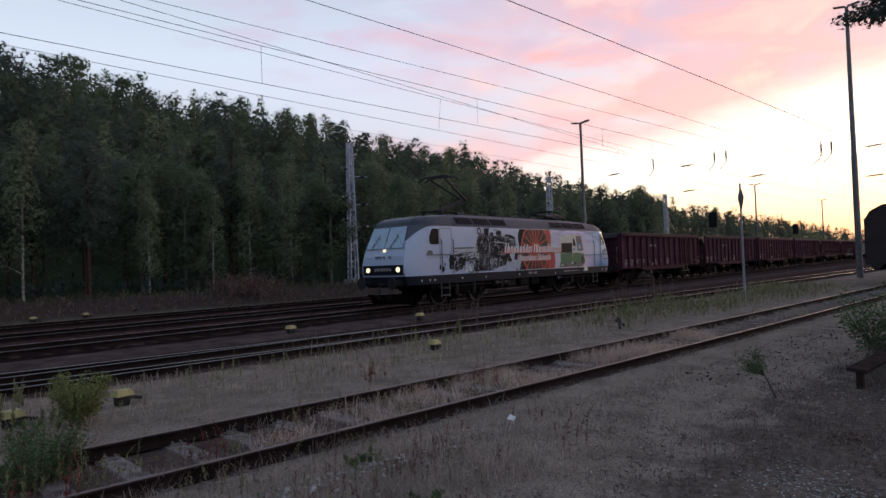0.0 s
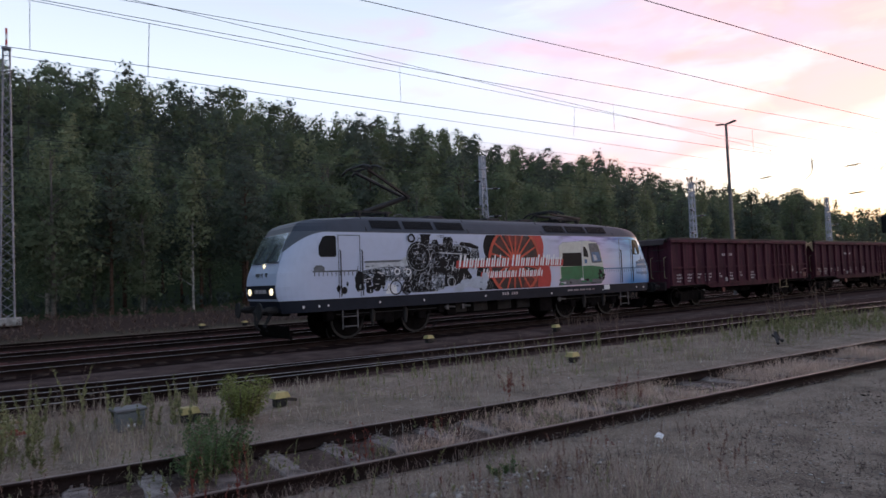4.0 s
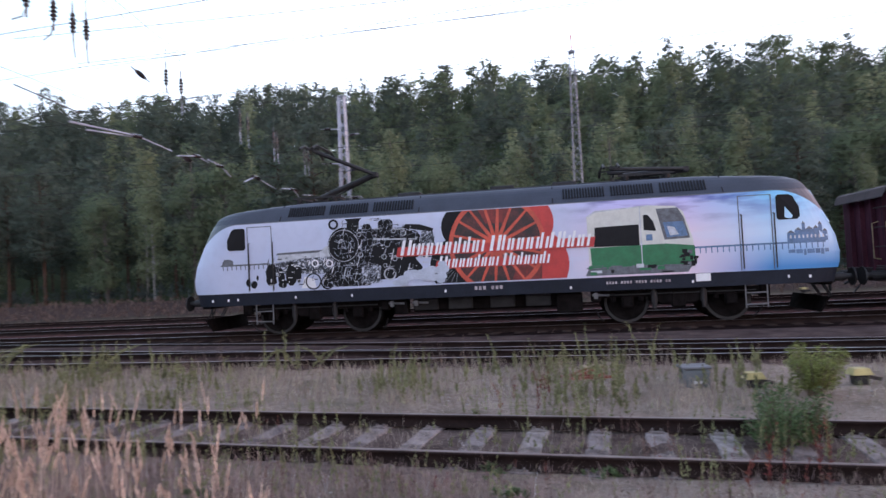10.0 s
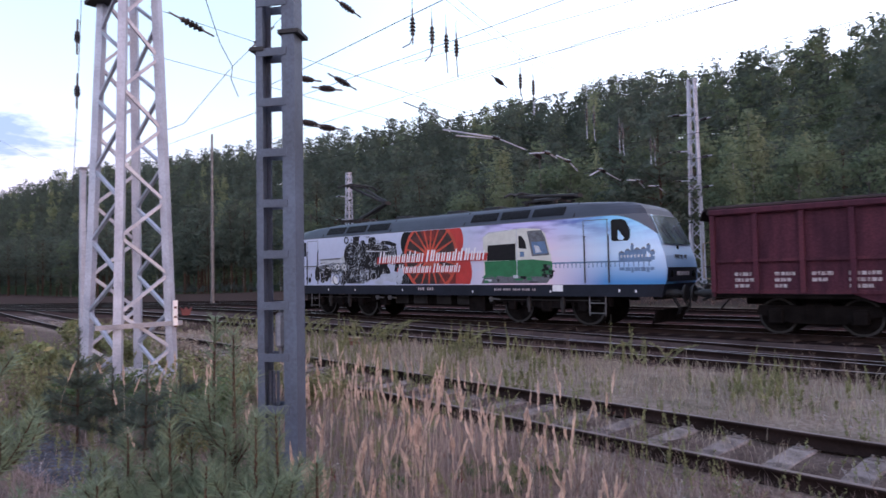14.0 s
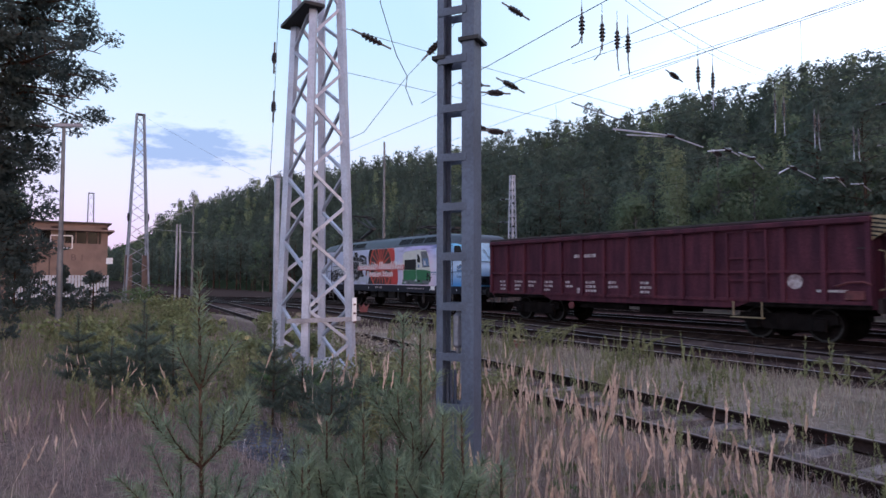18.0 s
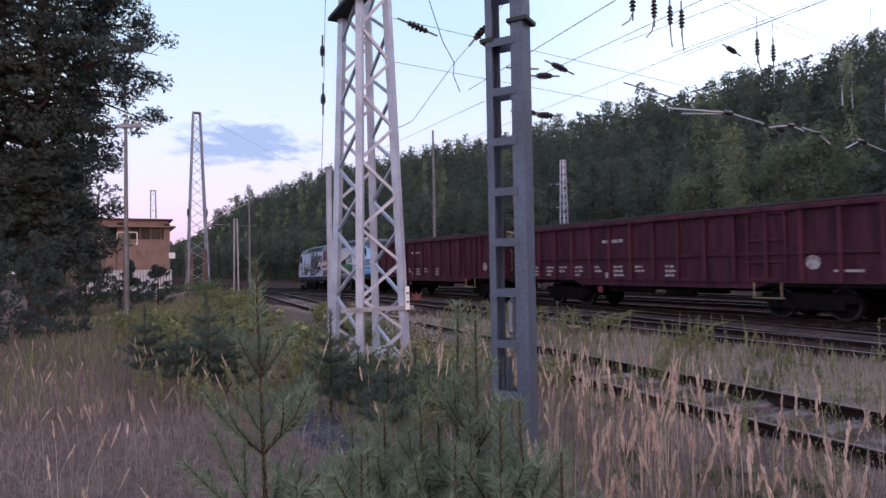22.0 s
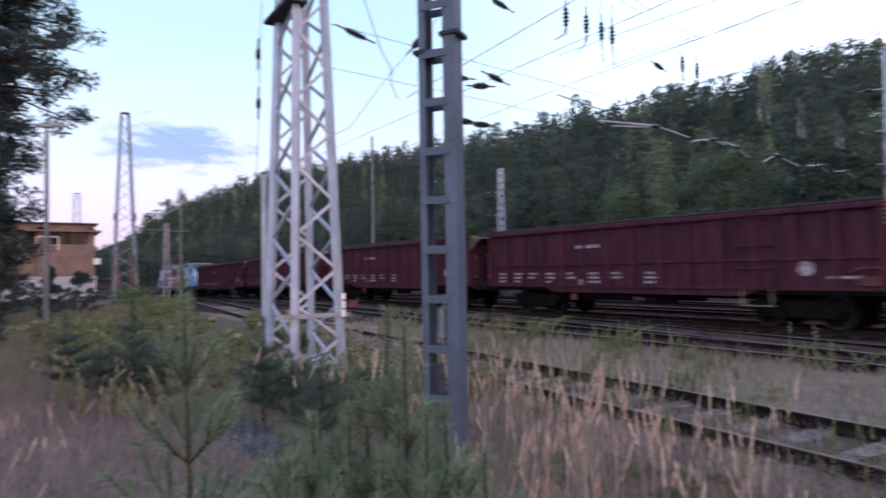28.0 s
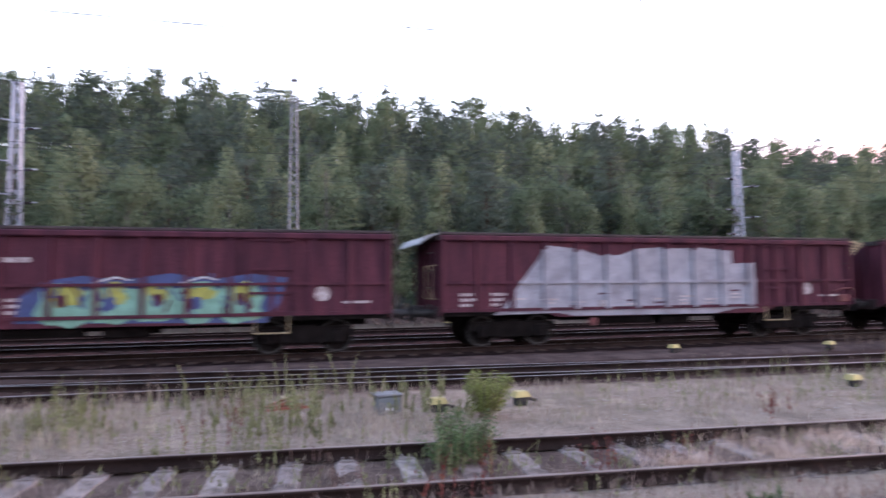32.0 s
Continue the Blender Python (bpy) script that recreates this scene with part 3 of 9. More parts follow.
def ground_material():
    """Cinders and sand, dry turf and worn green, laid out by where they lie and broken up by noise."""
    m = bpy.data.materials.new("yard_ground")
    m.use_nodes = True
    nt = m.node_tree
    b = nt.nodes["Principled BSDF"]
    b.inputs["Roughness"].default_value = 0.95
    b.inputs["Specular IOR Level"].default_value = 0.0
    geo = nt.nodes.new("ShaderNodeNewGeometry")
    sp = nt.nodes.new("ShaderNodeSeparateXYZ")
    nt.links.new(geo.outputs["Position"], sp.inputs[0])

    def noise_at(scale, detail=6.0, rough=0.6):
        n = nt.nodes.new("ShaderNodeTexNoise")
        n.inputs["Scale"].default_value, n.inputs["Detail"].default_value, n.inputs["Roughness"].default_value = scale, detail, rough
        nt.links.new(geo.outputs["Position"], n.inputs["Vector"])
        return n.outputs[0]

    def f(op, a, c=None, clamp=False):
        n = nt.nodes.new("ShaderNodeMath")
        n.operation, n.use_clamp = op, clamp
        for i, v in enumerate((a, c)):
            if v is None:
                continue
            if isinstance(v, (int, float)):
                n.inputs[i].default_value = v
            else:
                nt.links.new(v, n.inputs[i])
        return n.outputs[0]

    def mix(fac, a, c):
        n = nt.nodes.new("ShaderNodeMix")
        n.data_type = "RGBA"
        for sock, v in ((n.inputs[0], fac), (n.inputs[6], a), (n.inputs[7], c)):
            if isinstance(v, (int, float)):
                sock.default_value = v
            elif isinstance(v, tuple):
                sock.default_value = (*v, 1)
            else:
                nt.links.new(v, sock)
        return n.outputs[2]

    big, mid_, fine_, grit = noise_at(0.35), noise_at(1.7), noise_at(14.0, 4.0), noise_at(46.0, 3.0)
    cinder = mix(f("MULTIPLY", f("ADD", mid_, -0.4), 4.0, True), (0.251, 0.206, 0.171), (0.149, 0.119, 0.099))
    cinder = mix(f("MULTIPLY", f("ADD", fine_, -0.56), 7.0, True), cinder, (0.102, 0.087, 0.075))
    cinder = mix(f("MULTIPLY", f("ADD", grit, -0.56), 10.0, True), cinder, (0.339, 0.305, 0.257))
    cinder = mix(f("MULTIPLY", f("SUBTRACT", 0.40, grit), 10.0, True), cinder, (0.068, 0.058, 0.051))
    turf = mix(f("MULTIPLY", f("ADD", fine_, -0.4), 5.0, True), (0.294, 0.237, 0.200), (0.186, 0.146, 0.122))
    turf = mix(f("MULTIPLY", f("MULTIPLY", f("ADD", big, -0.48), 7.0, True), 0.55), turf, (0.130, 0.110, 0.082))
    turf = mix(f("MULTIPLY", f("MULTIPLY", f("SUBTRACT", 0.46, mid_), 8.0, True), 0.5), turf, (0.373, 0.314, 0.240))
    inner = f("MULTIPLY", f("SUBTRACT", 7.2, sp.outputs[1]), 2.0, True)
    turf = mix(inner, turf, mix(f("MULTIPLY", f("ADD", fine_, -0.4), 5.0, True), (0.181, 0.137, 0.117), (0.107, 0.081, 0.069)))
    turf = mix(f("MULTIPLY", f("ADD", mid_, -0.55), 6.0, True), turf, (0.119, 0.118, 0.046))
    # bare cinders in front of the siding on the side the train came from, turf elsewhere
    edge = f("ADD", sp.outputs[0], f("MULTIPLY", f("ADD", big, -0.5), 5.0))
    bare = f("MULTIPLY", f("ADD", edge, 1.2), 0.6, True)
    near = f("MULTIPLY", f("SUBTRACT", 9.3, sp.outputs[1]), 0.9, True)
    bare = f("MULTIPLY", bare, near)
    patch = f("MULTIPLY", f("ADD", mid_, -0.52), 8.0, True)
    bare = f("MAXIMUM", bare, f("MULTIPLY", patch, 0.75))
    woods = f("MULTIPLY", f("ADD", sp.outputs[1], f("MULTIPLY", sp.outputs[0], -0.06)), 1.0)
    woods = f("MULTIPLY", f("ADD", woods, -29.2), 0.5, True)
    col = mix(bare, turf, cinder)
    mat_ = f("MULTIPLY", f("ADD", f("SUBTRACT", 2.9, sp.outputs[1]), f("MULTIPLY", f("ADD", mid_, -0.5), 3.0)), 1.6, True)
    mat_ = f("MULTIPLY", mat_, f("MULTIPLY", f("ADD", sp.outputs[0], -1.5), 0.6, True))
    col = mix(f("MULTIPLY", mat_, 0.8), col, mix(f("MULTIPLY", f("ADD", fine_, -0.4), 5.0, True), (0.141, 0.112, 0.095), (0.070, 0.056, 0.048)))
    # oily rust-brown ground between the running lines
    yard = f("MULTIPLY", f("MULTIPLY", f("ADD", sp.outputs[1], f("MULTIPLY", mid_, 0.6)), 1.0), 1.0)
    yard = f("MULTIPLY", f("SUBTRACT", yard, f("ADD", 11.75, f("MULTIPLY", f("MAXIMUM", f("MINIMUM", f("ADD", sp.outputs[0], 13.0), 0.0), -24.0), 0.22))), 3.0, True)
    yard = f("MULTIPLY", yard, f("MULTIPLY", f("SUBTRACT", f("ADD", 29.3, f("MULTIPLY", sp.outputs[0], 0.06)), sp.outputs[1]), 1.0, True))
    col = mix(yard, col, mix(f("MULTIPLY", f("ADD", fine_, -0.4), 4.0, True), (0.075, 0.050, 0.045), (0.036, 0.024, 0.023)))
    col = mix(woods, col, mix(f("MULTIPLY", f("ADD", mid_, -0.35), 3.0, True), (0.060, 0.078, 0.042), (0.040, 0.050, 0.030)))
    verge = f("MULTIPLY", woods, f("MULTIPLY", f("SUBTRACT", 36.5, sp.outputs[1]), 0.4, True))
    col = mix(verge, col, mix(fine_, (0.085, 0.060, 0.052), (0.05, 0.038, 0.034)))
    nt.links.new(col, b.inputs["Base Color"])
    bp = nt.nodes.new("ShaderNodeBump")
    bp.inputs["Strength"].default_value, bp.inputs["Distance"].default_value = 0.7, 0.03
    nt.links.new(f("ADD", fine_, f("MULTIPLY", grit, 0.5)), bp.inputs["Height"])
    nt.links.new(bp.outputs[0], b.inputs["Normal"])
    return m


ground = part_mesh("ground", mesh_np("ground", np.stack([XX, YY, ZZ], -1).reshape(-1, 3), quads), ground_material(), smooth=True)
tagged(ground, "brown cinder and dry turf ground of a rail yard", "ground", kind="structure")


def strip(name, line, x0, x1, offs, step, material, label, category):
    """A long bed swept along a track line; offs: sideways offset and height of its cross-section."""
    xs = np.arange(x0, x1 + step, step)
    ys = line(xs)
    dy = np.gradient(ys, xs)
    nx, ny = -dy / np.hypot(1, dy), 1 / np.hypot(1, dy)
    rr = np.random.RandomState(11)
    v = []
    for o, z in offs:
        v.append(np.stack([xs + nx * o, ys + ny * o, z + grade(xs) * (line is not siding_y) + rr.uniform(-0.012, 0.012, len(xs))], -1))
    v = np.stack(v, 1)
    k = len(offs)
    i = np.arange(len(xs) * k).reshape(len(xs), k)
    q = np.stack([i[:-1, :-1], i[1:, :-1], i[1:, 1:], i[:-1, 1:]], -1).reshape(-1, 4)
    ob = part_mesh(name, mesh_np(name, v.reshape(-1, 3), q), material)
    return tagged(ob, label, category, kind="structure")


for nm in ("second", "main", "fourth", "fifth"):
    z = RAIL_Z[nm] - 0.155
    strip("ballast_bed", LINES[nm], -330, 420, ((-2.3, -0.05), (-1.7, z + 0.02), (-0.9, z + 0.01), (0, z), (0.9, z + 0.01), (1.7, z + 0.02), (2.3, -0.05)), 1.0, "ballast" if nm in ("second", "main") else "rust_ballast", "dark oily ballast bed under the rails" if nm in ("second", "main") else "rust-brown ballast bed under the rails", "ballast")
strip("path", lambda x: (LINES["main"](x) + LINES["second"](x)) / 2 + 0.1, -70, 220, ((-1.05, -0.02), (-0.7, 0.055), (0, 0.07), (0.6, 0.055), (0.95, -0.02)), 1.0, "path", "trodden grey cinder path between two tracks", "path")
strip("ballast_bed", LINES["siding"], -45, 160, ((-1.6, -0.12), (-1.2, -0.085), (-0.9, -0.076), (-0.6, -0.066), (-0.3, -0.054), (0, -0.051), (0.3, -0.054), (0.6, -0.066), (0.9, -0.076), (1.2, -0.085), (1.6, -0.12)), 0.18, "old_ballast", "thin weedy ballast of the siding", "ballast")

for sgn in (-1, 1):
    shoulder = strip("shoulder", LINES["siding"], -45, 160, tuple((sgn * o, z) for o, z in ((2.1, -0.03), (1.7, 0.008), (1.3, -0.004), (0.95, -0.028), (0.83, -0.045), (0.82, -0.13))), 0.4, ground.data.materials[0], "trodden cinders up to the siding rail", "ground")

PROFILE = ((-0.065, 0), (-0.065, 0.012), (-0.011, 0.032), (-0.011, 0.105), (-0.035, 0.118), (-0.035, 0.145), (0.035, 0.145), (0.035, 0.118), (0.011, 0.105), (0.011, 0.032), (0.065, 0.012), (0.065, 0))


def rail(line, off, top, x0, x1, step, parent, head="rail_head"):
    """A flat-bottomed rail with a bright worn head."""
    xs = np.arange(x0, x1 + step, step)
    ys = line(xs)
    dy = np.gradient(ys, xs)
    nx, ny = -dy / np.hypot(1, dy), 1 / np.hypot(1, dy)
    rings = [np.stack([xs + nx * (off + o), ys + ny * (off + o), top - 0.145 + h + grade(xs) * (line is not siding_y)], -1) for o, h in PROFILE]
    v = np.stack(rings, 1)
    k = len(PROFILE)
    i = np.arange(len(xs) * k).reshape(len(xs), k)
    j = np.roll(i, -1, 1)
    q = np.stack([i[:-1], i[1:], j[1:], j[:-1]], -1).reshape(-1, 4)
    me = mesh_np("rail", v.reshape(-1, 3), q)
    me.materials.append(M["steel_rail"])
    me.materials.append(M[head])
    kk = np.tile(np.arange(k), len(xs) - 1)
    me.polygons.foreach_set("material_index", (kk == 5).astype(np.int32))
    return part_mesh("rail", me, None, parent, "rusty rail with a bright worn head")


def sleeper_mesh(material, length=2.5, w=0.25, h=0.16):
    bm = bmesh.new()
    box(bm, 0, 0, -h, w, length, h, bevel=0.015)
    for s in (-0.75, 0.75):
        box(bm, 0, s, 0.0, 0.16, 0.30, 0.014)
        for k in (-0.095, 0.095):
            rod(bm, (0.045, s + k, 0.0), (0.045, s + k, 0.045), 0.016, n=6)
            rod(bm, (-0.045, s + k, 0.0), (-0.045, s + k, 0.045), 0.016, n=6)
    me = bpy.data.meshes.new("sleeper")
    bm.to_mesh(me)
    bm.free()
    me.materials.append(M[material])
    return me


TRACKS = {}
rs = np.random.RandomState(8)
for nm, label, x0, x1, step in (("siding", "weedy disused siding with rusty rails on old sleepers", -45, 160, 0.5), ("second", "yard track with bright rails on dark ballast", -330, 420, 2.0),
                                ("main", "yard track that carries the goods train", -330, 420, 1.5), ("fourth", "yard track behind the goods train", -330, 420, 2.0), ("fifth", "outer yard track along the wood", -330, 420, 2.0)):
    tr = thing("track", label, "railway track", kind="structure")
    TRACKS[nm] = tr
    for off in (-0.75, 0.75):
        rail(LINES[nm], off, RAIL_Z[nm], x0, x1, step, tr, "rusty_head" if nm == "siding" else "red_rail" if nm == "fifth" else "rail_head")


turnout = thing("turnout", "curved turnout rails that leave the yard track for the main line", "railway track", kind="structure")
TURN = lambda x: 12.95 + 2.2 * (np.clip(14 - np.asarray(x, float), 0, 60) / 27) ** 1.5
for off in (-0.75, 0.75):
    rail(TURN, off, 0.118, -26, 12.5, 0.5, turnout)

# ---------------------------------------------------------------- train: locomotive
def plan_outline(L, Wd, nose, n=7, back=1.15):
    """Half-length L, half-width Wd, flat face of half-width nose; the sides curve in over the last stretch and meet the face at an edge."""
    pts = []
    last = radians(62)
    for sgn in (1, -1):
        arc = []
        for i in range(n + 1):
            a = last * i / n
            arc.append((L - back * (1 - math.sin(a) / math.sin(last)), nose + (Wd - nose) * (math.cos(a) - math.cos(last)) / (1 - math.cos(last))))
        if sgn == 1:
            pts += [(x, -y) for x, y in arc] + [(x, y) for x, y in arc[::-1]]
        else:
            pts += [(-x, y) for x, y in arc] + [(-x, -y) for x, y in arc[::-1]]
    return pts


def loft(bm, levels, cap_top=True, cap_bottom=True):
    rings = [[bm.verts.new((x, y, z)) for x, y in plan_outline(L, Wd, ns)] for z, L, Wd, ns in levels]
    n = len(rings[0])
    for a, b in zip(rings, rings[1:]):
        for i in range(n):
            bm.faces.new((a[i], a[(i + 1) % n], b[(i + 1) % n], b[i]))
    if cap_bottom:
        bm.faces.new(rings[0][::-1])
    if cap_top:
        bm.faces.new(rings[-1])


def livery():
    """White body paint that turns to a violet and blue dusk towards the tail, dark grey round the cab windscreens."""
    m = bpy.data.materials.new("livery_paint")
    m.use_nodes = True
    nt = m.node_tree
    b = nt.nodes["Principled BSDF"]
    b.inputs["Roughness"].default_value = 0.3
    tcx = nt.nodes.new("ShaderNodeTexCoord")
    sp = nt.nodes.new("ShaderNodeSeparateXYZ")
    nt.links.new(tcx.outputs["Object"], sp.inputs[0])

    def f(op, a, c=None, clamp=False):
        n = nt.nodes.new("ShaderNodeMath")
        n.operation, n.use_clamp = op, clamp
        for i, v in enumerate((a, c)):
            if v is None:
                continue
            if isinstance(v, (int, float)):
                n.inputs[i].default_value = v
            else:
                nt.links.new(v, n.inputs[i])
        return n.outputs[0]

    def mix(fac, a, c):
        n = nt.nodes.new("ShaderNodeMix")
        n.data_type = "RGBA"
        for sock, v in ((n.inputs[0], fac), (n.inputs[6], a), (n.inputs[7], c)):
            if isinstance(v, (int, float)):
                sock.default_value = v
            elif isinstance(v, tuple):
                sock.default_value = (*v, 1)
            else:
                nt.links.new(v, sock)
        return n.outputs[2]

    def noise_at(scale, sc=(1, 1, 1)):
        mpn = nt.nodes.new("ShaderNodeMapping")
        mpn.inputs["Scale"].default_value = sc
        nt.links.new(tcx.outputs["Object"], mpn.inputs[0])
        n = nt.nodes.new("ShaderNodeTexNoise")
        n.inputs["Scale"].default_value, n.inputs["Detail"].default_value = scale, 6
        nt.links.new(mpn.outputs[0], n.inputs["Vector"])
        return n.outputs[0]

    x, y, z = sp.outputs
    streak = noise_at(1.5, (0.55, 1, 2.4))
    dirt = noise_at(5.0)
    white = mix(f("MULTIPLY", f("ADD", dirt, -0.45), 1.2, True), (0.46, 0.51, 0.66), (0.38, 0.42, 0.55))
    tail = f("MULTIPLY", f("ADD", x, -1.7), 0.55, True)
    high = f("MULTIPLY", f("ADD", z, -2.35), 1.1, True)
    violet = mix(f("MULTIPLY", f("ADD", streak, -0.44), 6.0, True), (0.46, 0.44, 0.74), (0.11, 0.085, 0.30))
    blue = mix(f("MULTIPLY", f("ADD", streak, -0.43), 5.0, True), (0.16, 0.50, 0.78), (0.025, 0.16, 0.48))
    bluer = f("MULTIPLY", f("ADD", x, -5.2), 0.5, True)
    duskc = mix(bluer, violet, blue)
    haze = mix(f("MULTIPLY", f("ADD", streak, -0.45), 2.0, True), (0.72, 0.58, 0.68), (0.60, 0.62, 0.76))
    low = mix(bluer, haze, mix(f("MULTIPLY", f("SUBTRACT", 2.2, z), 1.2, True), (0.50, 0.66, 0.84), (0.05, 0.23, 0.52)))
    sky_p = mix(high, low, duskc)
    col = mix(tail, white, sky_p)
    # dark surround of the windscreens
    au = f("SUBTRACT", f("ABSOLUTE", x), 7.35)
    drop = f("MULTIPLY", f("POWER", f("MAXIMUM", au, 0.0), 2.0), 0.36)
    dark = f("MULTIPLY", f("SUBTRACT", z, f("SUBTRACT", 3.30, drop)), 60.0, True)
    col = mix(dark, col, (0.060, 0.070, 0.090))
    nt.links.new(col, b.inputs["Base Color"])
    return m


LOCO_LIVERY = livery()
NEAR = -1.475


def flank_y(u, z):
    """How far out the near flank lies, also where it curves in towards the faces."""
    L = float(np.interp(z, (1.29, 1.7, 2.1, 2.53, 2.9, 3.33), (8.85, 8.92, 8.86, 8.70, 8.55, 8.32)))
    ns = float(np.interp(z, (1.29, 2.1, 2.53, 2.9, 3.33), (1.22, 1.17, 1.12, 1.08, 1.02)))
    k = (abs(u) - (L - 1.15)) / 1.15
    if k <= 0:
        return NEAR
    last = radians(62)
    a = math.asin(min(1.0, k) * math.sin(last))
    return -(ns + (1.475 - ns) * (math.cos(a) - math.cos(last)) / (1 - math.cos(last)))


def decal(name, outline, material, parent, lift=0.006, label=""):
    """A flat print on the near flank, outline in metres along and up."""
    bm = bmesh.new()
    slab(bm, [(u, flank_y(u, z) - lift, z) for u, z in outline], (0, 0.003, 0))
    bmesh.ops.recalc_face_normals(bm, faces=bm.faces)
    return part(name, bm, material, parent, label)


def rect(u0, z0, u1, z1, lean=0.0):
    return [(u0, z0), (u1, z0), (u1 + lean, z1), (u0 + lean, z1)]


def disc(u, z, r, n=24, sx=1.0, a0=0.0, a1=2 * math.pi):
    full = abs(a1 - a0) > 6.2
    k = n if full else n + 1
    return [(u + sx * r * math.cos(a0 + (a1 - a0) * i / n), z + r * math.sin(a0 + (a1 - a0) * i / n)) for i in range(k)]


def ring(bm, u, z, r0, r1, lift, n=40, sx=1.0):
    for i in range(n):
        a, c = 2 * math.pi * i / n, 2 * math.pi * (i + 1) / n
        pts = [(u + sx * r * math.cos(t), NEAR - lift, z + r * math.sin(t)) for r, t in ((r0, a), (r1, a), (r1, c), (r0, c))]
        poly(bm, pts)


def word_bars(owner, u0, z0, height, total, pattern, lean, lift):
    """Slanted bars in place of letters: x low, h with an ascender, g with a descender, C capital."""
    wsum = sum(0.5 if ch == " " else 1.25 if ch == "C" else 1.0 for ch in pattern)
    unit = total / wsum
    u = u0
    for ch in pattern:
        w = unit * (0.5 if ch == " " else 1.25 if ch == "C" else 1.0)
        if ch != " ":
            hi = height * (1.0 if ch == "C" else 0.74)
            tall = height * (1.0 if ch in "hC" else 0.74)
            lo = -0.22 * height if ch == "g" else 0
            g = w * 0.14
            t = w * 0.27
            y = NEAR - lift
            bm = bmesh.new()
            for (a, c), top, foot in (((u + g / 2, u + g / 2 + t), tall, 0.0), ((u + w - g / 2 - t, u + w - g / 2), hi, lo)):
                slab(bm, [(a + lean * foot, y, z0 + foot), (c + lean * foot, y, z0 + foot), (c + lean * top, y, z0 + top), (a + lean * top, y, z0 + top)], (0, 0.002, 0))
            bmesh.ops.recalc_face_normals(bm, faces=bm.faces)
            part("letter_bar", bm, "white", owner)
        u += w


def pantograph(parent, u, raised):
    pg = part_frame = bmesh.new()
    for sx in (-0.55, 0.55):
        for sy in (-0.5, 0.5):
            rod(pg, (u + sx, sy, 3.86), (u + sx, sy, 4.06), 0.06, n=8)
            for k in range(4):
                rod(pg, (u + sx, sy, 3.88 + k * 0.045), (u + sx, sy, 3.905 + k * 0.045), 0.10, n=8)
    for sy in (-0.5, 0.5):
        beam(pg, (u - 0.75, sy, 4.08), (u + 0.75, sy, 4.08), 0.06)
    for sx in (-0.55, 0.0, 0.55):
        beam(pg, (u + sx, -0.55, 4.08), (u + sx, 0.55, 4.08), 0.07)
    base = part("pantograph_base", pg, "dark_steel", parent, "black insulated pantograph base on the roof")
    knee, head, foot = ((u + 1.72, 0, 4.72), (u - 0.10, 0, 5.54), (u - 0.05, 0, 4.12)) if raised else ((u + 1.15, 0, 4.20), (u - 0.95, 0, 4.30), (u - 0.55, 0, 4.12))
    bm = bmesh.new()
    rod(bm, foot, knee, 0.09, n=8)
    rod(bm, (foot[0] + 0.35, 0.1, foot[2]), (knee[0] - 0.1, 0.1, knee[2] - 0.07), 0.02, n=6)
    part("lower_arm", bm, "dark_steel", base)
    bm = bmesh.new()
    for s in (-1, 1):
        rod(bm, (knee[0], s * 0.12, knee[2]), (head[0], s * 0.42, head[2]), 0.055, n=6)
    beam(bm, (knee[0], -0.16, knee[2]), (knee[0], 0.16, knee[2]), 0.13)
    part("upper_arm", bm, "dark_steel", base)
    bm = bmesh.new()
    for dx in (-0.2, 0.2):
        if dx > 0:
            bm = bmesh.new()
        tube(bm, [(head[0] + dx, y, head[2] + 0.10 - 0.48 * max(0, abs(y) - 0.6) ** 1.2) for y in [-0.97 + 1.94 * i / 10 for i in range(11)]], 0.038, 6)
        part("contact_strip", bm, "dark_steel", base)
    for y in (-0.42, 0.42):
        bm = bmesh.new()
        beam(bm, (head[0] - 0.22, y, head[2] + 0.05), (head[0] + 0.22, y, head[2] + 0.05), 0.04)
        part("head_bracket", bm, "dark_steel", base)


def wheelset_mesh(r, gauge=1.5):
    bm = bmesh.new()
    rod(bm, (0, -1.0, 0), (0, 1.0, 0), 0.09, n=10)
    for s in (-1, 1):
        y = s * gauge / 2
        rod(bm, (0, y - 0.065, 0), (0, y + 0.065, 0), r, n=28)
        rod(bm, (0, y - s * 0.065, 0), (0, y - s * 0.095, 0), r + 0.028, n=28)
        for k in range(6):
            a = k * math.pi / 3
            rod(bm, (0.55 * r * math.cos(a), y + s * 0.065, 0.55 * r * math.sin(a)), (0.55 * r * math.cos(a), y + s * 0.078, 0.55 * r * math.sin(a)), 0.09 * r, n=6)
    # bright worn tyre round each wheel face
    for s in (-1, 1):
        y = s * (gauge / 2 + 0.067)
        for i in range(28):
            a, c = 2 * math.pi * i / 28, 2 * math.pi * (i + 1) / 28
            fc = poly(bm, [(q * math.cos(t), y, q * math.sin(t)) for q, t in ((r * 0.86, a), (r * 0.985, a), (r * 0.985, c), (r * 0.86, c))])
            fc.material_index = 1
    me = bpy.data.meshes.new("wheelset")
    bm.to_mesh(me)
    bm.free()
    me.materials.append(M["bogie"])
    me.materials.append(M["tyre"])
    return me


WHEEL_L, WHEEL_W = wheelset_mesh(0.60), wheelset_mesh(0.46)
WHEELS = []  # wheelset, its place in its vehicle, radius


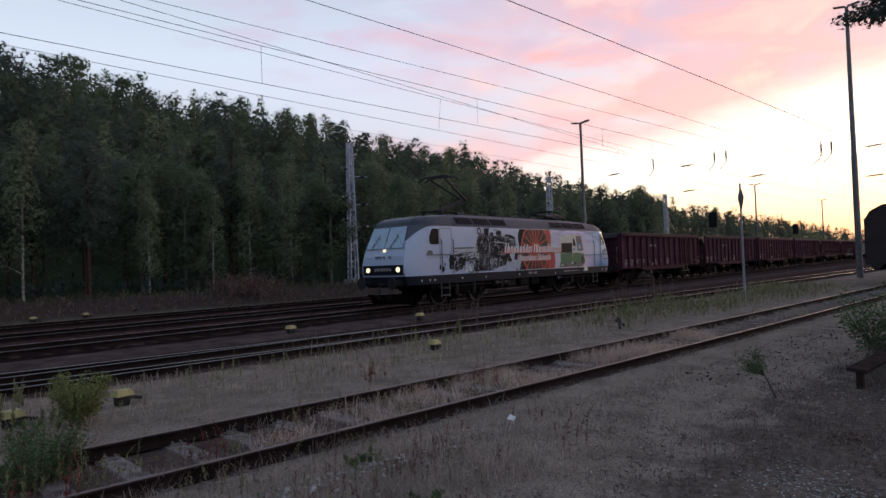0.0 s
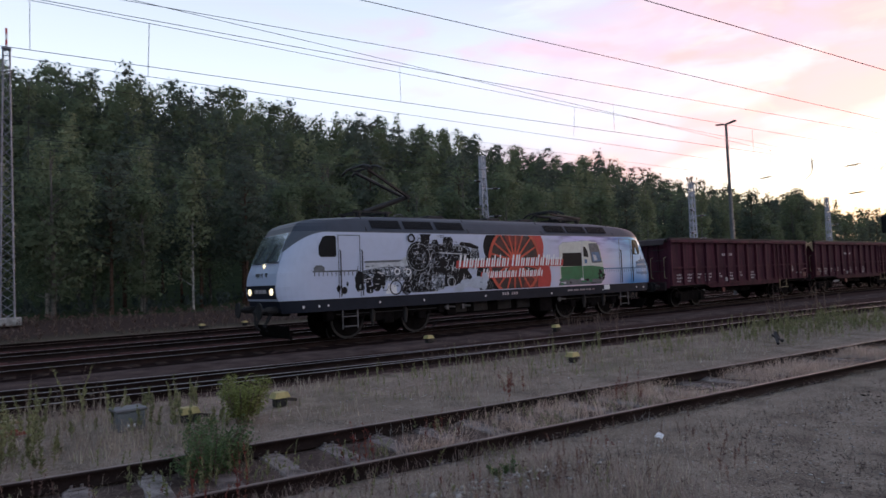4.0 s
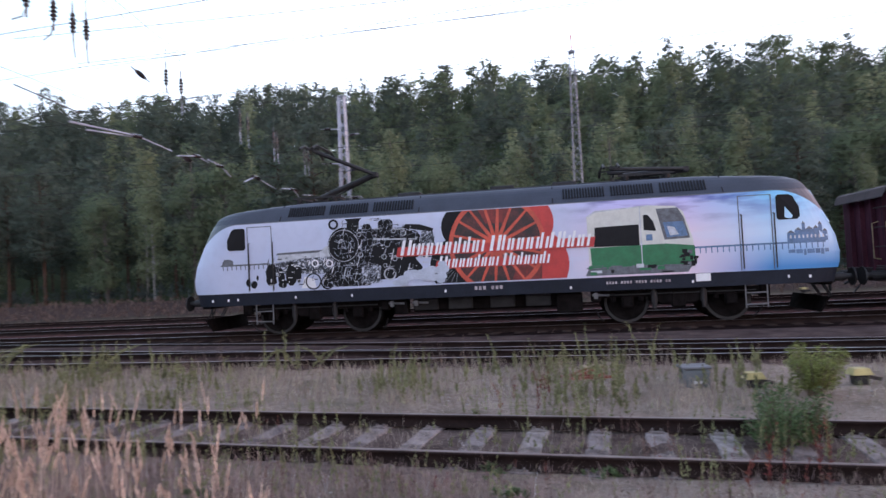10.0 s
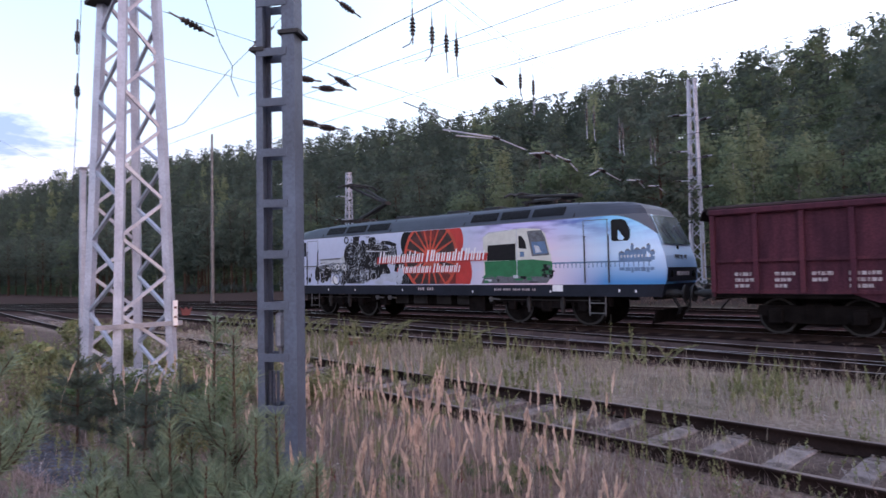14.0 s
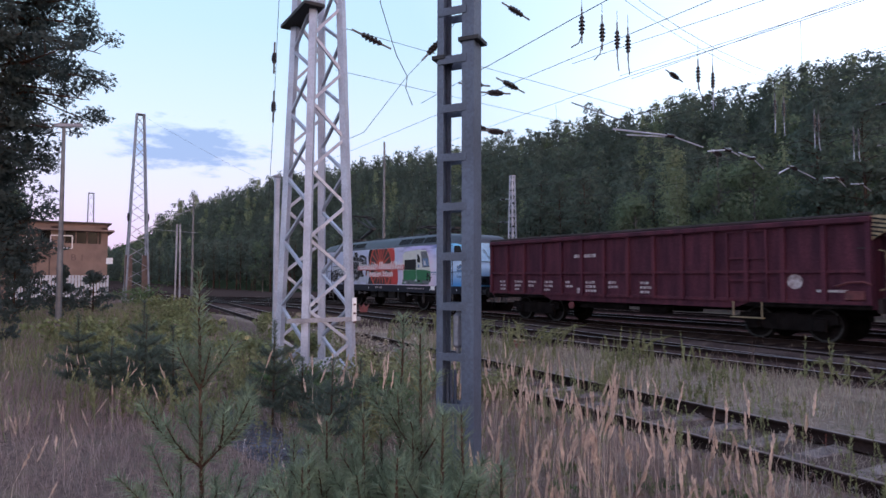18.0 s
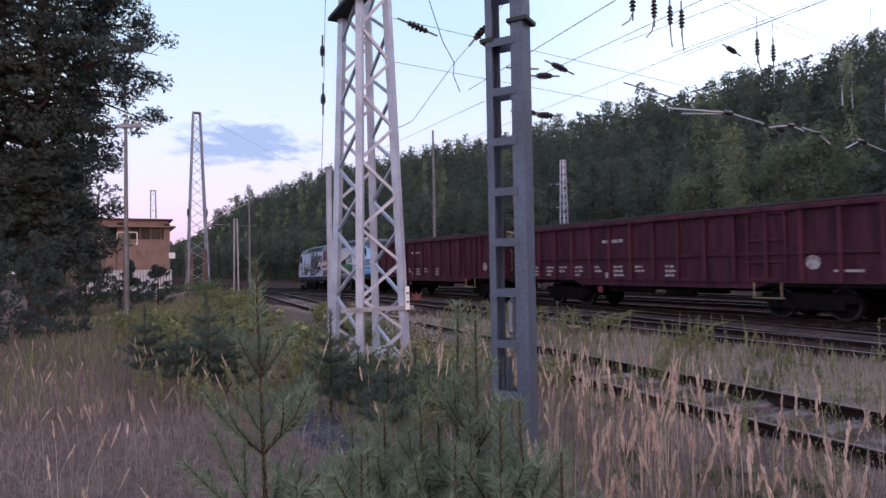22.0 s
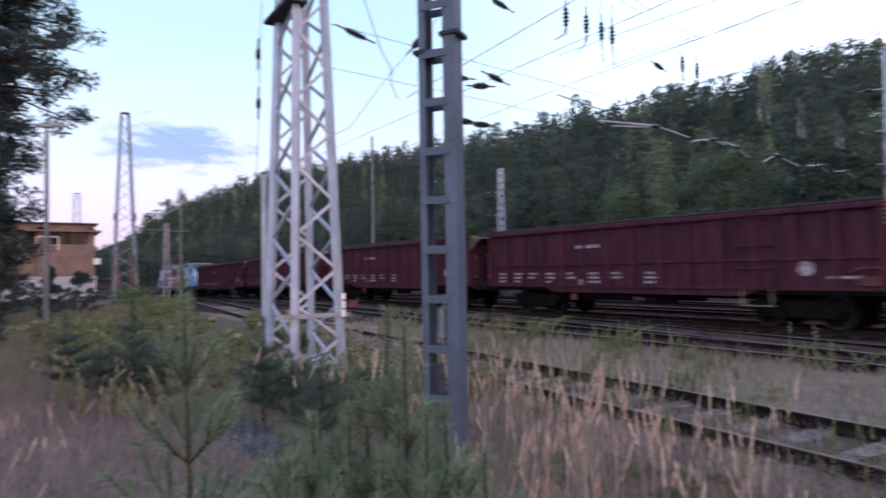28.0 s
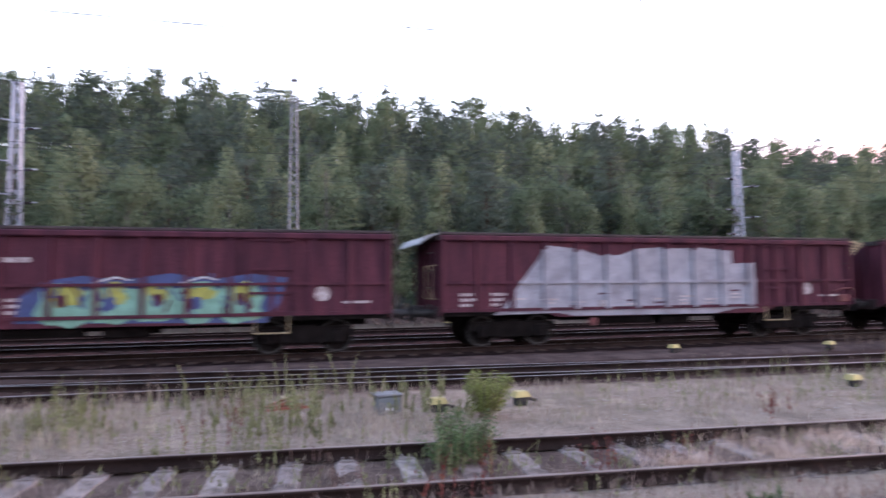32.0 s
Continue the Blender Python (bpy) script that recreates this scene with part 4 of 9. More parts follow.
def buffers(parent, x, sgn, z=1.03):
    for y in (-0.875, 0.875):
        bm = bmesh.new()
        rod(bm, (x, y, z), (x + sgn * 0.38, y, z), 0.11, n=12)
        rod(bm, (x + sgn * 0.10, y, z), (x + sgn * 0.42, y, z), 0.085, n=12)
        rod(bm, (x + sgn * 0.56, y, z), (x + sgn * 0.60, y, z), 0.235, n=18)
        rod(bm, (x + sgn * 0.38, y, z), (x + sgn * 0.57, y, z), 0.07, n=10)
        part("buffer", bm, "dark_steel", parent, "greasy black buffer")


def build_loco():
    lo = thing("locomotive", "white electric locomotive in a printed advertising livery", "locomotive")
    bm = bmesh.new()
    loft(bm, ((1.29, 8.85, 1.475, 1.22), (1.45, 8.90, 1.475, 1.21), (1.70, 8.92, 1.475, 1.20), (2.10, 8.86, 1.475, 1.17), (2.53, 8.70, 1.475, 1.12), (2.90, 8.55, 1.475, 1.08), (3.15, 8.43, 1.47, 1.05), (3.33, 8.32, 1.455, 1.02)))
    bmesh.ops.recalc_face_normals(bm, faces=bm.faces)
    body = part("body", bm, LOCO_LIVERY, lo, "white body shell that shades to blue at the tail", smooth=False)
    bm = bmesh.new()
    loft(bm, ((3.333, 8.32, 1.455, 1.02), (3.50, 8.22, 1.345, 0.98), (3.60, 8.10, 1.27, 0.94), (3.70, 7.85, 1.19, 0.88), (3.765, 7.4, 1.12, 0.80), (3.82, 6.7, 1.04, 0.72), (3.87, 6.02, 0.94, 0.64)))
    bmesh.ops.recalc_face_normals(bm, faces=bm.faces)
    roof = part("roof", bm, "loco_grey", lo, "dark grey sloped roof panels")
    # roof seams and ventilation grilles on the near slope
    for u in (-6.0, -1.86, 1.84, 6.17):
        bm = bmesh.new()
        slab(bm, [(u - 0.015, -1.463, 3.34), (u + 0.015, -1.463, 3.34), (u + 0.015, -1.05, 3.83), (u - 0.015, -1.05, 3.83)], (0, -0.008, 0.008))
        part("roof_seam", bm, "black", roof)
    for u0, u1 in ((-5.78, -4.66), (-4.52, -3.36), (-3.22, -2.02), (2.10, 3.22), (3.36, 4.48), (4.62, 5.80)):
        bm = bmesh.new()
        n = 15
        for k in range(n):
            u = u0 + (u1 - u0) * (k + 0.5) / n
            slab(bm, [(u - 0.020, -1.392, 3.45), (u + 0.020, -1.392, 3.45), (u + 0.020, -1.190, 3.715), (u - 0.020, -1.190, 3.715)], (0, -0.022, 0.016))
        part("ventilation_grille", bm, "black", roof, "row of dark ventilation slots")
    bm = bmesh.new()
    box(bm, 0, 0, 3.86, 9.0, 1.1, 0.09, bevel=0.03)
    for u in (-2.4, 0.4, 2.2):
        box(bm, u, 0.1, 3.94, 0.7, 0.7, 0.13, bevel=0.03)
    part("roof_equipment", bm, "dark_steel", roof)
    bm = bmesh.new()
    prev = None
    for p in ((-4.25, -0.3, 3.95), (-4.15, -0.3, 4.05), (-3.95, -0.3, 4.06), (-3.75, -0.3, 3.93)):
        if prev:
            rod(bm, prev, p, 0.02, n=6)
        prev = p
    part("roof_bar", bm, "pole_grey", roof)
    pantograph(lo, -5.2, True)
    pantograph(lo, 4.42, False)
    # frame below the body
    bm = bmesh.new()
    loft(bm, ((0.93, 8.74, 1.45, 1.20), (1.288, 8.84, 1.465, 1.20)))
    bmesh.ops.recalc_face_normals(bm, faces=bm.faces)
    skirt = part("frame", bm, "loco_skirt", lo, "dark blue-grey lower frame")
    rr = random.Random(5)
    for u in (-8.2, -7.7, -7.4, -5.6, -3.9, -1.2, 2.2, 5.3, 7.6, 8.1):
        bm = bmesh.new()
        box(bm, u, -1.468, 1.02 + rr.uniform(0, 0.06), 0.05, 0.006, 0.07)
        part("frame_mark", bm, "white", skirt)
    bm = bmesh.new()
    for k in range(7):
        if k != 3:
            box(bm, -0.35 + k * 0.115, -1.469, 1.10, 0.075, 0.006, 0.10)
    tagged(part("number_bars", bm, "white_mark", skirt), kind="stuff")
    bm = bmesh.new()
    for k in range(22):
        if k % 5 != 4:
            box(bm, 3.15 + k * 0.075, -1.469, 1.10, 0.05, 0.006, 0.07)
    tagged(part("number_bars", bm, "white_mark", skirt), kind="stuff")
    bm = bmesh.new()
    box(bm, 5.56, -1.47, 1.08, 0.36, 0.006, 0.2)
    part("notice_plate", bm, "white", skirt)
    # bogies
    for c in (-5.13, 4.97):
        bm = bmesh.new()
        for y in (-1.13, 1.13):
            slab(bm, [(c - 2.1, y - 0.06, 0.72), (c - 0.75, y - 0.06, 0.72), (c - 0.45, y - 0.06, 0.55), (c + 0.45, y - 0.06, 0.55), (c + 0.75, y - 0.06, 0.72), (c + 2.1, y - 0.06, 0.72), (c + 2.05, y - 0.06, 0.90), (c - 2.05, y - 0.06, 0.90)], (0, 0.12, 0))
            for ax_ in (-1.3, 1.3):
                box(bm, c + ax_, y - 0.04 * (1 if y < 0 else -1), 0.45, 0.30, 0.2, 0.32, bevel=0.04)
                for s in (-0.36, 0.36):
                    rod(bm, (c + ax_ + s, y, 0.62), (c + ax_ + s, y, 0.95), 0.07, n=8)
            box(bm, c, y, 0.42, 0.36, 0.2, 0.45, bevel=0.04)
        box(bm, c, 0, 0.5, 0.9, 2.1, 0.35)
        bg = part("bogie", bm, "bogie", lo, "grimy black bogie frame")
        for ax_ in (-1.3, 1.3):
            ws = part_mesh("wheelset", WHEEL_L, None, bg)
            ws.matrix_basis = pose(c + ax_, 0, 0.60)
            WHEELS.append((ws, Vector((c + ax_, 0, 0.60)), 0.60))
    for c in (-5.13, 4.97):
        for u in (c - 2.12, c + 2.12):
            bm = bmesh.new()
            box(bm, u, -1.12, 0.62, 0.26, 0.26, 0.52, bevel=0.04)
            part("sand_box", bm, "bogie", lo)
            bm = bmesh.new()
            s_ = 1 if u < c else -1
            for a_, b_ in (((u, -1.0, 0.38), (u + s_ * 0.08, -0.85, 0.20)), ((u + s_ * 0.08, -0.85, 0.20), (u + s_ * 0.2, -0.78, 0.07))):
                rod(bm, a_, b_, 0.022, n=6)
            part("sand_pipe", bm, "dark_steel", lo)
        for u in (c - 0.62, c + 0.62):
            bm = bmesh.new()
            rod(bm, (u, -1.22, 0.40), (u, -1.22, 0.92), 0.055, n=8)
            rod(bm, (u, -1.22, 0.55), (u, -1.22, 0.85), 0.085, n=8)
            part("damper", bm, "dark_steel", lo)
        bm = bmesh.new()
        rod(bm, (c - 1.9, -1.24, 0.80), (c + 1.9, -1.24, 0.80), 0.018, n=6)
        part("air_pipe", bm, "dark_steel", lo)
    for u in (-2.9, -2.2, 2.75):
        bm = bmesh.new()
        rod(bm, (u, -1.25, 0.82), (u + 0.45, -1.25, 0.80), 0.03, n=8)
        box(bm, u + 0.1, -1.25, 0.72, 0.10, 0.08, 0.16)
        part("pipe_coupling", bm, "pole_grey", lo)
    bm = bmesh.new()
    box(bm, -0.2, 0.1, 0.52, 4.2, 1.7, 0.42, bevel=0.05)
    case = part("underfloor_case", bm, "bogie", lo)
    bm = bmesh.new()
    box(bm, 2.15, -0.95, 0.36, 0.7, 0.5, 0.55, bevel=0.03)
    part("battery_box", bm, "bogie", lo)
    bm = bmesh.new()
    box(bm, -2.55, -1.05, 0.5, 0.4, 0.3, 0.42, bevel=0.03)
    part("valve_box", bm, "bogie", lo)
    for u in (-1.9, -0.9, 0.3, 1.3):
        bm = bmesh.new()
        box(bm, u, -0.78, 0.56, 0.7, 0.06, 0.34, bevel=0.02)
        part("case_cover", bm, "dark_steel", case)
    # steps under each door, rail guards, couplings
    for u in (-6.62, 6.85):
        bm = bmesh.new()
        for s in (-0.26, 0.26):
            beam(bm, (u + s, -1.36, 0.35), (u + s, -1.36, 1.22), 0.03)
        for z in (0.42, 0.72, 1.0):
            box(bm, u, -1.36, z, 0.5, 0.16, 0.025)
        part("steps", bm, "pole_grey", lo, "steel footsteps under the door")
    for s in (-1, 1):
        bm = bmesh.new()
        slab(bm, [(s * 8.45, -1.1, 0.16), (s * 8.45, 1.1, 0.16), (s * 8.62, 1.25, 0.55), (s * 8.62, -1.25, 0.55)], (-s * 0.05, 0, 0))
        box(bm, s * 8.6, 0, 0.85, 0.3, 2.3, 0.4, bevel=0.04)
        part("rail_guard", bm, "bogie", lo)
        buffers(lo, s * 8.72, s)
        bm = bmesh.new()
        rod(bm, (s * 8.7, 0, 1.0), (s * 9.15, 0, 0.96), 0.06, n=8)
        rod(bm, (s * 9.1, 0, 1.06), (s * 9.1, 0, 0.62), 0.035, n=6)
        for y in (-0.45, -0.3, 0.3, 0.45):
            rod(bm, (s * 8.75, y, 0.9), (s * 8.95, y * 0.95, 0.55), 0.022, n=6)
            rod(bm, (s * 8.95, y * 0.95, 0.55), (s * 8.85, y * 0.8, 0.4), 0.022, n=6)
        part("coupling", bm, "dark_steel", lo)
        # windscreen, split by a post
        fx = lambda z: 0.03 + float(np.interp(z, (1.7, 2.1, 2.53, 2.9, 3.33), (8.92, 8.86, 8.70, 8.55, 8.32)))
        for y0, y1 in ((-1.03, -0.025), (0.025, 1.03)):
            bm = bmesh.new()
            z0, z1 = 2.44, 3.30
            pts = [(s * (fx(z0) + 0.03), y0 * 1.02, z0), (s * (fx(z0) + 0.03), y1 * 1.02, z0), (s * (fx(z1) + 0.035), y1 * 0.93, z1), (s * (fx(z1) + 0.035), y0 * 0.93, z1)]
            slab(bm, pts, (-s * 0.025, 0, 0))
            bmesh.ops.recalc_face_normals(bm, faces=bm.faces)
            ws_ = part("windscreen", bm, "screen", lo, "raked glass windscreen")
            bm = bmesh.new()
            beam(bm, (s * (fx(z0) + 0.05), (y0 + y1) / 2 + 0.2, z0 + 0.02), (s * (fx(3.0) + 0.06), (y0 + y1) / 2 - 0.12, 3.0), 0.02)
            part("wiper", bm, "black", ws_)
        bm = bmesh.new()
        for z in (1.36,):
            slab(bm, [(s * 8.90, -1.14, z), (s * 8.90, 1.14, z), (s * 8.925, 1.14, z + 0.4), (s * 8.925, -1.14, z + 0.4)], (-s * 0.12, 0, 0))
        part("lamp_panel", bm, "loco_skirt", lo, "dark panel with headlamps and number bars")
        for y in (-0.86, 0.86):
            bm = bmesh.new()
            rod(bm, (s * 8.86, y, 1.57), (s * 8.935, y, 1.57), 0.10, n=16)
            part("headlamp", bm, "lamp_glow" if s < 0 else "glass", lo, "lit round headlamp" if s < 0 else "unlit round lamp")
        bm = bmesh.new()
        rod(bm, (s * 8.68, 0, 2.33), (s * 8.79, 0, 2.33), 0.075, n=14)
        part("top_lamp", bm, "lamp_glow" if s < 0 else "glass", lo, "lit lamp below the windscreen" if s < 0 else "unlit lamp below the windscreen")
        bm = bmesh.new()
        for y in (-0.42, -0.08, 0.16, 0.34):
            box(bm, s * 8.862, y * -s, 1.96, 0.03, 0.05, 0.17)
            box(bm, s * 8.862, (y + 0.09) * -s, 2.03, 0.03, 0.05, 0.10)
        tagged(part("emblem", bm, "grey_print", lo), kind="stuff")
        bm = bmesh.new()
        for k in range(7):
            box(bm, s * 8.915, -0.42 + k * 0.14, 1.52, 0.03, 0.085, 0.12)
        tagged(part("number_bars", bm, "white_mark", lo), kind="stuff")
    # side windows and doors on the near flank
    for u0, u1, lean in ((-7.68, -7.10, 0.12), (7.40, 7.96, -0.12)):
        a = rect(u0, 2.55, u1, 3.20)
        if lean > 0:
            pts = [(u0, 2.62), (u0 + 0.07, 2.55), (u1 - 0.05, 2.55), (u1, 2.60), (u1, 3.14), (u1 - 0.05, 3.19), (u0 + 0.24, 3.19), (u0 + 0.14, 3.14), (u0, 2.86)]
        else:
            pts = [(u0, 2.60), (u0 + 0.05, 2.55), (u1 - 0.07, 2.55), (u1, 2.62), (u1, 2.86), (u1 - 0.14, 3.14), (u1 - 0.24, 3.19), (u0 + 0.05, 3.19), (u0, 3.14)]
        w = decal("side_window", pts, "glass", lo, 0.012, "dark rounded cab side window")
    for u0, u1 in ((-7.03, -6.28), (6.50, 7.28)):
        for u in (u0, u1):
            decal("door_seam", rect(u - 0.012, 1.32, u + 0.012, 3.22), "grey_print", lo, 0.004)
            bm = bmesh.new()
            rod(bm, (u + 0.05, NEAR - 0.06, 1.35), (u + 0.05, NEAR - 0.06, 2.72), 0.017, n=6)
            rod(bm, (u + 0.05, NEAR - 0.06, 2.72), (u + 0.05, NEAR, 2.74), 0.017, n=6)
            part("handrail", bm, "dark_steel", lo, "upright handrail beside the door")
        decal("door_seam", rect(u0, 3.20, u1, 3.22), "grey_print", lo, 0.004)
    livery_prints(lo)
    return lo


def livery_prints(lo):
    """The pictures printed along the near flank, as plain flat shapes."""
    rr = random.Random(21)
    # pier with many posts near each end
    for a, b_, zt, zb, mt in ((-7.9, -6.35, 2.14, 1.98, "grey_print"), (4.75, 8.55, 1.98, 1.80, "blue_print")):
        bm = bmesh.new()
        n = int((b_ - a) / 0.14)
        for k in range(n):
            u, v_ = a + (b_ - a) * k / n, a + (b_ - a) * (k + 1) / n
            slab(bm, [(p, flank_y(p, zt) - 0.007, z) for p, z in rect(u, zt - 0.045, v_, zt)], (0, 0.003, 0))
        part("pier_deck", bm, mt, lo)
        bm = bmesh.new()
        for k in range(n):
            u = a + (b_ - a) * (k + 0.5) / n
            slab(bm, [(p, flank_y(p, z) - 0.006, z) for p, z in rect(u - 0.014, zb, u + 0.014, zt)], (0, 0.003, 0))
        tagged(part("pier_railing", bm, mt, lo), kind="stuff")
    decal("pier_house", [(-7.85, 2.10), (-7.50, 2.10), (-7.50, 2.24), (-7.6, 2.30), (-7.78, 2.30), (-7.85, 2.22)], "grey_print", lo, 0.008)
    for u0_, u1_, zt_ in ((7.62, 7.80, 2.20), (7.80, 7.98, 2.26), (7.98, 8.06, 2.42), (8.06, 8.26, 2.28), (8.26, 8.40, 2.30), (8.40, 8.50, 2.40), (8.50, 8.62, 2.22)):
        decal("pier_house", rect(u0_, 1.98, u1_, zt_), "blue_print", lo, 0.008)
        decal("pier_roof", [(u0_, zt_), (u1_, zt_), ((u0_ + u1_) / 2, zt_ + 0.07)], "grey_print", lo, 0.008)
        decal("pier_reflection", rect(u0_ + 0.01, 1.62 + 0.3 * (2.45 - zt_), u1_ - 0.01, 1.78), "blue_print", lo, 0.005)
    for k in range(9):
        decal("pier_window", rect(7.68 + k * 0.1, 2.06, 7.72 + k * 0.1, 2.14), "pale_print", lo, 0.011)
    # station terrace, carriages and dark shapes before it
    def scatter(name, material, n, u0, u1, zlo, zhi, wide, high, lift, label):
        """Many small printed dashes in one layer."""
        bm = bmesh.new()
        for k in range(n):
            u, f = rr.uniform(u0, u1), rr.random()
            za, zb = zlo(u), zhi(u)
            if zb - za < 0.05:
                continue
            z = za + (zb - za) * f
            if rr.random() < 0.5:
                w, h = rr.uniform(*wide), rr.uniform(*high)
            else:
                w, h = rr.uniform(*high), rr.uniform(*wide)
            h = min(h, zb - z + 0.04)
            w = min(w, u1 - u + 0.04)
            t_ = rr.uniform(-0.3, 0.3) * h
            y = NEAR - lift - 0.0012 * (k % 5)
            poly(bm, [(u, y, z), (u + w, y, z + t_), (u + w + 0.3 * h, y, z + h + t_), (u + 0.3 * h, y, z + h)][::1])
        bmesh.ops.recalc_face_normals(bm, faces=bm.faces)
        tagged(part(name, bm, material, lo, label), kind="stuff")

    decal("station_wall", [(-6.15, 2.16), (-4.5, 2.20), (-4.28, 2.50), (-4.62, 2.54), (-4.8, 2.40), (-6.05, 2.38)], "pale_print", lo, 0.005)
    decal("station_roof", [(-6.15, 2.35), (-4.85, 2.37), (-4.7, 2.44), (-6.1, 2.41)], "grey_print", lo, 0.0065)
    decal("station_yard", [(-6.45, 1.62), (-5.9, 1.80), (-4.3, 1.74), (-4.25, 2.24), (-5.4, 2.22), (-6.2, 2.12), (-6.5, 1.9)], "etch_fine", lo, 0.0068)
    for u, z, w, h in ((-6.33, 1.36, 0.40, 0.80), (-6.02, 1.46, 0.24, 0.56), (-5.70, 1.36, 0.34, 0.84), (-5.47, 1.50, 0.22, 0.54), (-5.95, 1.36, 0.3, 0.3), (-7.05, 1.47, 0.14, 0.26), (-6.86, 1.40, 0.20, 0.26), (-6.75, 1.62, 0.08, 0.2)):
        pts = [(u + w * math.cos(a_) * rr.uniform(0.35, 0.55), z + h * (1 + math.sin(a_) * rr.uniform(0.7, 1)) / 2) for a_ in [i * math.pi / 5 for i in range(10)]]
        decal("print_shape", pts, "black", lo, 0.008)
    decal("snow", [(-5.4, 1.36), (-4.95, 1.36), (-5.0, 1.62), (-5.3, 1.70)], "white", lo, 0.0085)
    scatter("terrace_print", "black", 60, -6.5, -4.4, lambda u: 1.42, lambda u: 2.25, (0.05, 0.16), (0.010, 0.03), 0.012, "black printed station details")
    scatter("terrace_print", "white", 44, -6.4, -4.4, lambda u: 1.42, lambda u: 2.2, (0.04, 0.14), (0.010, 0.03), 0.018, "white printed station details")
    # steam engine: smokebox, boiler, domes and running gear, engraved in black
    top = lambda u: float(np.interp(u, (-4.5, -4.2, -3.75, -3.6, -3.2, -3.0, -2.3, -1.9, -1.5), (2.9, 3.2, 3.2, 3.3, 3.3, 3.05, 2.98, 2.85, 2.6)))
    foot = lambda u: float(np.interp(u, (-4.5, -3.0, -2.2, -1.75, -1.5), (1.36, 1.36, 1.5, 1.95, 2.2)))
    decal("engine_frame", [(-4.75, 1.36), (-3.35, 1.36), (-3.1, 1.60), (-3.1, 2.15), (-3.9, 2.12), (-4.35, 2.0), (-4.70, 1.72)], "etch", lo, 0.0078)
    decal("engine_front", disc(-4.08, 2.52, 0.52, 30, 0.92), "black", lo, 0.0084)
    decal("engine_face", disc(-4.08, 2.52, 0.36, 26, 0.92), "etch", lo, 0.0092)
    decal("chimney", [(-3.98, 2.95), (-3.62, 2.95), (-3.60, 3.20), (-3.52, 3.28), (-4.02, 3.28), (-3.96, 3.20)], "black", lo, 0.0096)
    decal("pump", [(-3.55, 2.05), (-3.22, 2.05), (-3.22, 2.95), (-3.30, 3.10), (-3.46, 3.10), (-3.55, 2.95)], "etch", lo, 0.0102)
    decal("boiler", [(-4.0, 2.02), (-1.95, 2.08), (-1.75, 2.45), (-1.85, 2.72), (-2.3, 2.90), (-4.0, 2.98)], "etch", lo, 0.0074)
    decal("boiler_shade", [(-3.3, 1.98), (-2.0, 2.06), (-1.85, 2.24), (-1.95, 2.46), (-3.3, 2.44)], "black", lo, 0.0088)
    decal("boiler_glint", [(-3.2, 2.64), (-2.0, 2.58), (-2.0, 2.615), (-3.2, 2.685)], "pale_print", lo, 0.0096)
    decal("dome", [(-3.05, 2.92), (-2.62, 2.90), (-2.62, 3.12), (-2.70, 3.20), (-2.96, 3.20), (-3.05, 3.12)], "etch", lo, 0.0106)
    decal("cab_roof", [(-2.35, 2.92), (-1.50, 2.78), (-1.45, 2.86), (-1.85, 3.0), (-2.25, 3.03)], "black", lo, 0.011)
    decal("cab_side", [(-1.85, 2.35), (-1.42, 2.30), (-1.48, 2.78), (-1.8, 2.82)], "etch_fine", lo, 0.0104)
    decal("cylinder", [(-3.6, 1.42), (-3.05, 1.42), (-3.0, 1.90), (-3.55, 1.96)], "etch_fine", lo, 0.0112)
    decal("running_gear", [(-3.1, 1.50), (-2.0, 1.56), (-1.80, 1.80), (-2.0, 2.06), (-3.1, 2.02)], "black", lo, 0.0082)
    for u, z, r0, r1, mt_ in ((-4.08, 2.52, 0.44, 0.455, "pale_print"), (-4.36, 3.14, 0.09, 0.15, "black"), (-5.02, 1.55, 0.20, 0.24, "black"), (-4.60, 1.50, 0.16, 0.20, "black"), (-2.05, 2.66, 0.15, 0.19, "black"), (-4.95, 2.06, 0.07, 0.11, "white"), (-4.52, 2.04, 0.07, 0.11, "white"), (-2.75, 1.66, 0.14, 0.18, "pale_print")):
        bm = bmesh.new()
        ring(bm, u, z, r0, r1, 0.034, 24)
        bmesh.ops.recalc_face_normals(bm, faces=bm.faces)
        part("engine_ring", bm, mt_, lo)
    scatter("engine_print", "black", 90, -4.5, -1.5, foot, top, (0.08, 0.40), (0.010, 0.028), 0.013, "black printed pipes and rods")
    scatter("engine_print", "pale_print", 70, -4.4, -1.7, foot, top, (0.06, 0.34), (0.008, 0.018), 0.019, "pale printed pipes and rods")
    scatter("engine_print", "white", 34, -4.3, -1.8, foot, top, (0.03, 0.12), (0.008, 0.022), 0.026, "white printed glints")
    for mt, cnt, lift in (("black", 20, 0.036), ("pale_print", 14, 0.0375)):
        bm = bmesh.new()
        for k in range(cnt):
            u = rr.uniform(-4.3, -1.7)
            z, r_ = rr.uniform(foot(u) + 0.1, top(u) - 0.1), rr.uniform(0.03, 0.09)
            ring(bm, u, z, r_ * 0.78, r_, lift, 12)
        bmesh.ops.recalc_face_normals(bm, faces=bm.faces)
        tagged(part("engine_valves", bm, mt, lo, "small printed round fittings"), kind="stuff")
    for q in range(40):
        u = -1.25 - 1.35 * rr.random() ** 1.5
        z = 1.36 + (0.12 + 0.42 * (u + 2.6)) * rr.random()
        decal("steam", disc(u, z, rr.uniform(0.03, 0.11), 10, rr.uniform(1.2, 2.2)), "steam_print", lo, 0.0385 + 0.00006 * q)

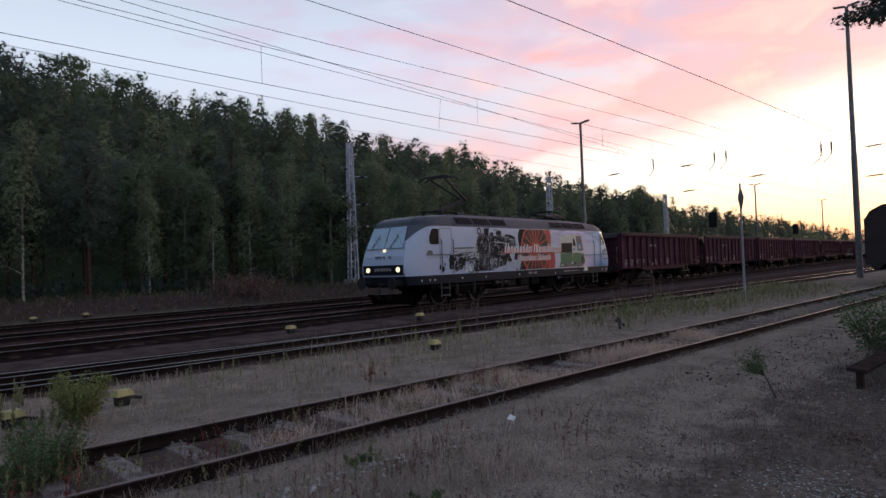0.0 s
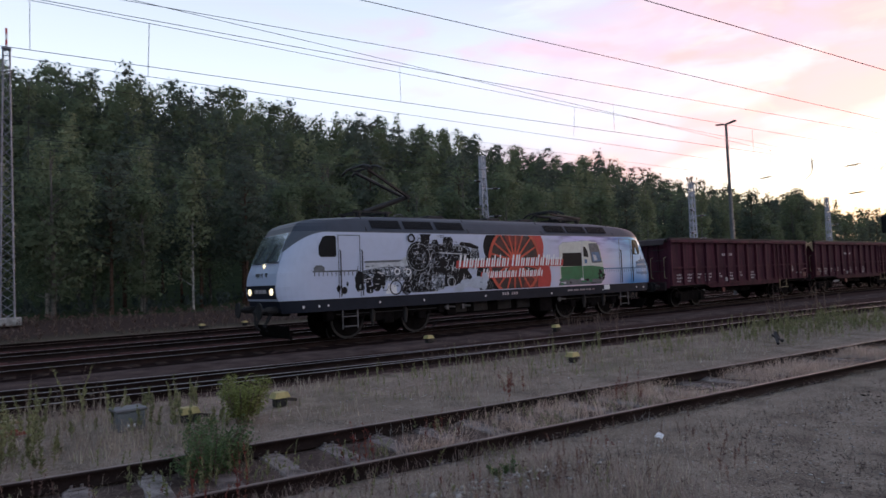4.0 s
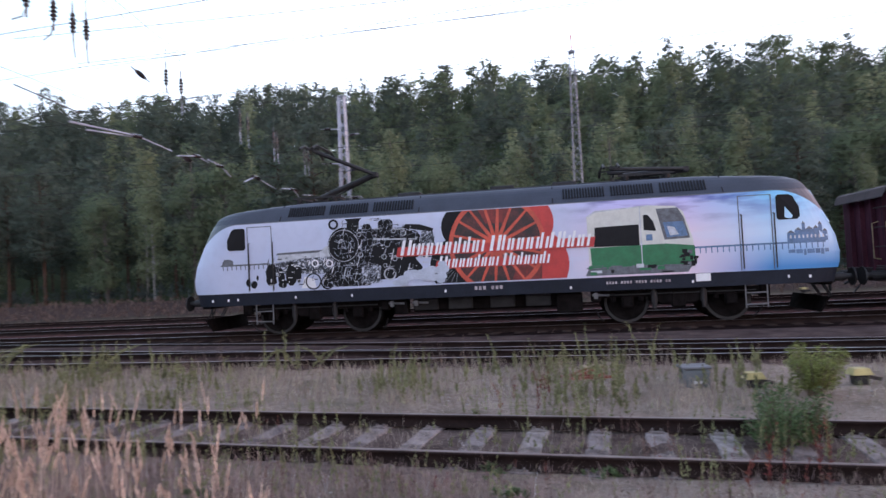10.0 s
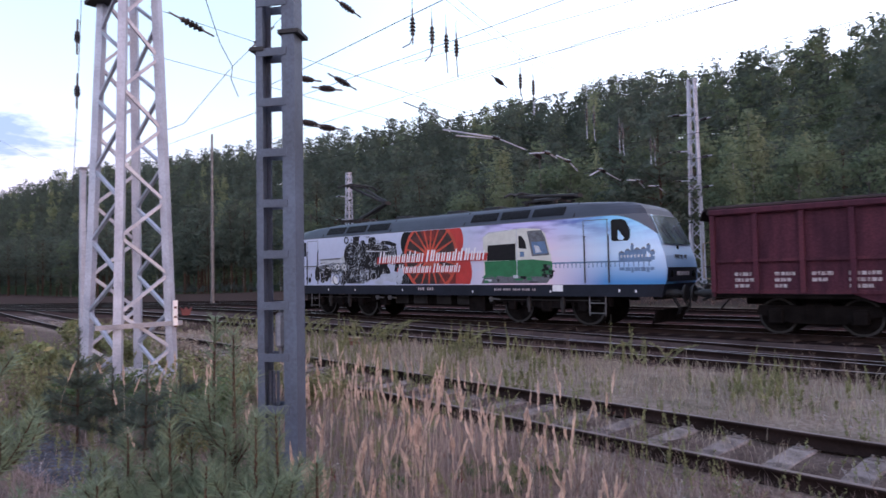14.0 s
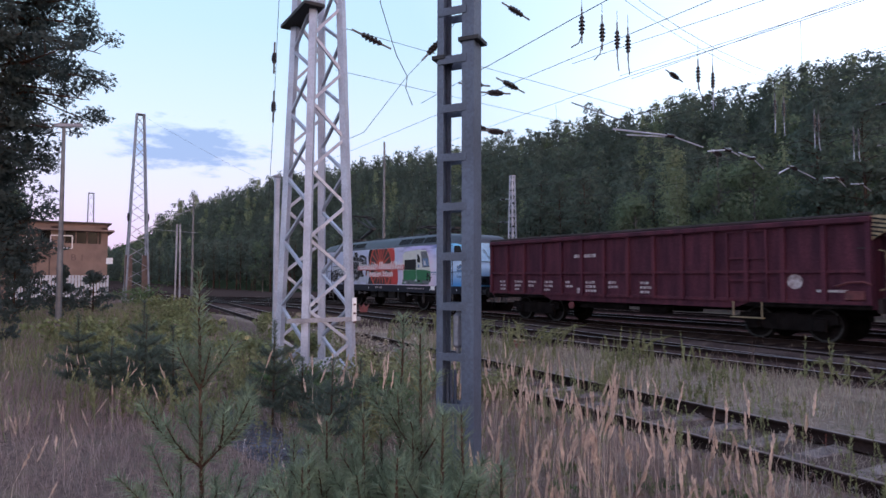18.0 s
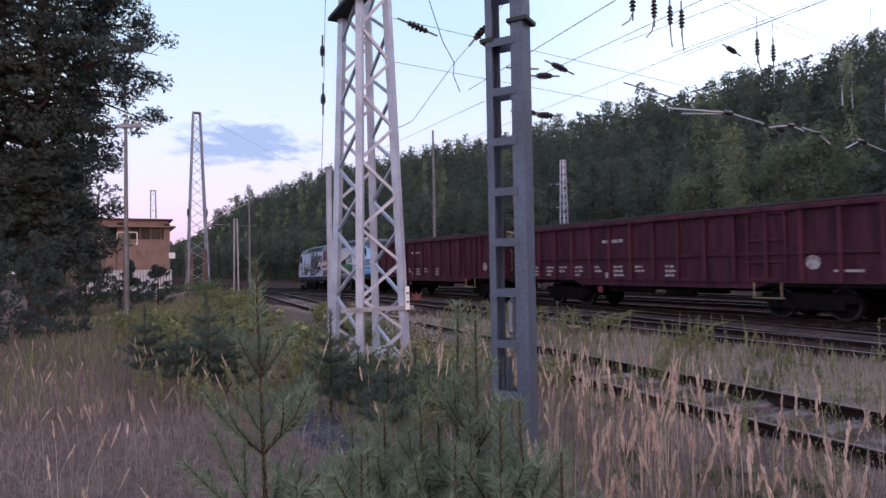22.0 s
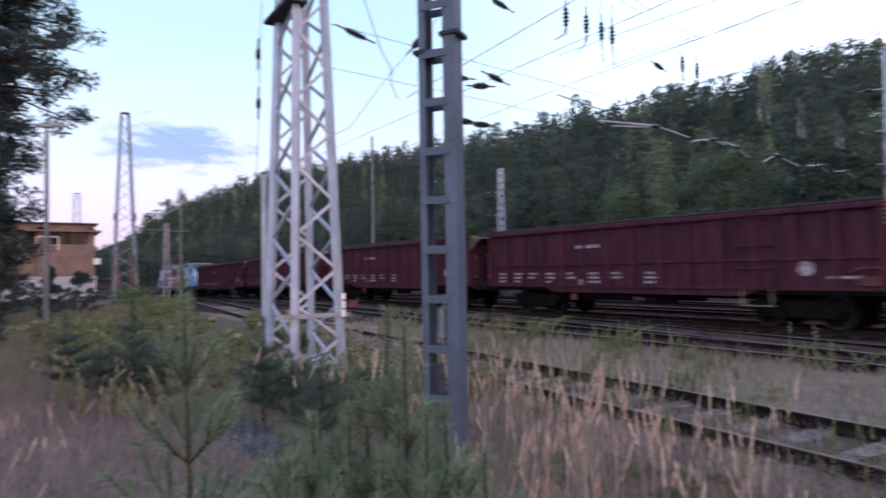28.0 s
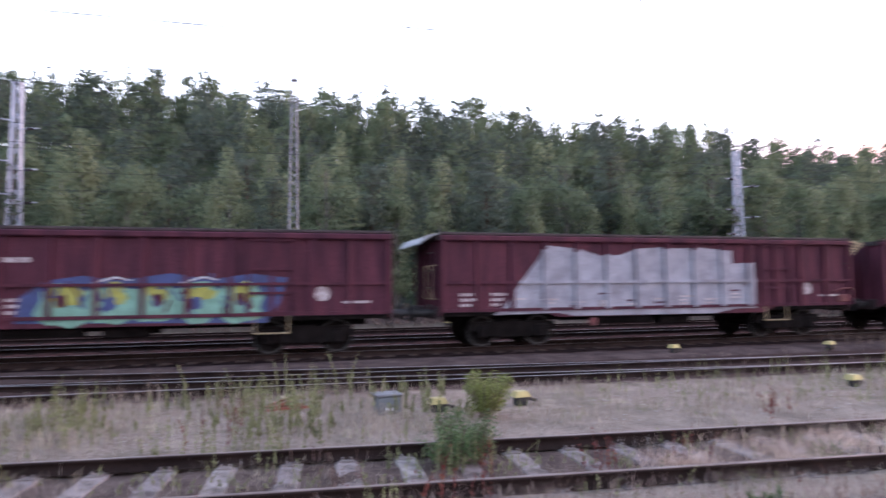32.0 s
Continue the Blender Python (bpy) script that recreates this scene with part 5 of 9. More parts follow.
    # big red spoked wheel with dark gaps, cut off by the edges of the flank
    def in_band(pts, lo_=1.325, hi_=3.292):
        """An outline cut to the height of the printed flank."""
        for lim, sg in ((lo_, 1), (hi_, -1)):
            out = []
            for p, q in zip(pts, pts[1:] + pts[:1]):
                a, c = (p[1] - lim) * sg, (q[1] - lim) * sg
                if a >= 0:
                    out.append(p)
                if a * c < 0:
                    f = a / (a - c)
                    out.append((p[0] + (q[0] - p[0]) * f, lim))
            pts = out
        return pts

    def flat(bm, pts, lift):
        pts = in_band(pts)
        if len(pts) > 2:
            poly(bm, [(u, NEAR - lift, z) for u, z in pts])

    WU, WZ = 0.28, 2.33
    decal("wheel_shade", in_band(disc(-0.62, 2.86, 0.62, 30)), "black", lo, 0.0070)
    decal("wheel_shade", in_band(disc(-0.80, 1.78, 0.80, 30)), "black", lo, 0.0074)
    decal("wheel_paint", in_band(disc(1.02, 2.86, 0.82, 30)), "red", lo, 0.0085)
    decal("wheel_paint", in_band(disc(1.22, 1.74, 0.98, 30)), "red", lo, 0.0090)
    decal("wheel_gap", in_band(disc(WU, WZ, 1.24, 40)), "wheel_dark", lo, 0.0100)
    decal("wheel_paint", in_band([(0.0, 2.9), (0.55, 2.9), (0.75, 3.4), (-0.25, 3.4)]), "deep_red", lo, 0.0108)
    decal("wheel_paint", in_band([(0.9, 1.9), (1.5, 2.1), (1.45, 1.2), (0.6, 1.2)]), "deep_red", lo, 0.0112)
    bm = bmesh.new()
    n = 60
    for i in range(n):
        a, c = 2 * math.pi * i / n, 2 * math.pi * (i + 1) / n
        flat(bm, [(WU + r * math.cos(t), WZ + r * math.sin(t)) for r, t in ((1.20, a), (1.32, a), (1.32, c), (1.20, c))], 0.032)
    bmesh.ops.recalc_face_normals(bm, faces=bm.faces)
    rim = part("wheel_rim", bm, "wheel_red", lo, "printed orange-red spoked wheel")
    bm = bmesh.new()
    flat(bm, disc(WU, WZ, 0.30, 24), 0.0325)
    part("wheel_hub", bm, "wheel_red", rim)
    for k in range(18):
        bm = bmesh.new()
        a = 2 * math.pi * (k + 0.3) / 18
        d = Vector((math.cos(a), math.sin(a)))
        p = Vector((-d.y, d.x))
        flat(bm, [(WU + q.x, WZ + q.y) for q in (d * 0.25 - p * 0.05, d * 1.22 - p * 0.028, d * 1.22 + p * 0.028, d * 0.25 + p * 0.05)], 0.032)
        if len(bm.faces):
            part("spoke", bm, "wheel_red", rim)
        else:
            bm.free()
    bm = bmesh.new()
    for k in range(9):
        a = math.pi * (0.72 + 0.09 * k)
        flat(bm, [(-0.80 + r * math.cos(a) - q * math.sin(a), 1.78 + r * math.sin(a) + q * math.cos(a)) for r, q in ((0.2, -0.012), (0.76, -0.012), (0.76, 0.012), (0.2, 0.012))], 0.0078)
    tagged(part("wheel_glint", bm, "grey_print", lo, "grey printed spokes of a wheel behind"), kind="stuff")
    decal("banner", rect(-2.55, 2.12, 2.85, 2.38, 0.06), "red", lo, 0.036, "red banner under the upper line of lettering")
    decal("banner", rect(-1.45, 1.73, 1.75, 1.95, 0.05), "red", lo, 0.036, "red banner under the lower line of lettering")
    word_bars(lo, -2.45, 2.15, 0.42, 5.2, "Cxgxxxhhx ChxxxhChhx", 0.22, 0.040)
    word_bars(lo, -1.38, 1.75, 0.32, 3.05, "Cxxxxhxx Cxhxxh", 0.22, 0.040)
    # railcar picture
    decal("railcar_body", [(2.72, 1.6), (2.70, 2.92), (2.92, 3.05), (4.3, 3.12), (4.95, 3.07), (5.15, 2.92), (5.36, 2.2), (5.40, 1.75), (5.3, 1.55)], "cream_print", lo, 0.009)
    decal("railcar_roof_line", [(2.72, 2.94), (2.92, 3.06), (4.3, 3.13), (4.3, 3.10), (2.94, 3.02), (2.74, 2.90)], "pale_print", lo, 0.0115)
    decal("railcar_skirt", [(2.6, 1.34), (5.2, 1.34), (5.36, 1.56), (2.75, 1.62)], "grey_print", lo, 0.0095)
    decal("railcar_door_seam", rect(4.06, 1.6, 4.085, 3.1), "pale_print", lo, 0.0135)
    decal("railcar_window", [(2.86, 2.10), (4.03, 2.09), (4.03, 2.64), (2.90, 2.62)], "black", lo, 0.012)
    decal("railcar_window", [(4.15, 2.48), (4.46, 2.44), (4.40, 2.70), (4.26, 2.88), (4.15, 2.88)], "black", lo, 0.012)
    decal("railcar_screen", [(4.66, 2.20), (5.30, 2.22), (5.16, 2.78), (5.02, 3.02), (4.48, 3.02)], "grey_print", lo, 0.012)
    decal("railcar_screen_glint", [(4.72, 2.26), (5.24, 2.28), (5.14, 2.66), (4.64, 2.66)], "blue_print", lo, 0.0135)
    decal("railcar_screen_glint", [(4.80, 2.30), (5.02, 2.32), (4.92, 2.52), (4.74, 2.56)], "pale_print", lo, 0.015)
    decal("railcar_stripe", [(2.78, 1.60), (5.30, 1.54), (5.40, 1.75), (5.39, 2.02), (4.7, 2.10), (2.76, 2.08)], "green_print", lo, 0.012)
    decal("railcar_mark", rect(4.20, 2.20, 4.36, 2.36), "blue_print", lo, 0.013)
    for k in range(22):
        u, z = rr.uniform(2.6, 4.9), rr.uniform(1.34, 1.58)
        decal("print_shape", rect(u, z, u + rr.uniform(0.05, 0.3), z + rr.uniform(0.03, 0.1)), rr.choice(("grey_print", "pale_print", "black", "green_print")), lo, 0.010 + 0.0002 * k)
    for k in range(16):
        u, z = rr.uniform(4.95, 5.36), rr.uniform(1.45, 1.85)
        decal("print_shape", rect(u, z, u + rr.uniform(0.05, 0.16), z + rr.uniform(0.04, 0.15)), rr.choice(("grey_print", "black", "black")), lo, 0.014 + 0.0002 * k)


# ---------------------------------------------------------------- train: bogie open wagons
WL, WH = 14.6, 1.45  # body length, half-width


def build_wagon():
    wg = thing("open_wagon", "ox-red high-sided bogie open wagon with ribbed sides", "goods wagon", group="wagons of the goods train")
    z0, z1 = 0.95, 3.27
    for s in (-1, 1):
        bm = bmesh.new()
        y = s * WH
        h = WL / 2
        slab(bm, [(-h, y, z0 + 0.1), (-h + 3.1, y, z0 + 0.1), (-h + 3.6, y, z0 - 0.09), (h - 3.6, y, z0 - 0.09), (h - 3.1, y, z0 + 0.1), (h, y, z0 + 0.1), (h, y, z1), (-h, y, z1)], (0, -s * 0.05, 0))
        bmesh.ops.recalc_face_normals(bm, faces=bm.faces)
        wall = part("side_wall", bm, "wagon", wg, "ox-red steel side wall")
        bm = bmesh.new()
        box(bm, 0, y + s * 0.075, z1 - 0.20, WL + 0.04, 0.15, 0.16, bevel=0.03)
        part("cornice", bm, "wagon", wall, "ox-red rolled rail under the rim")
        bm = bmesh.new()
        box(bm, 0, y + s * 0.03, z1 - 0.035, WL + 0.06, 0.12, 0.085, bevel=0.02)
        part("top_rail", bm, "wagon_dark", wall, "sooty top rim")
        bm = bmesh.new()
        box(bm, 0, y + s * 0.045, 1.85, WL, 0.09, 0.075)
        box(bm, 0, y + s * 0.03, z0 + 0.10, WL, 0.06, 0.09)
        part("waist_rail", bm, "wagon", wall)
        if s < 0:
            me = None
            for k in range(15):
                x = -h + 0.05 + (WL - 0.1) * k / 14
                if me is None:
                    bm = bmesh.new()
                    slab(bm, [(-0.055, -0.12, z0 + 0.12), (0.055, -0.12, z0 + 0.12), (0.055, -0.12, z1 - 0.12), (-0.055, -0.12, z1 - 0.12)], (0, 0.118, 0))
                    bmesh.ops.recalc_face_normals(bm, faces=bm.faces)
                    me = bpy.data.meshes.new("post")
                    bm.to_mesh(me)
                    bm.free()
                    me.materials.append(M["wagon"])
                p = part_mesh("post", me, None, wall)
                p.location = (x, y, 0)
        else:
            bm = bmesh.new()
            box(bm, 0, 0.045, z0 + 0.12, 0.11, 0.088, z1 - z0 - 0.24)
            me = bpy.data.meshes.new("post")
            bm.to_mesh(me)
            bm.free()
            me.materials.append(M["wagon"])
            for k in range(15):
                p = part_mesh("post", me, None, wall)
                p.location = (-h + 0.05 + (WL - 0.1) * k / 14, y, 0)
    for s in (-1, 1):
        bm = bmesh.new()
        x = s * (WL / 2 - 0.03)
        slab(bm, [(x, -WH + 0.06, z0), (x, WH - 0.06, z0), (x, WH - 0.06, z1 - 0.02), (x, -WH + 0.06, z1 - 0.02)], (s * 0.05, 0, 0))
        bmesh.ops.recalc_face_normals(bm, faces=bm.faces)
        ew = part("end_wall", bm, "wagon", wg)
        for y in (-0.9, -0.3, 0.3, 0.9):
            bm = bmesh.new()
            box(bm, x + s * 0.11, y, z0, 0.12, 0.10, z1 - z0 - 0.1)
            part("end_post", bm, "wagon", ew)
        bm = bmesh.new()
        box(bm, x + s * 0.09, 0, z1 - 0.16, 0.12, 2 * WH - 0.1, 0.14)
        part("end_rail", bm, "wagon_dark", ew)
        bm = bmesh.new()
        box(bm, s * (WL / 2 + 0.06), 0, 0.85, 0.12, 2.5, 0.36, bevel=0.02)
        part("headstock", bm, "wagon_dark", wg)
        buffers(wg, s * (WL / 2 + 0.1), s)
        bm = bmesh.new()
        rod(bm, (s * (WL / 2), 0, 0.96), (s * (WL / 2 + 0.45), 0, 0.92), 0.05, n=8)
        rod(bm, (s * (WL / 2 + 0.42), 0, 0.95), (s * (WL / 2 + 0.75), 0, 0.80), 0.035, n=6)
        part("coupling", bm, "dark_steel", wg)
        bm = bmesh.new()
        rod(bm, (s * (WL / 2 + 0.1), 0.4, 0.85), (s * (WL / 2 + 0.4), 0.35, 0.5), 0.025, n=6)
        part("brake_hose", bm, "dark_steel", wg)
    bm = bmesh.new()
    box(bm, 0, 0, z0 - 0.02, WL - 0.1, 2 * WH - 0.12, 0.10)
    box(bm, 0, 0, 0.72, WL - 1.0, 0.5, 0.25)
    for s in (-1, 1):
        box(bm, 0.6, s * 0.85, 0.55, 1.1, 0.35, 0.35, bevel=0.03)
        box(bm, -1.4, s * 1.1, 0.62, 2.2, 0.06, 0.2)
    part("underframe", bm, "bogie", wg)
    # doors and fittings on the near side
    bm = bmesh.new()
    x, y = 4.145, -WH - 0.015
    for a in (-0.58, 0.58):
        box(bm, x + a, y - 0.05, z0 + 0.12, 0.07, 0.07, z1 - z0 - 0.35)
    for zz in (z0 + 0.15, 1.62, 2.25, z1 - 0.26):
        box(bm, x, y - 0.04, zz, 1.16, 0.05, 0.06)
    part("door_frame", bm, "wagon", wg, "double steel side door in its frame")
    bm = bmesh.new()
    box(bm, x, y - 0.03, z0 - 0.36, 0.9, 0.18, 0.03)
    for a in (-0.42, 0.42):
        box(bm, x + a, y - 0.03, z0 - 0.35, 0.03, 0.03, 0.45)
    part("door_step", bm, "hood", wg, "dull yellow step under the door")
    rr = random.Random(9)
    bm = bmesh.new()
    for u, rows, w in ((-6.75, 4, 0.62), (-5.82, 4, 0.58), (-5.0, 2, 0.5), (-4.25, 3, 0.66), (-2.95, 2, 0.42), (-1.95, 3, 0.6), (-0.9, 2, 0.66), (0.45, 3, 0.62)):
        for r in range(rows):
            ln = w * rr.uniform(0.55, 1.0)
            a = u
            while a < u + ln - 0.05:
                wd = rr.uniform(0.05, 0.14)
                poly(bm, [(a, -WH - 0.004, 1.50 - r * 0.15), (a + wd, -WH - 0.004, 1.50 - r * 0.15), (a + wd, -WH - 0.004, 1.585 - r * 0.15), (a, -WH - 0.004, 1.585 - r * 0.15)])
                a += wd + 0.025
    a = -0.2
    for wd in (0.16, 0.14, 0.28, 0.16, 0.22):
        poly(bm, [(a - 2.3, -WH - 0.004, 2.44), (a - 2.3 + wd, -WH - 0.004, 2.44), (a - 2.3 + wd, -WH - 0.004, 2.56), (a - 2.3, -WH - 0.004, 2.56)])
        a += wd + 0.02
    bmesh.ops.recalc_face_normals(bm, faces=bm.faces)
    tagged(part("stencil_mark", bm, "white_mark", wg, "worn white stencil bars"), kind="stuff")
    bm = bmesh.new()
    slab(bm, [(u, -WH - 0.004, z) for u, z in disc(5.45, 1.62, 0.20, 20)], (0, 0.003, 0))
    slab(bm, [(6.0, -WH - 0.004, 1.35), (6.75, -WH - 0.004, 1.35), (6.75, -WH - 0.004, 1.42), (6.0, -WH - 0.004, 1.42)], (0, 0.003, 0))
    bmesh.ops.recalc_face_normals(bm, faces=bm.faces)
    part("round_mark", bm, "white_mark", wg, "worn white disc mark")
    bm = bmesh.new()
    box(bm, -2.2, -WH - 0.03, 1.06, 0.28, 0.03, 0.28)
    part("notice_plate", bm, "white_mark", wg)
    bm = bmesh.new()
    rod(bm, (-2.6, -WH - 0.02, 0.7), (-2.6, -WH - 0.08, 0.7), 0.13, n=12)
    part("brake_lever", bm, "dull_red", wg, "red brake change lever plate")
    for c in (-5.0, 5.0):
        bm = bmesh.new()
        for y in (-1.0, 1.0):
            slab(bm, [(c - 1.35, y - 0.07, 0.52), (c - 0.55, y - 0.07, 0.30), (c + 0.55, y - 0.07, 0.30), (c + 1.35, y - 0.07, 0.52), (c + 1.3, y - 0.07, 0.74), (c - 1.3, y - 0.07, 0.74)], (0, 0.14, 0))
            for a in (-0.9, 0.9):
                box(bm, c + a, y - 0.06 * (1 if y < 0 else -1), 0.28, 0.36, 0.22, 0.38, bevel=0.04)
            for a in (-0.22, 0, 0.22):
                rod(bm, (c + a, y, 0.4), (c + a, y, 0.76), 0.08, n=8)
        box(bm, c, 0, 0.42, 0.6, 2.0, 0.36)
        bg = part("bogie", bm, "bogie", wg, "grimy two-axle bogie")
        for a in (-0.9, 0.9):
            ws = part_mesh("wheelset", WHEEL_W, None, bg)
            ws.matrix_basis = pose(c + a, 0, 0.46)
    return wg


def hood(wg, s):
    """A wagon end with striped gussets at its top corners, grab rails and a brake lever."""
    x = s * (WL / 2 + 0.03)
    lo_edge = lambda u: 2.66 + 0.66 * u
    for side in (-1, 1):
        y0 = side * (WH + 0.02)
        bm = bmesh.new()
        slab(bm, [(x + s * u, y0, z) for u, z in ((-0.06, 3.235), (0.16, 3.25), (0.66, 3.15), (0.66, 3.09), (0.34, 2.88), (-0.06, 2.62))], (0, -side * 0.05, 0))
        bmesh.ops.recalc_face_normals(bm, faces=bm.faces)
        h = part("end_gusset", bm, "hood", wg, "faded yellow and black striped gusset")
        for k in range(5):
            za = 2.74 + 0.105 * k
            u1 = min(0.62, (za - 2.66) / 0.86 + 0.02)
            bm = bmesh.new()
            slab(bm, [(x + s * u, y0 + side * 0.002, z) for u, z in ((-0.05, za), (u1, za - 0.20 * u1), (u1, za - 0.20 * u1 + 0.046), (-0.05, za + 0.046))], (0, side * 0.006, 0))
            bmesh.ops.recalc_face_normals(bm, faces=bm.faces)
            part("stripe", bm, "black", h)
        bm = bmesh.new()
        box(bm, x - s * 0.16, side * (WH + 0.055), 2.44, 0.34, 0.03, 0.035)
        part("edge_bracket", bm, "wagon_dark", wg)
    bm = bmesh.new()
    slab(bm, [(x, -WH, 3.22), (x, WH, 3.22), (x + s * 0.62, WH - 0.05, 3.12), (x + s * 0.62, -WH + 0.05, 3.12)], (0, 0, -0.03))
    bmesh.ops.recalc_face_normals(bm, faces=bm.faces)
    part("end_roof", bm, "wagon_dark", wg, "sooty plate across the wagon end")
    grab_rails(wg, s)
    bm = bmesh.new()
    tube(bm, [(x - s * 0.02, -WH - 0.10, 1.55), (x - s * 0.2, -WH - 0.13, 1.62), (x - s * 0.55, -WH - 0.13, 1.60), (x - s * 0.85, -WH - 0.10, 1.50)], 0.03, 6)
    part("brake_rod", bm, "dull_red", wg, "red hand brake rod")
    bm = bmesh.new()
    box(bm, x - s * 0.40, -WH - 0.075, 1.16, 0.46, 0.05, 0.24, bevel=0.02)
    part("brake_plate", bm, "dull_red", wg)


def grab_rails(wg, s):
    """Yellow upright rails and the rungs between them on a wagon end."""
    x = s * (WL / 2 + 0.26)
    for y in (-WH + 0.12, -0.62):
        bm = bmesh.new()
        tube(bm, [(x - s * 0.16, y, 1.42), (x, y, 1.46), (x, y, 2.36), (x - s * 0.16, y, 2.40)], 0.022, 6)
        part("grab_rail", bm, "hood", wg, "dull yellow grab rail")
    for z in (1.25, 1.75, 2.25, 2.75):
        bm = bmesh.new()
        rod(bm, (x - s * 0.06, -WH + 0.12, z), (x - s * 0.06, -0.62, z), 0.018, n=6)
        part("rung", bm, "wagon_dark", wg)


LOCO = build_loco()
WAGON = build_wagon()
N_WAGONS = 22
WAGONS = [WAGON] + [copy_thing(WAGON, pose(0, 0, 0)) for _ in range(N_WAGONS - 1)]
for k, e in ((0, 1), (1, -1), (2, 1), (3, 1), (4, -1), (5, -1), (6, 1)):
    hood(WAGONS[k], e)
for k, e in ((0, -1), (1, 1), (4, 1), (6, -1)):
    bm = bmesh.new()
    x, r = e * (WL / 2 + 0.10), 0.22 if k == 0 else 0.50
    slab(bm, [(x, -WH, 3.26), (x, WH, 3.26), (x + e * r * 0.6, WH - 0.05, 3.20), (x + e * r, WH - 0.1, 2.98), (x + e * r, -WH + 0.1, 2.98), (x + e * r * 0.6, -WH + 0.05, 3.20)], (0, 0, 0.03))
    bmesh.ops.recalc_face_normals(bm, faces=bm.faces)
    part("end_sheet", bm, "wagon_dark" if k == 0 else "tarp", WAGONS[k], "sooty flap over the end" if k == 0 else "pale grey sheet folded over the end")
    grab_rails(WAGONS[k], e)
tagged(WAGONS[5], "ox-red open wagon with a blue, lime and mint graffiti piece")
tagged(WAGONS[6], "ox-red open wagon with a silver sprayed patch")


def spray(name, outline, material, wg, lift, label=""):
    bm = bmesh.new()
    slab(bm, [(u, -WH - lift, z) for u, z in outline], (0, 0.002, 0))
    bmesh.ops.recalc_face_normals(bm, faces=bm.faces)
    return part(name, bm, material, wg, label)


g = WAGONS[5]
spray("graffiti_ground", [(-1.75, 0.98), (4.0, 0.88), (4.35, 1.4), (4.55, 2.05), (3.6, 2.16), (2.6, 2.0), (1.7, 2.18), (0.5, 2.0), (-0.3, 2.12), (-1.1, 2.0), (-1.65, 1.6)], "gr_blue", g, 0.006, "dark blue sprayed ground")
rr = random.Random(3)


def blob(u, z, w, h, n=14, rough=0.16):
    """A rounded, uneven sprayed outline."""
    return [(u + w / 2 * math.copysign(abs(math.cos(a)) ** 0.7, math.cos(a)) * rr.uniform(1 - rough, 1 + rough), z + h / 2 * math.copysign(abs(math.sin(a)) ** 0.7, math.sin(a)) * rr.uniform(1 - rough, 1 + rough)) for a in [2 * math.pi * (i + 0.5) / n for i in range(n)]]


for k in range(5):
    u = -0.70 + k * 1.02
    spray("graffiti_letter", blob(u, 1.40 + rr.uniform(-0.04, 0.04), 1.16, 0.96, 16, 0.2), "gr_green", g, 0.010 + 0.0003 * k)
    spray("graffiti_letter", blob(u + rr.uniform(-0.1, 0.1), 1.66, rr.uniform(0.45, 0.8), rr.uniform(0.35, 0.6), 16, 0.25), "gr_yellow", g, 0.014 + 0.0003 * k)
    spray("graffiti_line", blob(u - 0.06 + 0.05 * (k % 3), 1.50 - 0.08 * (k % 2), 0.26, 0.34), "gr_blue" if k % 2 else "wagon", g, 0.018 + 0.0003 * k)
    for q in range(6):
        a_, b_ = rr.uniform(-0.5, 0.4), rr.uniform(1.05, 1.9)
        c_, d_ = a_ + rr.uniform(-0.3, 0.3), b_ + rr.uniform(0.15, 0.35)
        spray("graffiti_line", [(u + a_, b_), (u + a_ + 0.09, b_ - 0.02), (u + c_ + 0.07, d_), (u + c_, d_ + 0.02)], rr.choice(("gr_blue", "gr_blue", "wagon")), g, 0.020 + 0.0003 * q)
    if k in (1, 3):
        spray("graffiti_line", [(u - 0.42, 1.90), (u + 0.1, 2.06), (u + 0.45, 1.98), (u + 0.44, 2.01), (u + 0.1, 2.10), (u - 0.43, 1.94)], "pale_print", g, 0.022)
spray("silver_patch", [(-5.75, 0.95), (-5.4, 1.2), (-5.0, 1.75), (-4.3, 2.6), (-4.1, 2.98), (-3.0, 2.88), (-2.3, 2.68), (-1.6, 2.70), (-1.0, 2.9), (-0.2, 2.95), (0.6, 2.92), (1.2, 2.96), (2.5, 2.86), (2.5, 2.45), (3.35, 2.48), (3.4, 1.0), (2.6, 1.0), (1.8, 0.86), (-3.2, 0.88), (-3.7, 0.98)], "silver", WAGONS[6], 0.006, "silver-grey sprayed patch over the ribs")
for k in range(15):
    x = -WL / 2 + 0.05 + (WL - 0.1) * k / 14
    if -4.9 < x < 3.4:
        hi = float(np.interp(x, (-4.9, -4.1, -2.3, -1.0, 2.4, 2.6), (1.9, 2.9, 2.68, 2.9, 2.86, 2.46)))
        bm = bmesh.new()
        box(bm, x, -WH - 0.0625, 1.08, 0.118, 0.122, hi - 1.08)
        part("sprayed_rib", bm, "silver", WAGONS[6])
bm = bmesh.new()
box(bm, -0.8, -WH - 0.0475, 1.846, 8.3, 0.09, 0.083)
part("sprayed_rail", bm, "silver", WAGONS[6])

for k in range(9):
    u = -5.2 + k * 0.95
    z_ = rr.uniform(1.25, 1.62)
    for q in range(rr.choice((1, 2, 3))):
        spray("paint_bar", rect(u, z_ - 0.11 * q, u + rr.uniform(0.2, 0.6), z_ + 0.05 - 0.11 * q), rr.choice(("wagon", "white_mark")), WAGONS[6], 0.012)


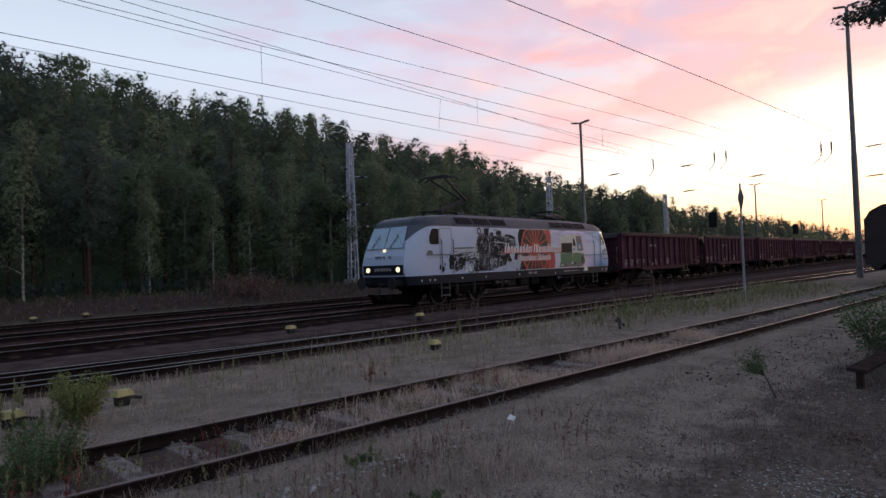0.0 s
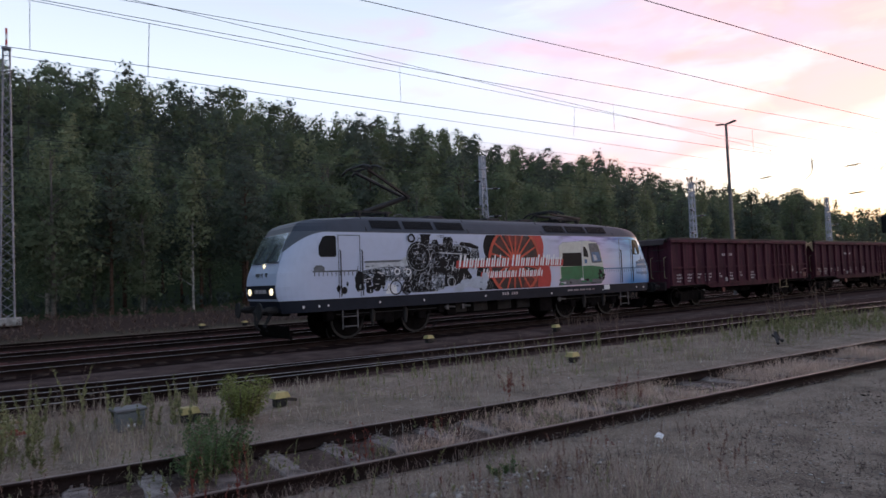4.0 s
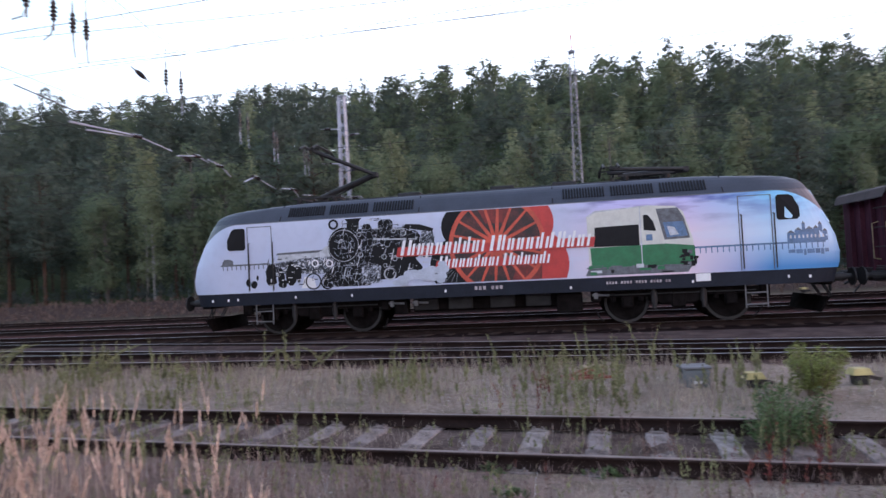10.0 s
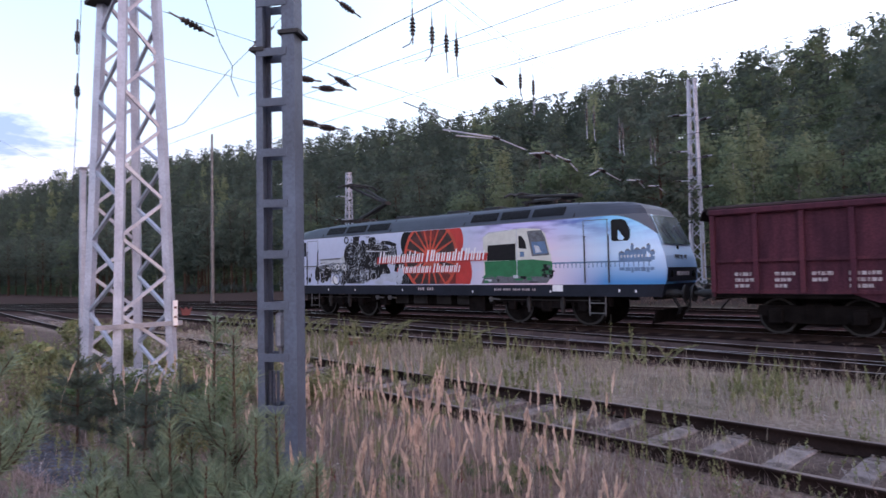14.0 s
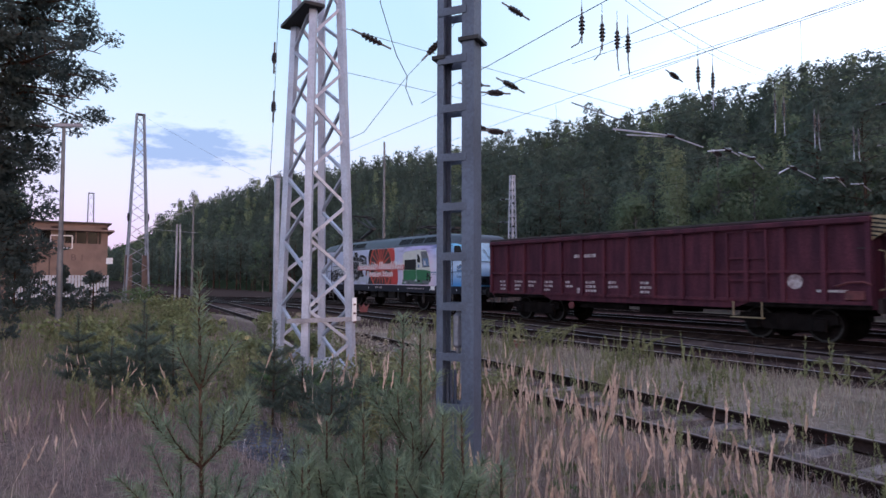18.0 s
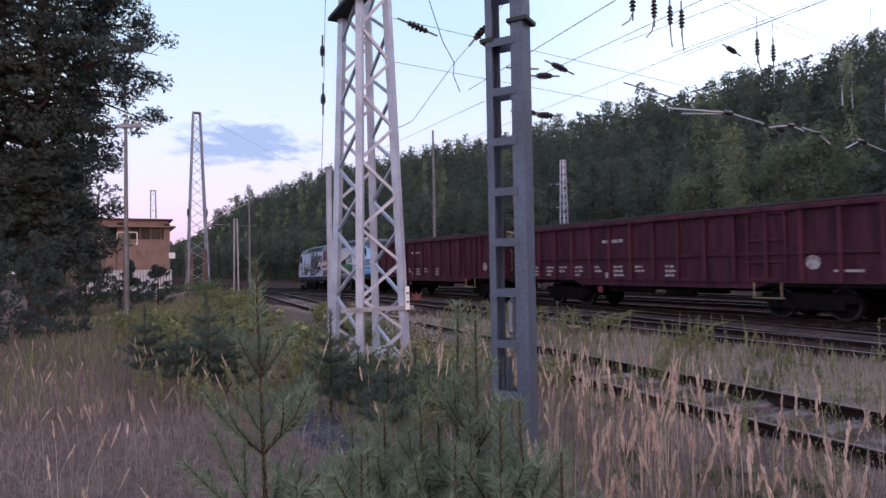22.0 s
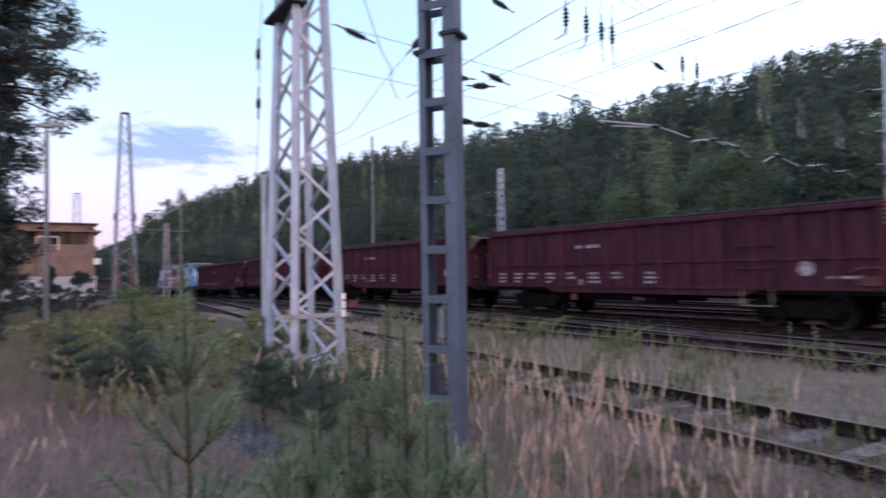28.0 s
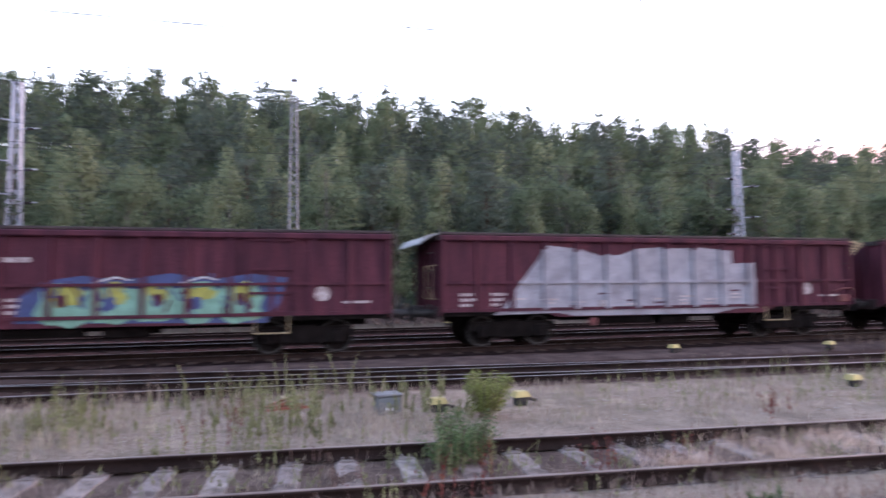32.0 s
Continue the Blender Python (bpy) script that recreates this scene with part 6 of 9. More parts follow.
# ---------------------------------------------------------------- masts, lamps, signs
def lattice(bm, base, top, z0, z1, n, leg=0.07, brace=0.035):
    """A four-legged lattice mast; base and top: half-widths along x and y."""
    def corner(sx, sy, f):
        return Vector((sx * (base[0] + (top[0] - base[0]) * f), sy * (base[1] + (top[1] - base[1]) * f), z0 + (z1 - z0) * f))
    for sx in (-1, 1):
        for sy in (-1, 1):
            beam(bm, corner(sx, sy, 0), corner(sx, sy, 1), leg)
    for k in range(n):
        f0, f1 = k / n, (k + 1) / n
        for a, b_ in (((-1, -1), (1, -1)), ((1, -1), (1, 1)), ((1, 1), (-1, 1)), ((-1, 1), (-1, -1))):
            if k % 2:
                a, b_ = b_, a
            beam(bm, corner(*a, f0), corner(*b_, f1), brace)


def lattice_mast(x, y, ztop, base, top, n, label, material="galv", rz=0, leg=0.07, foot=True):
    z = float(ground_z(x, y)) - 0.05
    th = thing("lattice_mast", label, "catenary mast", (x, y, z), rz, group="lattice masts of the yard")
    bm = bmesh.new()
    lattice(bm, base, top, 0.2, ztop - z, n, leg, leg * 0.42)
    part("lattice", bm, material, th)
    bm = bmesh.new()
    box(bm, 0, 0, 0, base[0] * 2 + 0.5, base[1] * 2 + 0.5, 0.35, bevel=0.04)
    part("foundation", bm, "stone", th, "concrete foundation")
    bm = bmesh.new()
    box(bm, 0, 0, ztop - z, top[0] * 2 + 0.12, top[1] * 2 + 0.12, 0.06)
    part("cap", bm, material, th)
    return th


def bracket_arms(th, zs, side, reach):
    """Cross-wire insulators held out on both sides of a mast, each a pale bar broken by a dark body."""
    for k, z in enumerate(zs):
        for s in (-1, 1):
            h = z - (0.45 if s > 0 else 0.0)
            bm = bmesh.new()
            rod(bm, (s * 0.15, -0.3, h), (s * reach, -0.5, h + 0.05), 0.03, n=6)
            br = part("bracket", bm, "galv_light", th)
            bm = bmesh.new()
            rod(bm, (s * reach * 0.5, -0.39, h + 0.02), (s * reach * 0.8, -0.46, h + 0.035), 0.075, n=8)
            part("insulator_body", bm, "insul", br)


MASTS = {}
for key, x, y, zt, b0, t0, n in (("A", 27.6, 36.5, 10.7, 0.36, 0.19, 16), ("C", -13.9, 34.2, 12.1, 0.38, 0.2, 18), ("D", -43.9, 34.2, 10.7, 0.45, 0.2, 16), ("Z", 49.2, 34.6, 9.65, 0.36, 0.2, 14), ("Y", 76, 36, 9.6, 0.36, 0.2, 12)):
    MASTS[key] = lattice_mast(x, y, zt, (b0 * 0.9, b0 * 0.5), (t0 * 0.85, t0 * 0.6), n, "pale grey lattice mast before the wood", "galv_light", leg=0.10)
    bracket_arms(MASTS[key], (zt - 2.6, zt - 4.6, zt - 6.2), 0, 1.15)
MASTS["B"] = lattice_mast(-0.75, 32.9, 12.6, (0.26, 0.26), (0.12, 0.12), 30, "slim tall lattice mast with a red and white tip", leg=0.05)
for k in range(4):
    bm = bmesh.new()
    z = 12.6 - float(ground_z(-0.75, 32.9)) + k * 0.25
    rod(bm, (0, 0, z), (0, 0, z + 0.25), 0.045, n=8)
    part("tip_band", bm, "red" if k % 2 else "white", MASTS["B"])
MASTS["G"] = lattice_mast(-11.2, 3.98, 12.5, (0.70, 0.42), (0.25, 0.10), 21, "heavy pale grey lattice mast that anchors the span wires", "galv_light", leg=0.12)
bm = bmesh.new()
box(bm, 0, -0.30, 6.52, 1.3, 0.36, 0.06)
part("collar", bm, "dark_steel", MASTS["G"], "dark clamp collar")
bm = bmesh.new()
box(bm, 0.72, -0.1, 1.15, 0.07, 1.3, 0.07)
part("sign_bar", bm, "galv", MASTS["G"])
bm = bmesh.new()
box(bm, 0.78, 0.42, 1.15, 0.02, 0.075, 0.40)
part("sign_board", bm, "white", MASTS["G"], "narrow white board with red marks")
for k in range(3):
    bm = bmesh.new()
    box(bm, 0.795, 0.42, 1.12 + k * 0.15, 0.012, 0.04, 0.03)
    part("board_mark", bm, "dull_red", MASTS["G"])
bm = bmesh.new()
slab(bm, [(0.80, 0.52, 1.30), (0.80, 0.64, 1.30), (0.80, 0.69, 1.45), (0.80, 0.62, 1.39), (0.80, 0.58, 1.45), (0.80, 0.54, 1.39), (0.80, 0.48, 1.45)], (0.02, 0, 0))
part("notch_board", bm, "dull_red", MASTS["G"], "small red notched board")
MASTS["E"] = lattice_mast(-50, 5.35, 13.4, (0.75, 0.75), (0.24, 0.24), 17, "tall pale lattice mast beside the signal box", leg=0.09)
bm = bmesh.new()
for s in (-1, 1):
    box(bm, 0.0, s * 0.55, 0, 0.55, 0.45, 3.4)
part("counterweight", bm, "house_trim", MASTS["E"], "stacked brown tension weights")
for y in (-0.62, 0.62):
    bm = bmesh.new()
    rod(bm, (0.1, y - 0.06, 6.1), (0.1, y + 0.06, 6.1), 0.30, n=16)
    rod(bm, (0.1, y - 0.1, 6.1), (0.1, y + 0.1, 6.1), 0.08, n=8)
    part("pulley", bm, "dark_steel", MASTS["E"])
lattice_mast(-80, 3.9, 11.0, (0.4, 0.4), (0.25, 0.25), 12, "distant lattice mast behind the signal box")

sp_ = thing("stay_post", "slim pale post beside the heavy mast", "post", (-13.2, 3.9, float(ground_z(-13.2, 3.9))))
bm = bmesh.new()
box(bm, 0, 0, -0.1, 0.10, 0.10, 4.0, bevel=0.015)
part("shaft", bm, "galv_light", sp_)
bm = bmesh.new()
box(bm, 0, 0, 3.9, 0.13, 0.13, 0.05)
part("cap", bm, "galv", sp_)

# blue-grey two-legged mast close by
bl = thing("ladder_mast", "blue-grey steel mast of two channels with welded rungs", "mast", (-3.94, 2.25, 0.296), 33)
bl.scale = (0.84, 0.84, 0.84)
for s, w in ((-1, 0.075), (1, 0.15)):
    bm = bmesh.new()
    x = s * 0.135 if s < 0 else 0.115
    # channel section: web and two flanges, as one profile drawn upwards
    e = x - s * 0.045
    w0, w1 = x + s * (0.01 if s < 0 else 0.0575), x - s * 0.01
    slab(bm, [(w0, -0.08, -0.5), (e, -0.08, -0.5), (e, -0.066, -0.5), (w1, -0.066, -0.5), (w1, 0.066, -0.5), (e, 0.066, -0.5), (e, 0.08, -0.5), (w0, 0.08, -0.5)], (0, 0, 9.6))
    bmesh.ops.recalc_face_normals(bm, faces=bm.faces)
    part("leg", bm, "bluegrey", bl, "blue-grey channel leg")
me = None
for k in range(23):
    if me is None:
        bm = bmesh.new()
        for f in (-1, 1):
            box(bm, -0.01, f * 0.082, 0, 0.24, 0.012, 0.062)
        me = bpy.data.meshes.new("rung")
        bm.to_mesh(me)
        bm.free()
        me.materials.append(M["bluegrey"])
    r = part_mesh("rung", me, None, bl)
    r.location = (0, 0, 0.028 + k * 0.392)
bm = bmesh.new()
box(bm, 0.13, 0, 3.72, 0.17, 0.20, 0.03)
part("clamp", bm, "dark_steel", bl)
bm = bmesh.new()
box(bm, -0.13, 0, 3.60, 0.11, 0.20, 0.03)
part("clamp", bm, "dark_steel", bl)
bm = bmesh.new()
box(bm, 0.0, 0.02, 1.30, 0.07, 0.09, 0.27, bevel=0.02)
rod(bm, (0.0, 0.02, 1.2), (0.0, 0.02, 1.62), 0.016, n=6)
rod(bm, (0.03, 0.02, 1.24), (0.03, 0.02, 1.02), 0.012, n=6)
part("junction_box", bm, "galv", bl, "small pale metal junction box")
for x in (-0.10, -0.065, -0.03):
    bm = bmesh.new()
    rod(bm, (x, 0.03, -0.05), (x, 0.03, 1.12), 0.013, n=6)
    part("conduit", bm, "bluegrey", bl)


def lamp_post(x, y, top, r, label, head=True, z=None):
    z = float(ground_z(x, y)) if z is None else z
    th = thing("lamp_post", label, "lamp post", (x, y, z), 0, group="lamp posts of the yard")
    bm = bmesh.new()
    rod(bm, (0, 0, -0.1), (0, 0, top * 0.45), r * 1.25, r * 1.15, n=10)
    rod(bm, (0, 0, top * 0.45), (0, 0, top - z), r, r * 0.7, n=10)
    part("pole", bm, "pole_grey", th)
    if head:
        bm = bmesh.new()
        for s in (-1, 1):
            slab(bm, [(-0.1, s * 0.05, top - z), (0.1, s * 0.05, top - z), (0.12, s * 0.75, top - z + 0.10), (-0.12, s * 0.75, top - z + 0.10)], (0, 0, 0.10))
        part("lamp_head", bm, "pole_grey", th)
    return th


lamp_post(42, 26.4, 12.25, 0.13, "tall grey yard lamp between the tracks")
lamp_post(-44.8, 22.2, 12.5, 0.11, "tall grey yard pole between the tracks", head=False)
lamp_post(49, 10.05, 18.0, 0.16, "thick dark floodlight pole beside the siding")
lamp_post(-60, 10.9, 9.1, 0.10, "thin grey pole far down the line", head=False)
lp = lamp_post(-25, 0.3, 6.85, 0.075, "plain grey street lamp among young pines", head=False)
bm = bmesh.new()
slab(bm, [(-0.09, -0.28, 6.83), (0.09, -0.28, 6.83), (0.09, 0.55, 6.93), (-0.09, 0.55, 6.93)], (0, 0, 0.10))
part("lamp_head", bm, "galv", lp, "flat grey lamp head")
for k, (x, y, h) in enumerate(((90, 30, 11), (130, 32, 11), (175, 36, 11), (225, 40, 11), (100, 14, 9), (150, 15.5, 10), (200, 18, 10), (260, 22, 11), (310, 30, 11))):
    lamp_post(x, y, h, 0.12, "distant yard lamp along the tracks")
# twin post with struts
tp = thing("strut_post", "grey twin-legged catenary post", "catenary mast", (-60, 9.7, float(ground_z(-60, 9.7))))
for s in (-1, 1):
    bm = bmesh.new()
    beam(bm, (0, s * 0.2, -0.1), (0, s * 0.12, 6.9), 0.13)
    part("leg", bm, "galv", tp)
bm = bmesh.new()
beam(bm, (0.2, -2.6, 6.4), (0.2, 1.0, 8.3), 0.07)
beam(bm, (0.2, -2.2, 6.35), (0.2, 1.6, 6.2), 0.035)
part("arm", bm, "galv", tp)

# diamond signal on a thin post
dm = thing("diamond_signal", "diamond-shaped board on a thin pale post", "signal", (25.5, 9.05, 0), 40)
bm = bmesh.new()
rod(bm, (0, 0, -0.05), (0, 0, 3.7), 0.05, 0.04, n=8)
part("post", bm, "galv", dm)
bm = bmesh.new()
slab(bm, [(-0.26, -0.04, 4.02), (0, -0.04, 3.55), (0.26, -0.04, 4.02), (0, -0.04, 4.42)], (0, 0.05, 0))
rod(bm, (0, 0, 4.38), (0, 0, 4.58), 0.035, n=8)
part("board", bm, "pole_grey", dm, "dark weathered diamond board")
# dark colour-light signals far up the line
for x, y in ((105, 29.5), (62, 24.6)):
    sg = thing("light_signal", "dark colour-light signal on a post", "signal", (x, y, 0), 0, group="light signals up the line")
    bm = bmesh.new()
    rod(bm, (0, 0, 0), (0, 0, 4.6), 0.08, n=8)
    part("post", bm, "pole_grey", sg)
    bm = bmesh.new()
    box(bm, 0, 0, 4.5, 0.35, 0.8, 1.5, bevel=0.05)
    part("screen", bm, "black", sg, "black signal screen")

# parked covered van on the siding
van = thing("covered_van", "dark covered goods van parked on the siding", "goods wagon", (43.2, float(siding_y(43.2)), 0.1), -0.7)
bm = bmesh.new()
pr = [(-1.42, 1.0), (1.42, 1.0), (1.42, 3.2), (1.2, 3.62), (0.7, 3.9), (0, 4.0), (-0.7, 3.9), (-1.2, 3.62), (-1.42, 3.2)]
slab(bm, [(-6.4, y, z) for y, z in pr], (12.8, 0, 0))
bmesh.ops.recalc_face_normals(bm, faces=bm.faces)
part("body", bm, "wagon_dark", van)
for y in (-1.44, 1.44):
    for k in range(13):
        bm = bmesh.new()
        box(bm, -6.2 + k * 1.03, y, 1.0, 0.09, 0.06, 2.3)
        part("rib", bm, "bogie", van)
bm = bmesh.new()
box(bm, 0, 0, 0.75, 12.8, 2.2, 0.3)
part("underframe", bm, "bogie", van)
for s in (-1, 1):
    buffers(van, s * 6.4, s)
for x in (-4.2, 4.2):
    ws = part_mesh("wheelset", WHEEL_W, None, van)
    ws.matrix_basis = pose(x, 0, 0.46)

# low yellow-topped lever boxes beside the points
def lever_box(x, y, z=0.0, s=0.68):
    th = thing("lever_box", "dark point lever weight with a yellow painted top", "point lever", (x, y, z), 10, group="yellow point levers")
    bm = bmesh.new()
    box(bm, 0, 0, 0, 0.30 * s, 0.22 * s, 0.20 * s, bevel=0.02)
    beam(bm, (0.1, 0, 0.1), (0.45 * s, 0.05, 0.05), 0.05)
    part("weight", bm, "dark_steel", th)
    bm = bmesh.new()
    r = bmesh.ops.create_cube(bm, size=1, matrix=Matrix.Translation((0, 0, 0.265 * s)) @ Matrix.Diagonal((0.40 * s, 0.30 * s, 0.13 * s, 1)))
    for v in r["verts"]:
        if v.co.z > 0.27 * s:
            v.co.x *= 0.72
            v.co.y *= 0.72
    part("cap", bm, "yellow", th, "yellow sheet cap")


for x, y, z in ((3.23, 9.85, 0), (1.85, 9.7, -0.02), (9.69, 10.0, 0), (9.75, 15.9, 0.06), (8.6, 30.6, 0.1), (6.6, 30.4, 0.1), (-26.0, 5.8, 0), (-18.0, 4.6, 0.02), (14.5, 15.6, 0.05), (-4.0, 31.0, 0.1), (-10, 30.6, 0.1)):
    lever_box(x, y, z)
rb = thing("relay_box", "small grey-blue cable cabinet in the weeds", "cabinet", (1.08, 9.75, 0), 8)
bm = bmesh.new()
box(bm, 0, 0, 0, 0.36, 0.30, 0.26, bevel=0.015)
part("case", bm, "box_grey", rb)
bm = bmesh.new()
box(bm, 0, 0, 0.262, 0.41, 0.35, 0.04, bevel=0.012)
part("lid", bm, "pole_grey", rb)
bm = bmesh.new()
box(bm, 0.0, -0.156, 0.06, 0.10, 0.008, 0.045)
part("label_plate", bm, "white", rb)
for x, y, rz in ((-0.45, 10.35, 15), (-13.75, 10.6, -10)):
    ch = thing("wheel_chock", "orange-red steel wheel chock frame lying in weeds", "wheel chock", (x, y, 0), rz, group="orange chocks")
    bm = bmesh.new()
    for s in (-0.12, 0.12):
        beam(bm, (-0.36, s, 0.05), (0.36, s, 0.05), 0.04)
        beam(bm, (-0.24, s, 0.05), (0.10, s, 0.18), 0.035)
    beam(bm, (-0.36, -0.14, 0.05), (-0.36, 0.14, 0.05), 0.04)
    part("frame", bm, "red_orange", ch)
    bm = bmesh.new()
    box(bm, 0.12, 0, 0.18, 0.34, 0.24, 0.035, bevel=0.008)
    part("plate", bm, "hood", ch, "dull yellow plate")
# rail lying across a low wooden end stop on the cinder side
bs = thing("rail_offcut", "rusty rail lying on a low timber in the weeds", "rail offcut", (12.2, 1.6, 0), 22)
bm = bmesh.new()
beam(bm, (-2.2, 0, 0.26), (3.0, 0, 0.34), 0.10, 0.14)
part("rail", bm, "steel_rail", bs)
for x in (-1.9, 2.2):
    bm = bmesh.new()
    box(bm, x, 0, -0.03, 0.25, 0.9, 0.24, bevel=0.02)
    part("timber", bm, "sleeper", bs)

# ---------------------------------------------------------------- signal box
hs_ = thing("signal_box", "two-storey beige signal box with a flat roof", "signal box", (-63.5, 0.6, 0))
bm = bmesh.new()
box(bm, 0, 0, 0, 7.0, 7.2, 4.3)
part("lower_wall", bm, "house", hs_)
bm = bmesh.new()
box(bm, 0, 0, 4.3, 7.0, 7.2, 0.25)
for sx in (-1, 1):
    for sy in (-1, 1):
        box(bm, sx * 3.25, sy * 3.35, 4.5, 0.5, 0.5, 1.4)
box(bm, 3.35, -2.3, 4.5, 0.3, 2.0, 1.1)
box(bm, 3.35, -0.2, 4.5, 0.3, 0.5, 1.4)
part("upper_wall", bm, "house", hs_)
bm = bmesh.new()
box(bm, 0, 0, 4.55, 6.3, 6.5, 1.0)
part("glazing", bm, "glass", hs_, "dark ribbon windows of the upper floor")
for y in (-1.2, 0.5, 1.3, 2.1, 2.9):
    bm = bmesh.new()
    box(bm, 3.3, y, 4.55, 0.16, 0.12, 1.1)
    part("window_post", bm, "house_trim", hs_)
bm = bmesh.new()
box(bm, 0.1, 0.05, 5.55, 7.9, 8.0, 0.14)
box(bm, 0.0, 0.0, 5.69, 7.0, 7.1, 0.5)
part("eave", bm, "house", hs_)
bm = bmesh.new()
box(bm, 0, 0, 6.19, 7.6, 7.7, 0.1)
part("roof", bm, "roof_felt", hs_)
bm = bmesh.new()
box(bm, 3.55, -1.95, 3.2, 0.35, 0.95, 0.62, bevel=0.03)
aircon = part("air_conditioner", bm, "white", hs_, "white outdoor air conditioner")
bm = bmesh.new()
rod(bm, (3.73, -1.85, 3.5), (3.745, -1.85, 3.5), 0.24, n=18)
part("fan", bm, "pole_grey", aircon)
for y, z, w, h in ((0.3, 4.1, 1.5, 1.0), (-1.9, 4.35, 0.6, 0.55)):
    bm = bmesh.new()
    box(bm, 3.52, y, z, 0.1, w, 0.09)
    box(bm, 3.52, y, z + h, 0.1, w, 0.09)
    for s in (-1, 1):
        box(bm, 3.52, y + s * w / 2, z, 0.1, 0.09, h)
    part("window_frame", bm, "white", hs_)
bm = bmesh.new()
for y in (-1.4, -0.5):
    rod(bm, (3.56, y, 0.5), (3.56, y, 4.4), 0.05, n=8)
part("drainpipe", bm, "house_trim", hs_)
fc = bpy.data.curves.new("sign_text", "FONT")
fc.body, fc.size, fc.extrude = "B 1", 0.75, 0.006
fc.materials.append(M["house_trim"])
sign = new("sign_text", fc)
sign.parent = hs_
sign.matrix_basis = Matrix(((0, 0, 1, 3.512), (1, 0, 0, 0.95), (0, 1, 0, 3.15), (0, 0, 0, 1)))
tagged(sign, "brown painted wall letters")
bm = bmesh.new()
box(bm, 3.7, 3.75, 2.9, 0.05, 0.5, 0.5)
part("flag_board", bm, "white", hs_, "small white board on the corner")
fn = thing("fence", "low white slatted fence before the signal box", "fence", (-59.6, 0.6, 0))
me = None
for k in range(30):
    if me is None:
        bm = bmesh.new()
        box(bm, 0, 0, 0.0, 0.03, 0.17, 1.95)
        me = bpy.data.meshes.new("slat")
        bm.to_mesh(me)
        bm.free()
        me.materials.append(M["pale_print"])
    sl = part_mesh("slat", me, None, fn)
    sl.location = (0, -2.9 + k * 0.225, 0)
bm = bmesh.new()
for z in (0.4, 1.6):
    box(bm, -0.04, 0.35, z, 0.04, 6.7, 0.08)
part("fence_rail", bm, "pale_print", fn)

# ---------------------------------------------------------------- overhead line
def wire(name, pts, r, material, label, category, n=5):
    """A thin tube through points."""
    bm = bmesh.new()
    tube(bm, pts, r * (0.75 if material == "wire" else 1.0), n)
    ob = part(name, bm, material)
    return tagged(ob, label, category, group="overhead wires")


SPANS = [-330, -250, -190, -130, -70, -12.2, 50, 110, 170, 230, 300, 380]


def sag(x, z_hi, z_lo):
    for a, b_ in zip(SPANS, SPANS[1:]):
        if a <= x <= b_:
            f = (x - a) / (b_ - a) * 2 - 1
            return z_lo + (z_hi - z_lo) * f * f
    return z_hi


XW = sorted(set([round(v, 2) for v in np.arange(-330, 380, 7.5)] + SPANS[1:-1]))
for nm, dy, zc, zm in (("second", 0.2, 6.2, 7.3), ("main", -0.1, 5.78, 7.45), ("fourth", 0.1, 5.8, 7.4), ("fifth", 0.0, 5.8, 7.4)):
    line = LINES[nm]
    wire("contact_wire", [(x, float(line(x)) + dy, zc) for x in XW], 0.009, "wire", "taut contact wire above the track", "overhead wire")
    wire("catenary_wire", [(x, float(line(x)) + dy, sag(x, zm, zm - 0.25)) for x in XW], 0.009, "wire", "sagging catenary wire above the track", "overhead wire")
    bm = bmesh.new()
    for x in np.arange(-120, 200, 7.5):
        y = float(line(x)) + dy
        rod(bm, (x, y, zc), (x, y, sag(x, zm, zm - 0.25)), 0.005, n=4, caps=False)
    tagged(part("dropper_wires", bm, "wire"), "thin dropper wires between contact and catenary wire", "overhead wire", kind="stuff")
wire("anchor_wire", [(x, float(siding_y(x)) + 0.1 + max(0, -x) * 0.02, 6.2) for x in np.arange(-14, 120, 6.0)], 0.010, "wire", "single wire above the siding", "overhead wire")
wire("feeder_wire", [(x, 10.6 - 0.005 * x, 7.2) for x in np.arange(-40, 160, 8.0)], 0.010, "wire", "feeder wire above the weedy strip", "overhead wire")
wire("feeder_wire", [(x, 12.68 - 0.037 * x, 7.2) for x in np.arange(-12, 90, 8.0)], 0.008, "wire", "feeder wire that slants across the second track", "overhead wire")
# wires of the turnout, which draw away from those of the second track
for y_, slope, z_ in ((13.67, 0.050, 6.2), (13.4, 0.060, 7.2), (12.4, 0.118, 7.22)):
    wire("catenary_wire", [(x, y_ + slope * x, z_) for x in np.arange(-12, 70, 7.5)], 0.008, "wire", "wire above the turnout", "overhead wire")
bm = bmesh.new()
for x in (2.0, 14.5, 27.0, 39.5):
    rod(bm, (x, 13.67 + 0.05 * x, 6.2), (x, 13.4 + 0.06 * x, 7.2), 0.006, n=4, caps=False)
tagged(part("dropper_wires", bm, "wire"), "thin dropper wires above the turnout", "overhead wire", kind="stuff")
wire("anchor_wire", [(-50, 5.45, 13.4), (-53, 8.0, 13.0), (-56, 10.65, 12.6), (-59, 13.8, 12.0), (-62, 17.1, 11.5), (-66, 21.3, 10.9)], 0.009, "wire", "anchor wire that falls from the tall mast", "overhead wire")
# span wires from the heavy mast across all tracks
G0, G1 = Vector((-10.9, 4.2, 0)), Vector((-13.75, 34.0, 0))


def on_span(y, z):
    f = (y - G0.y) / (G1.y - G0.y)
    return Vector((G0.x + (G1.x - G0.x) * f, y, z))


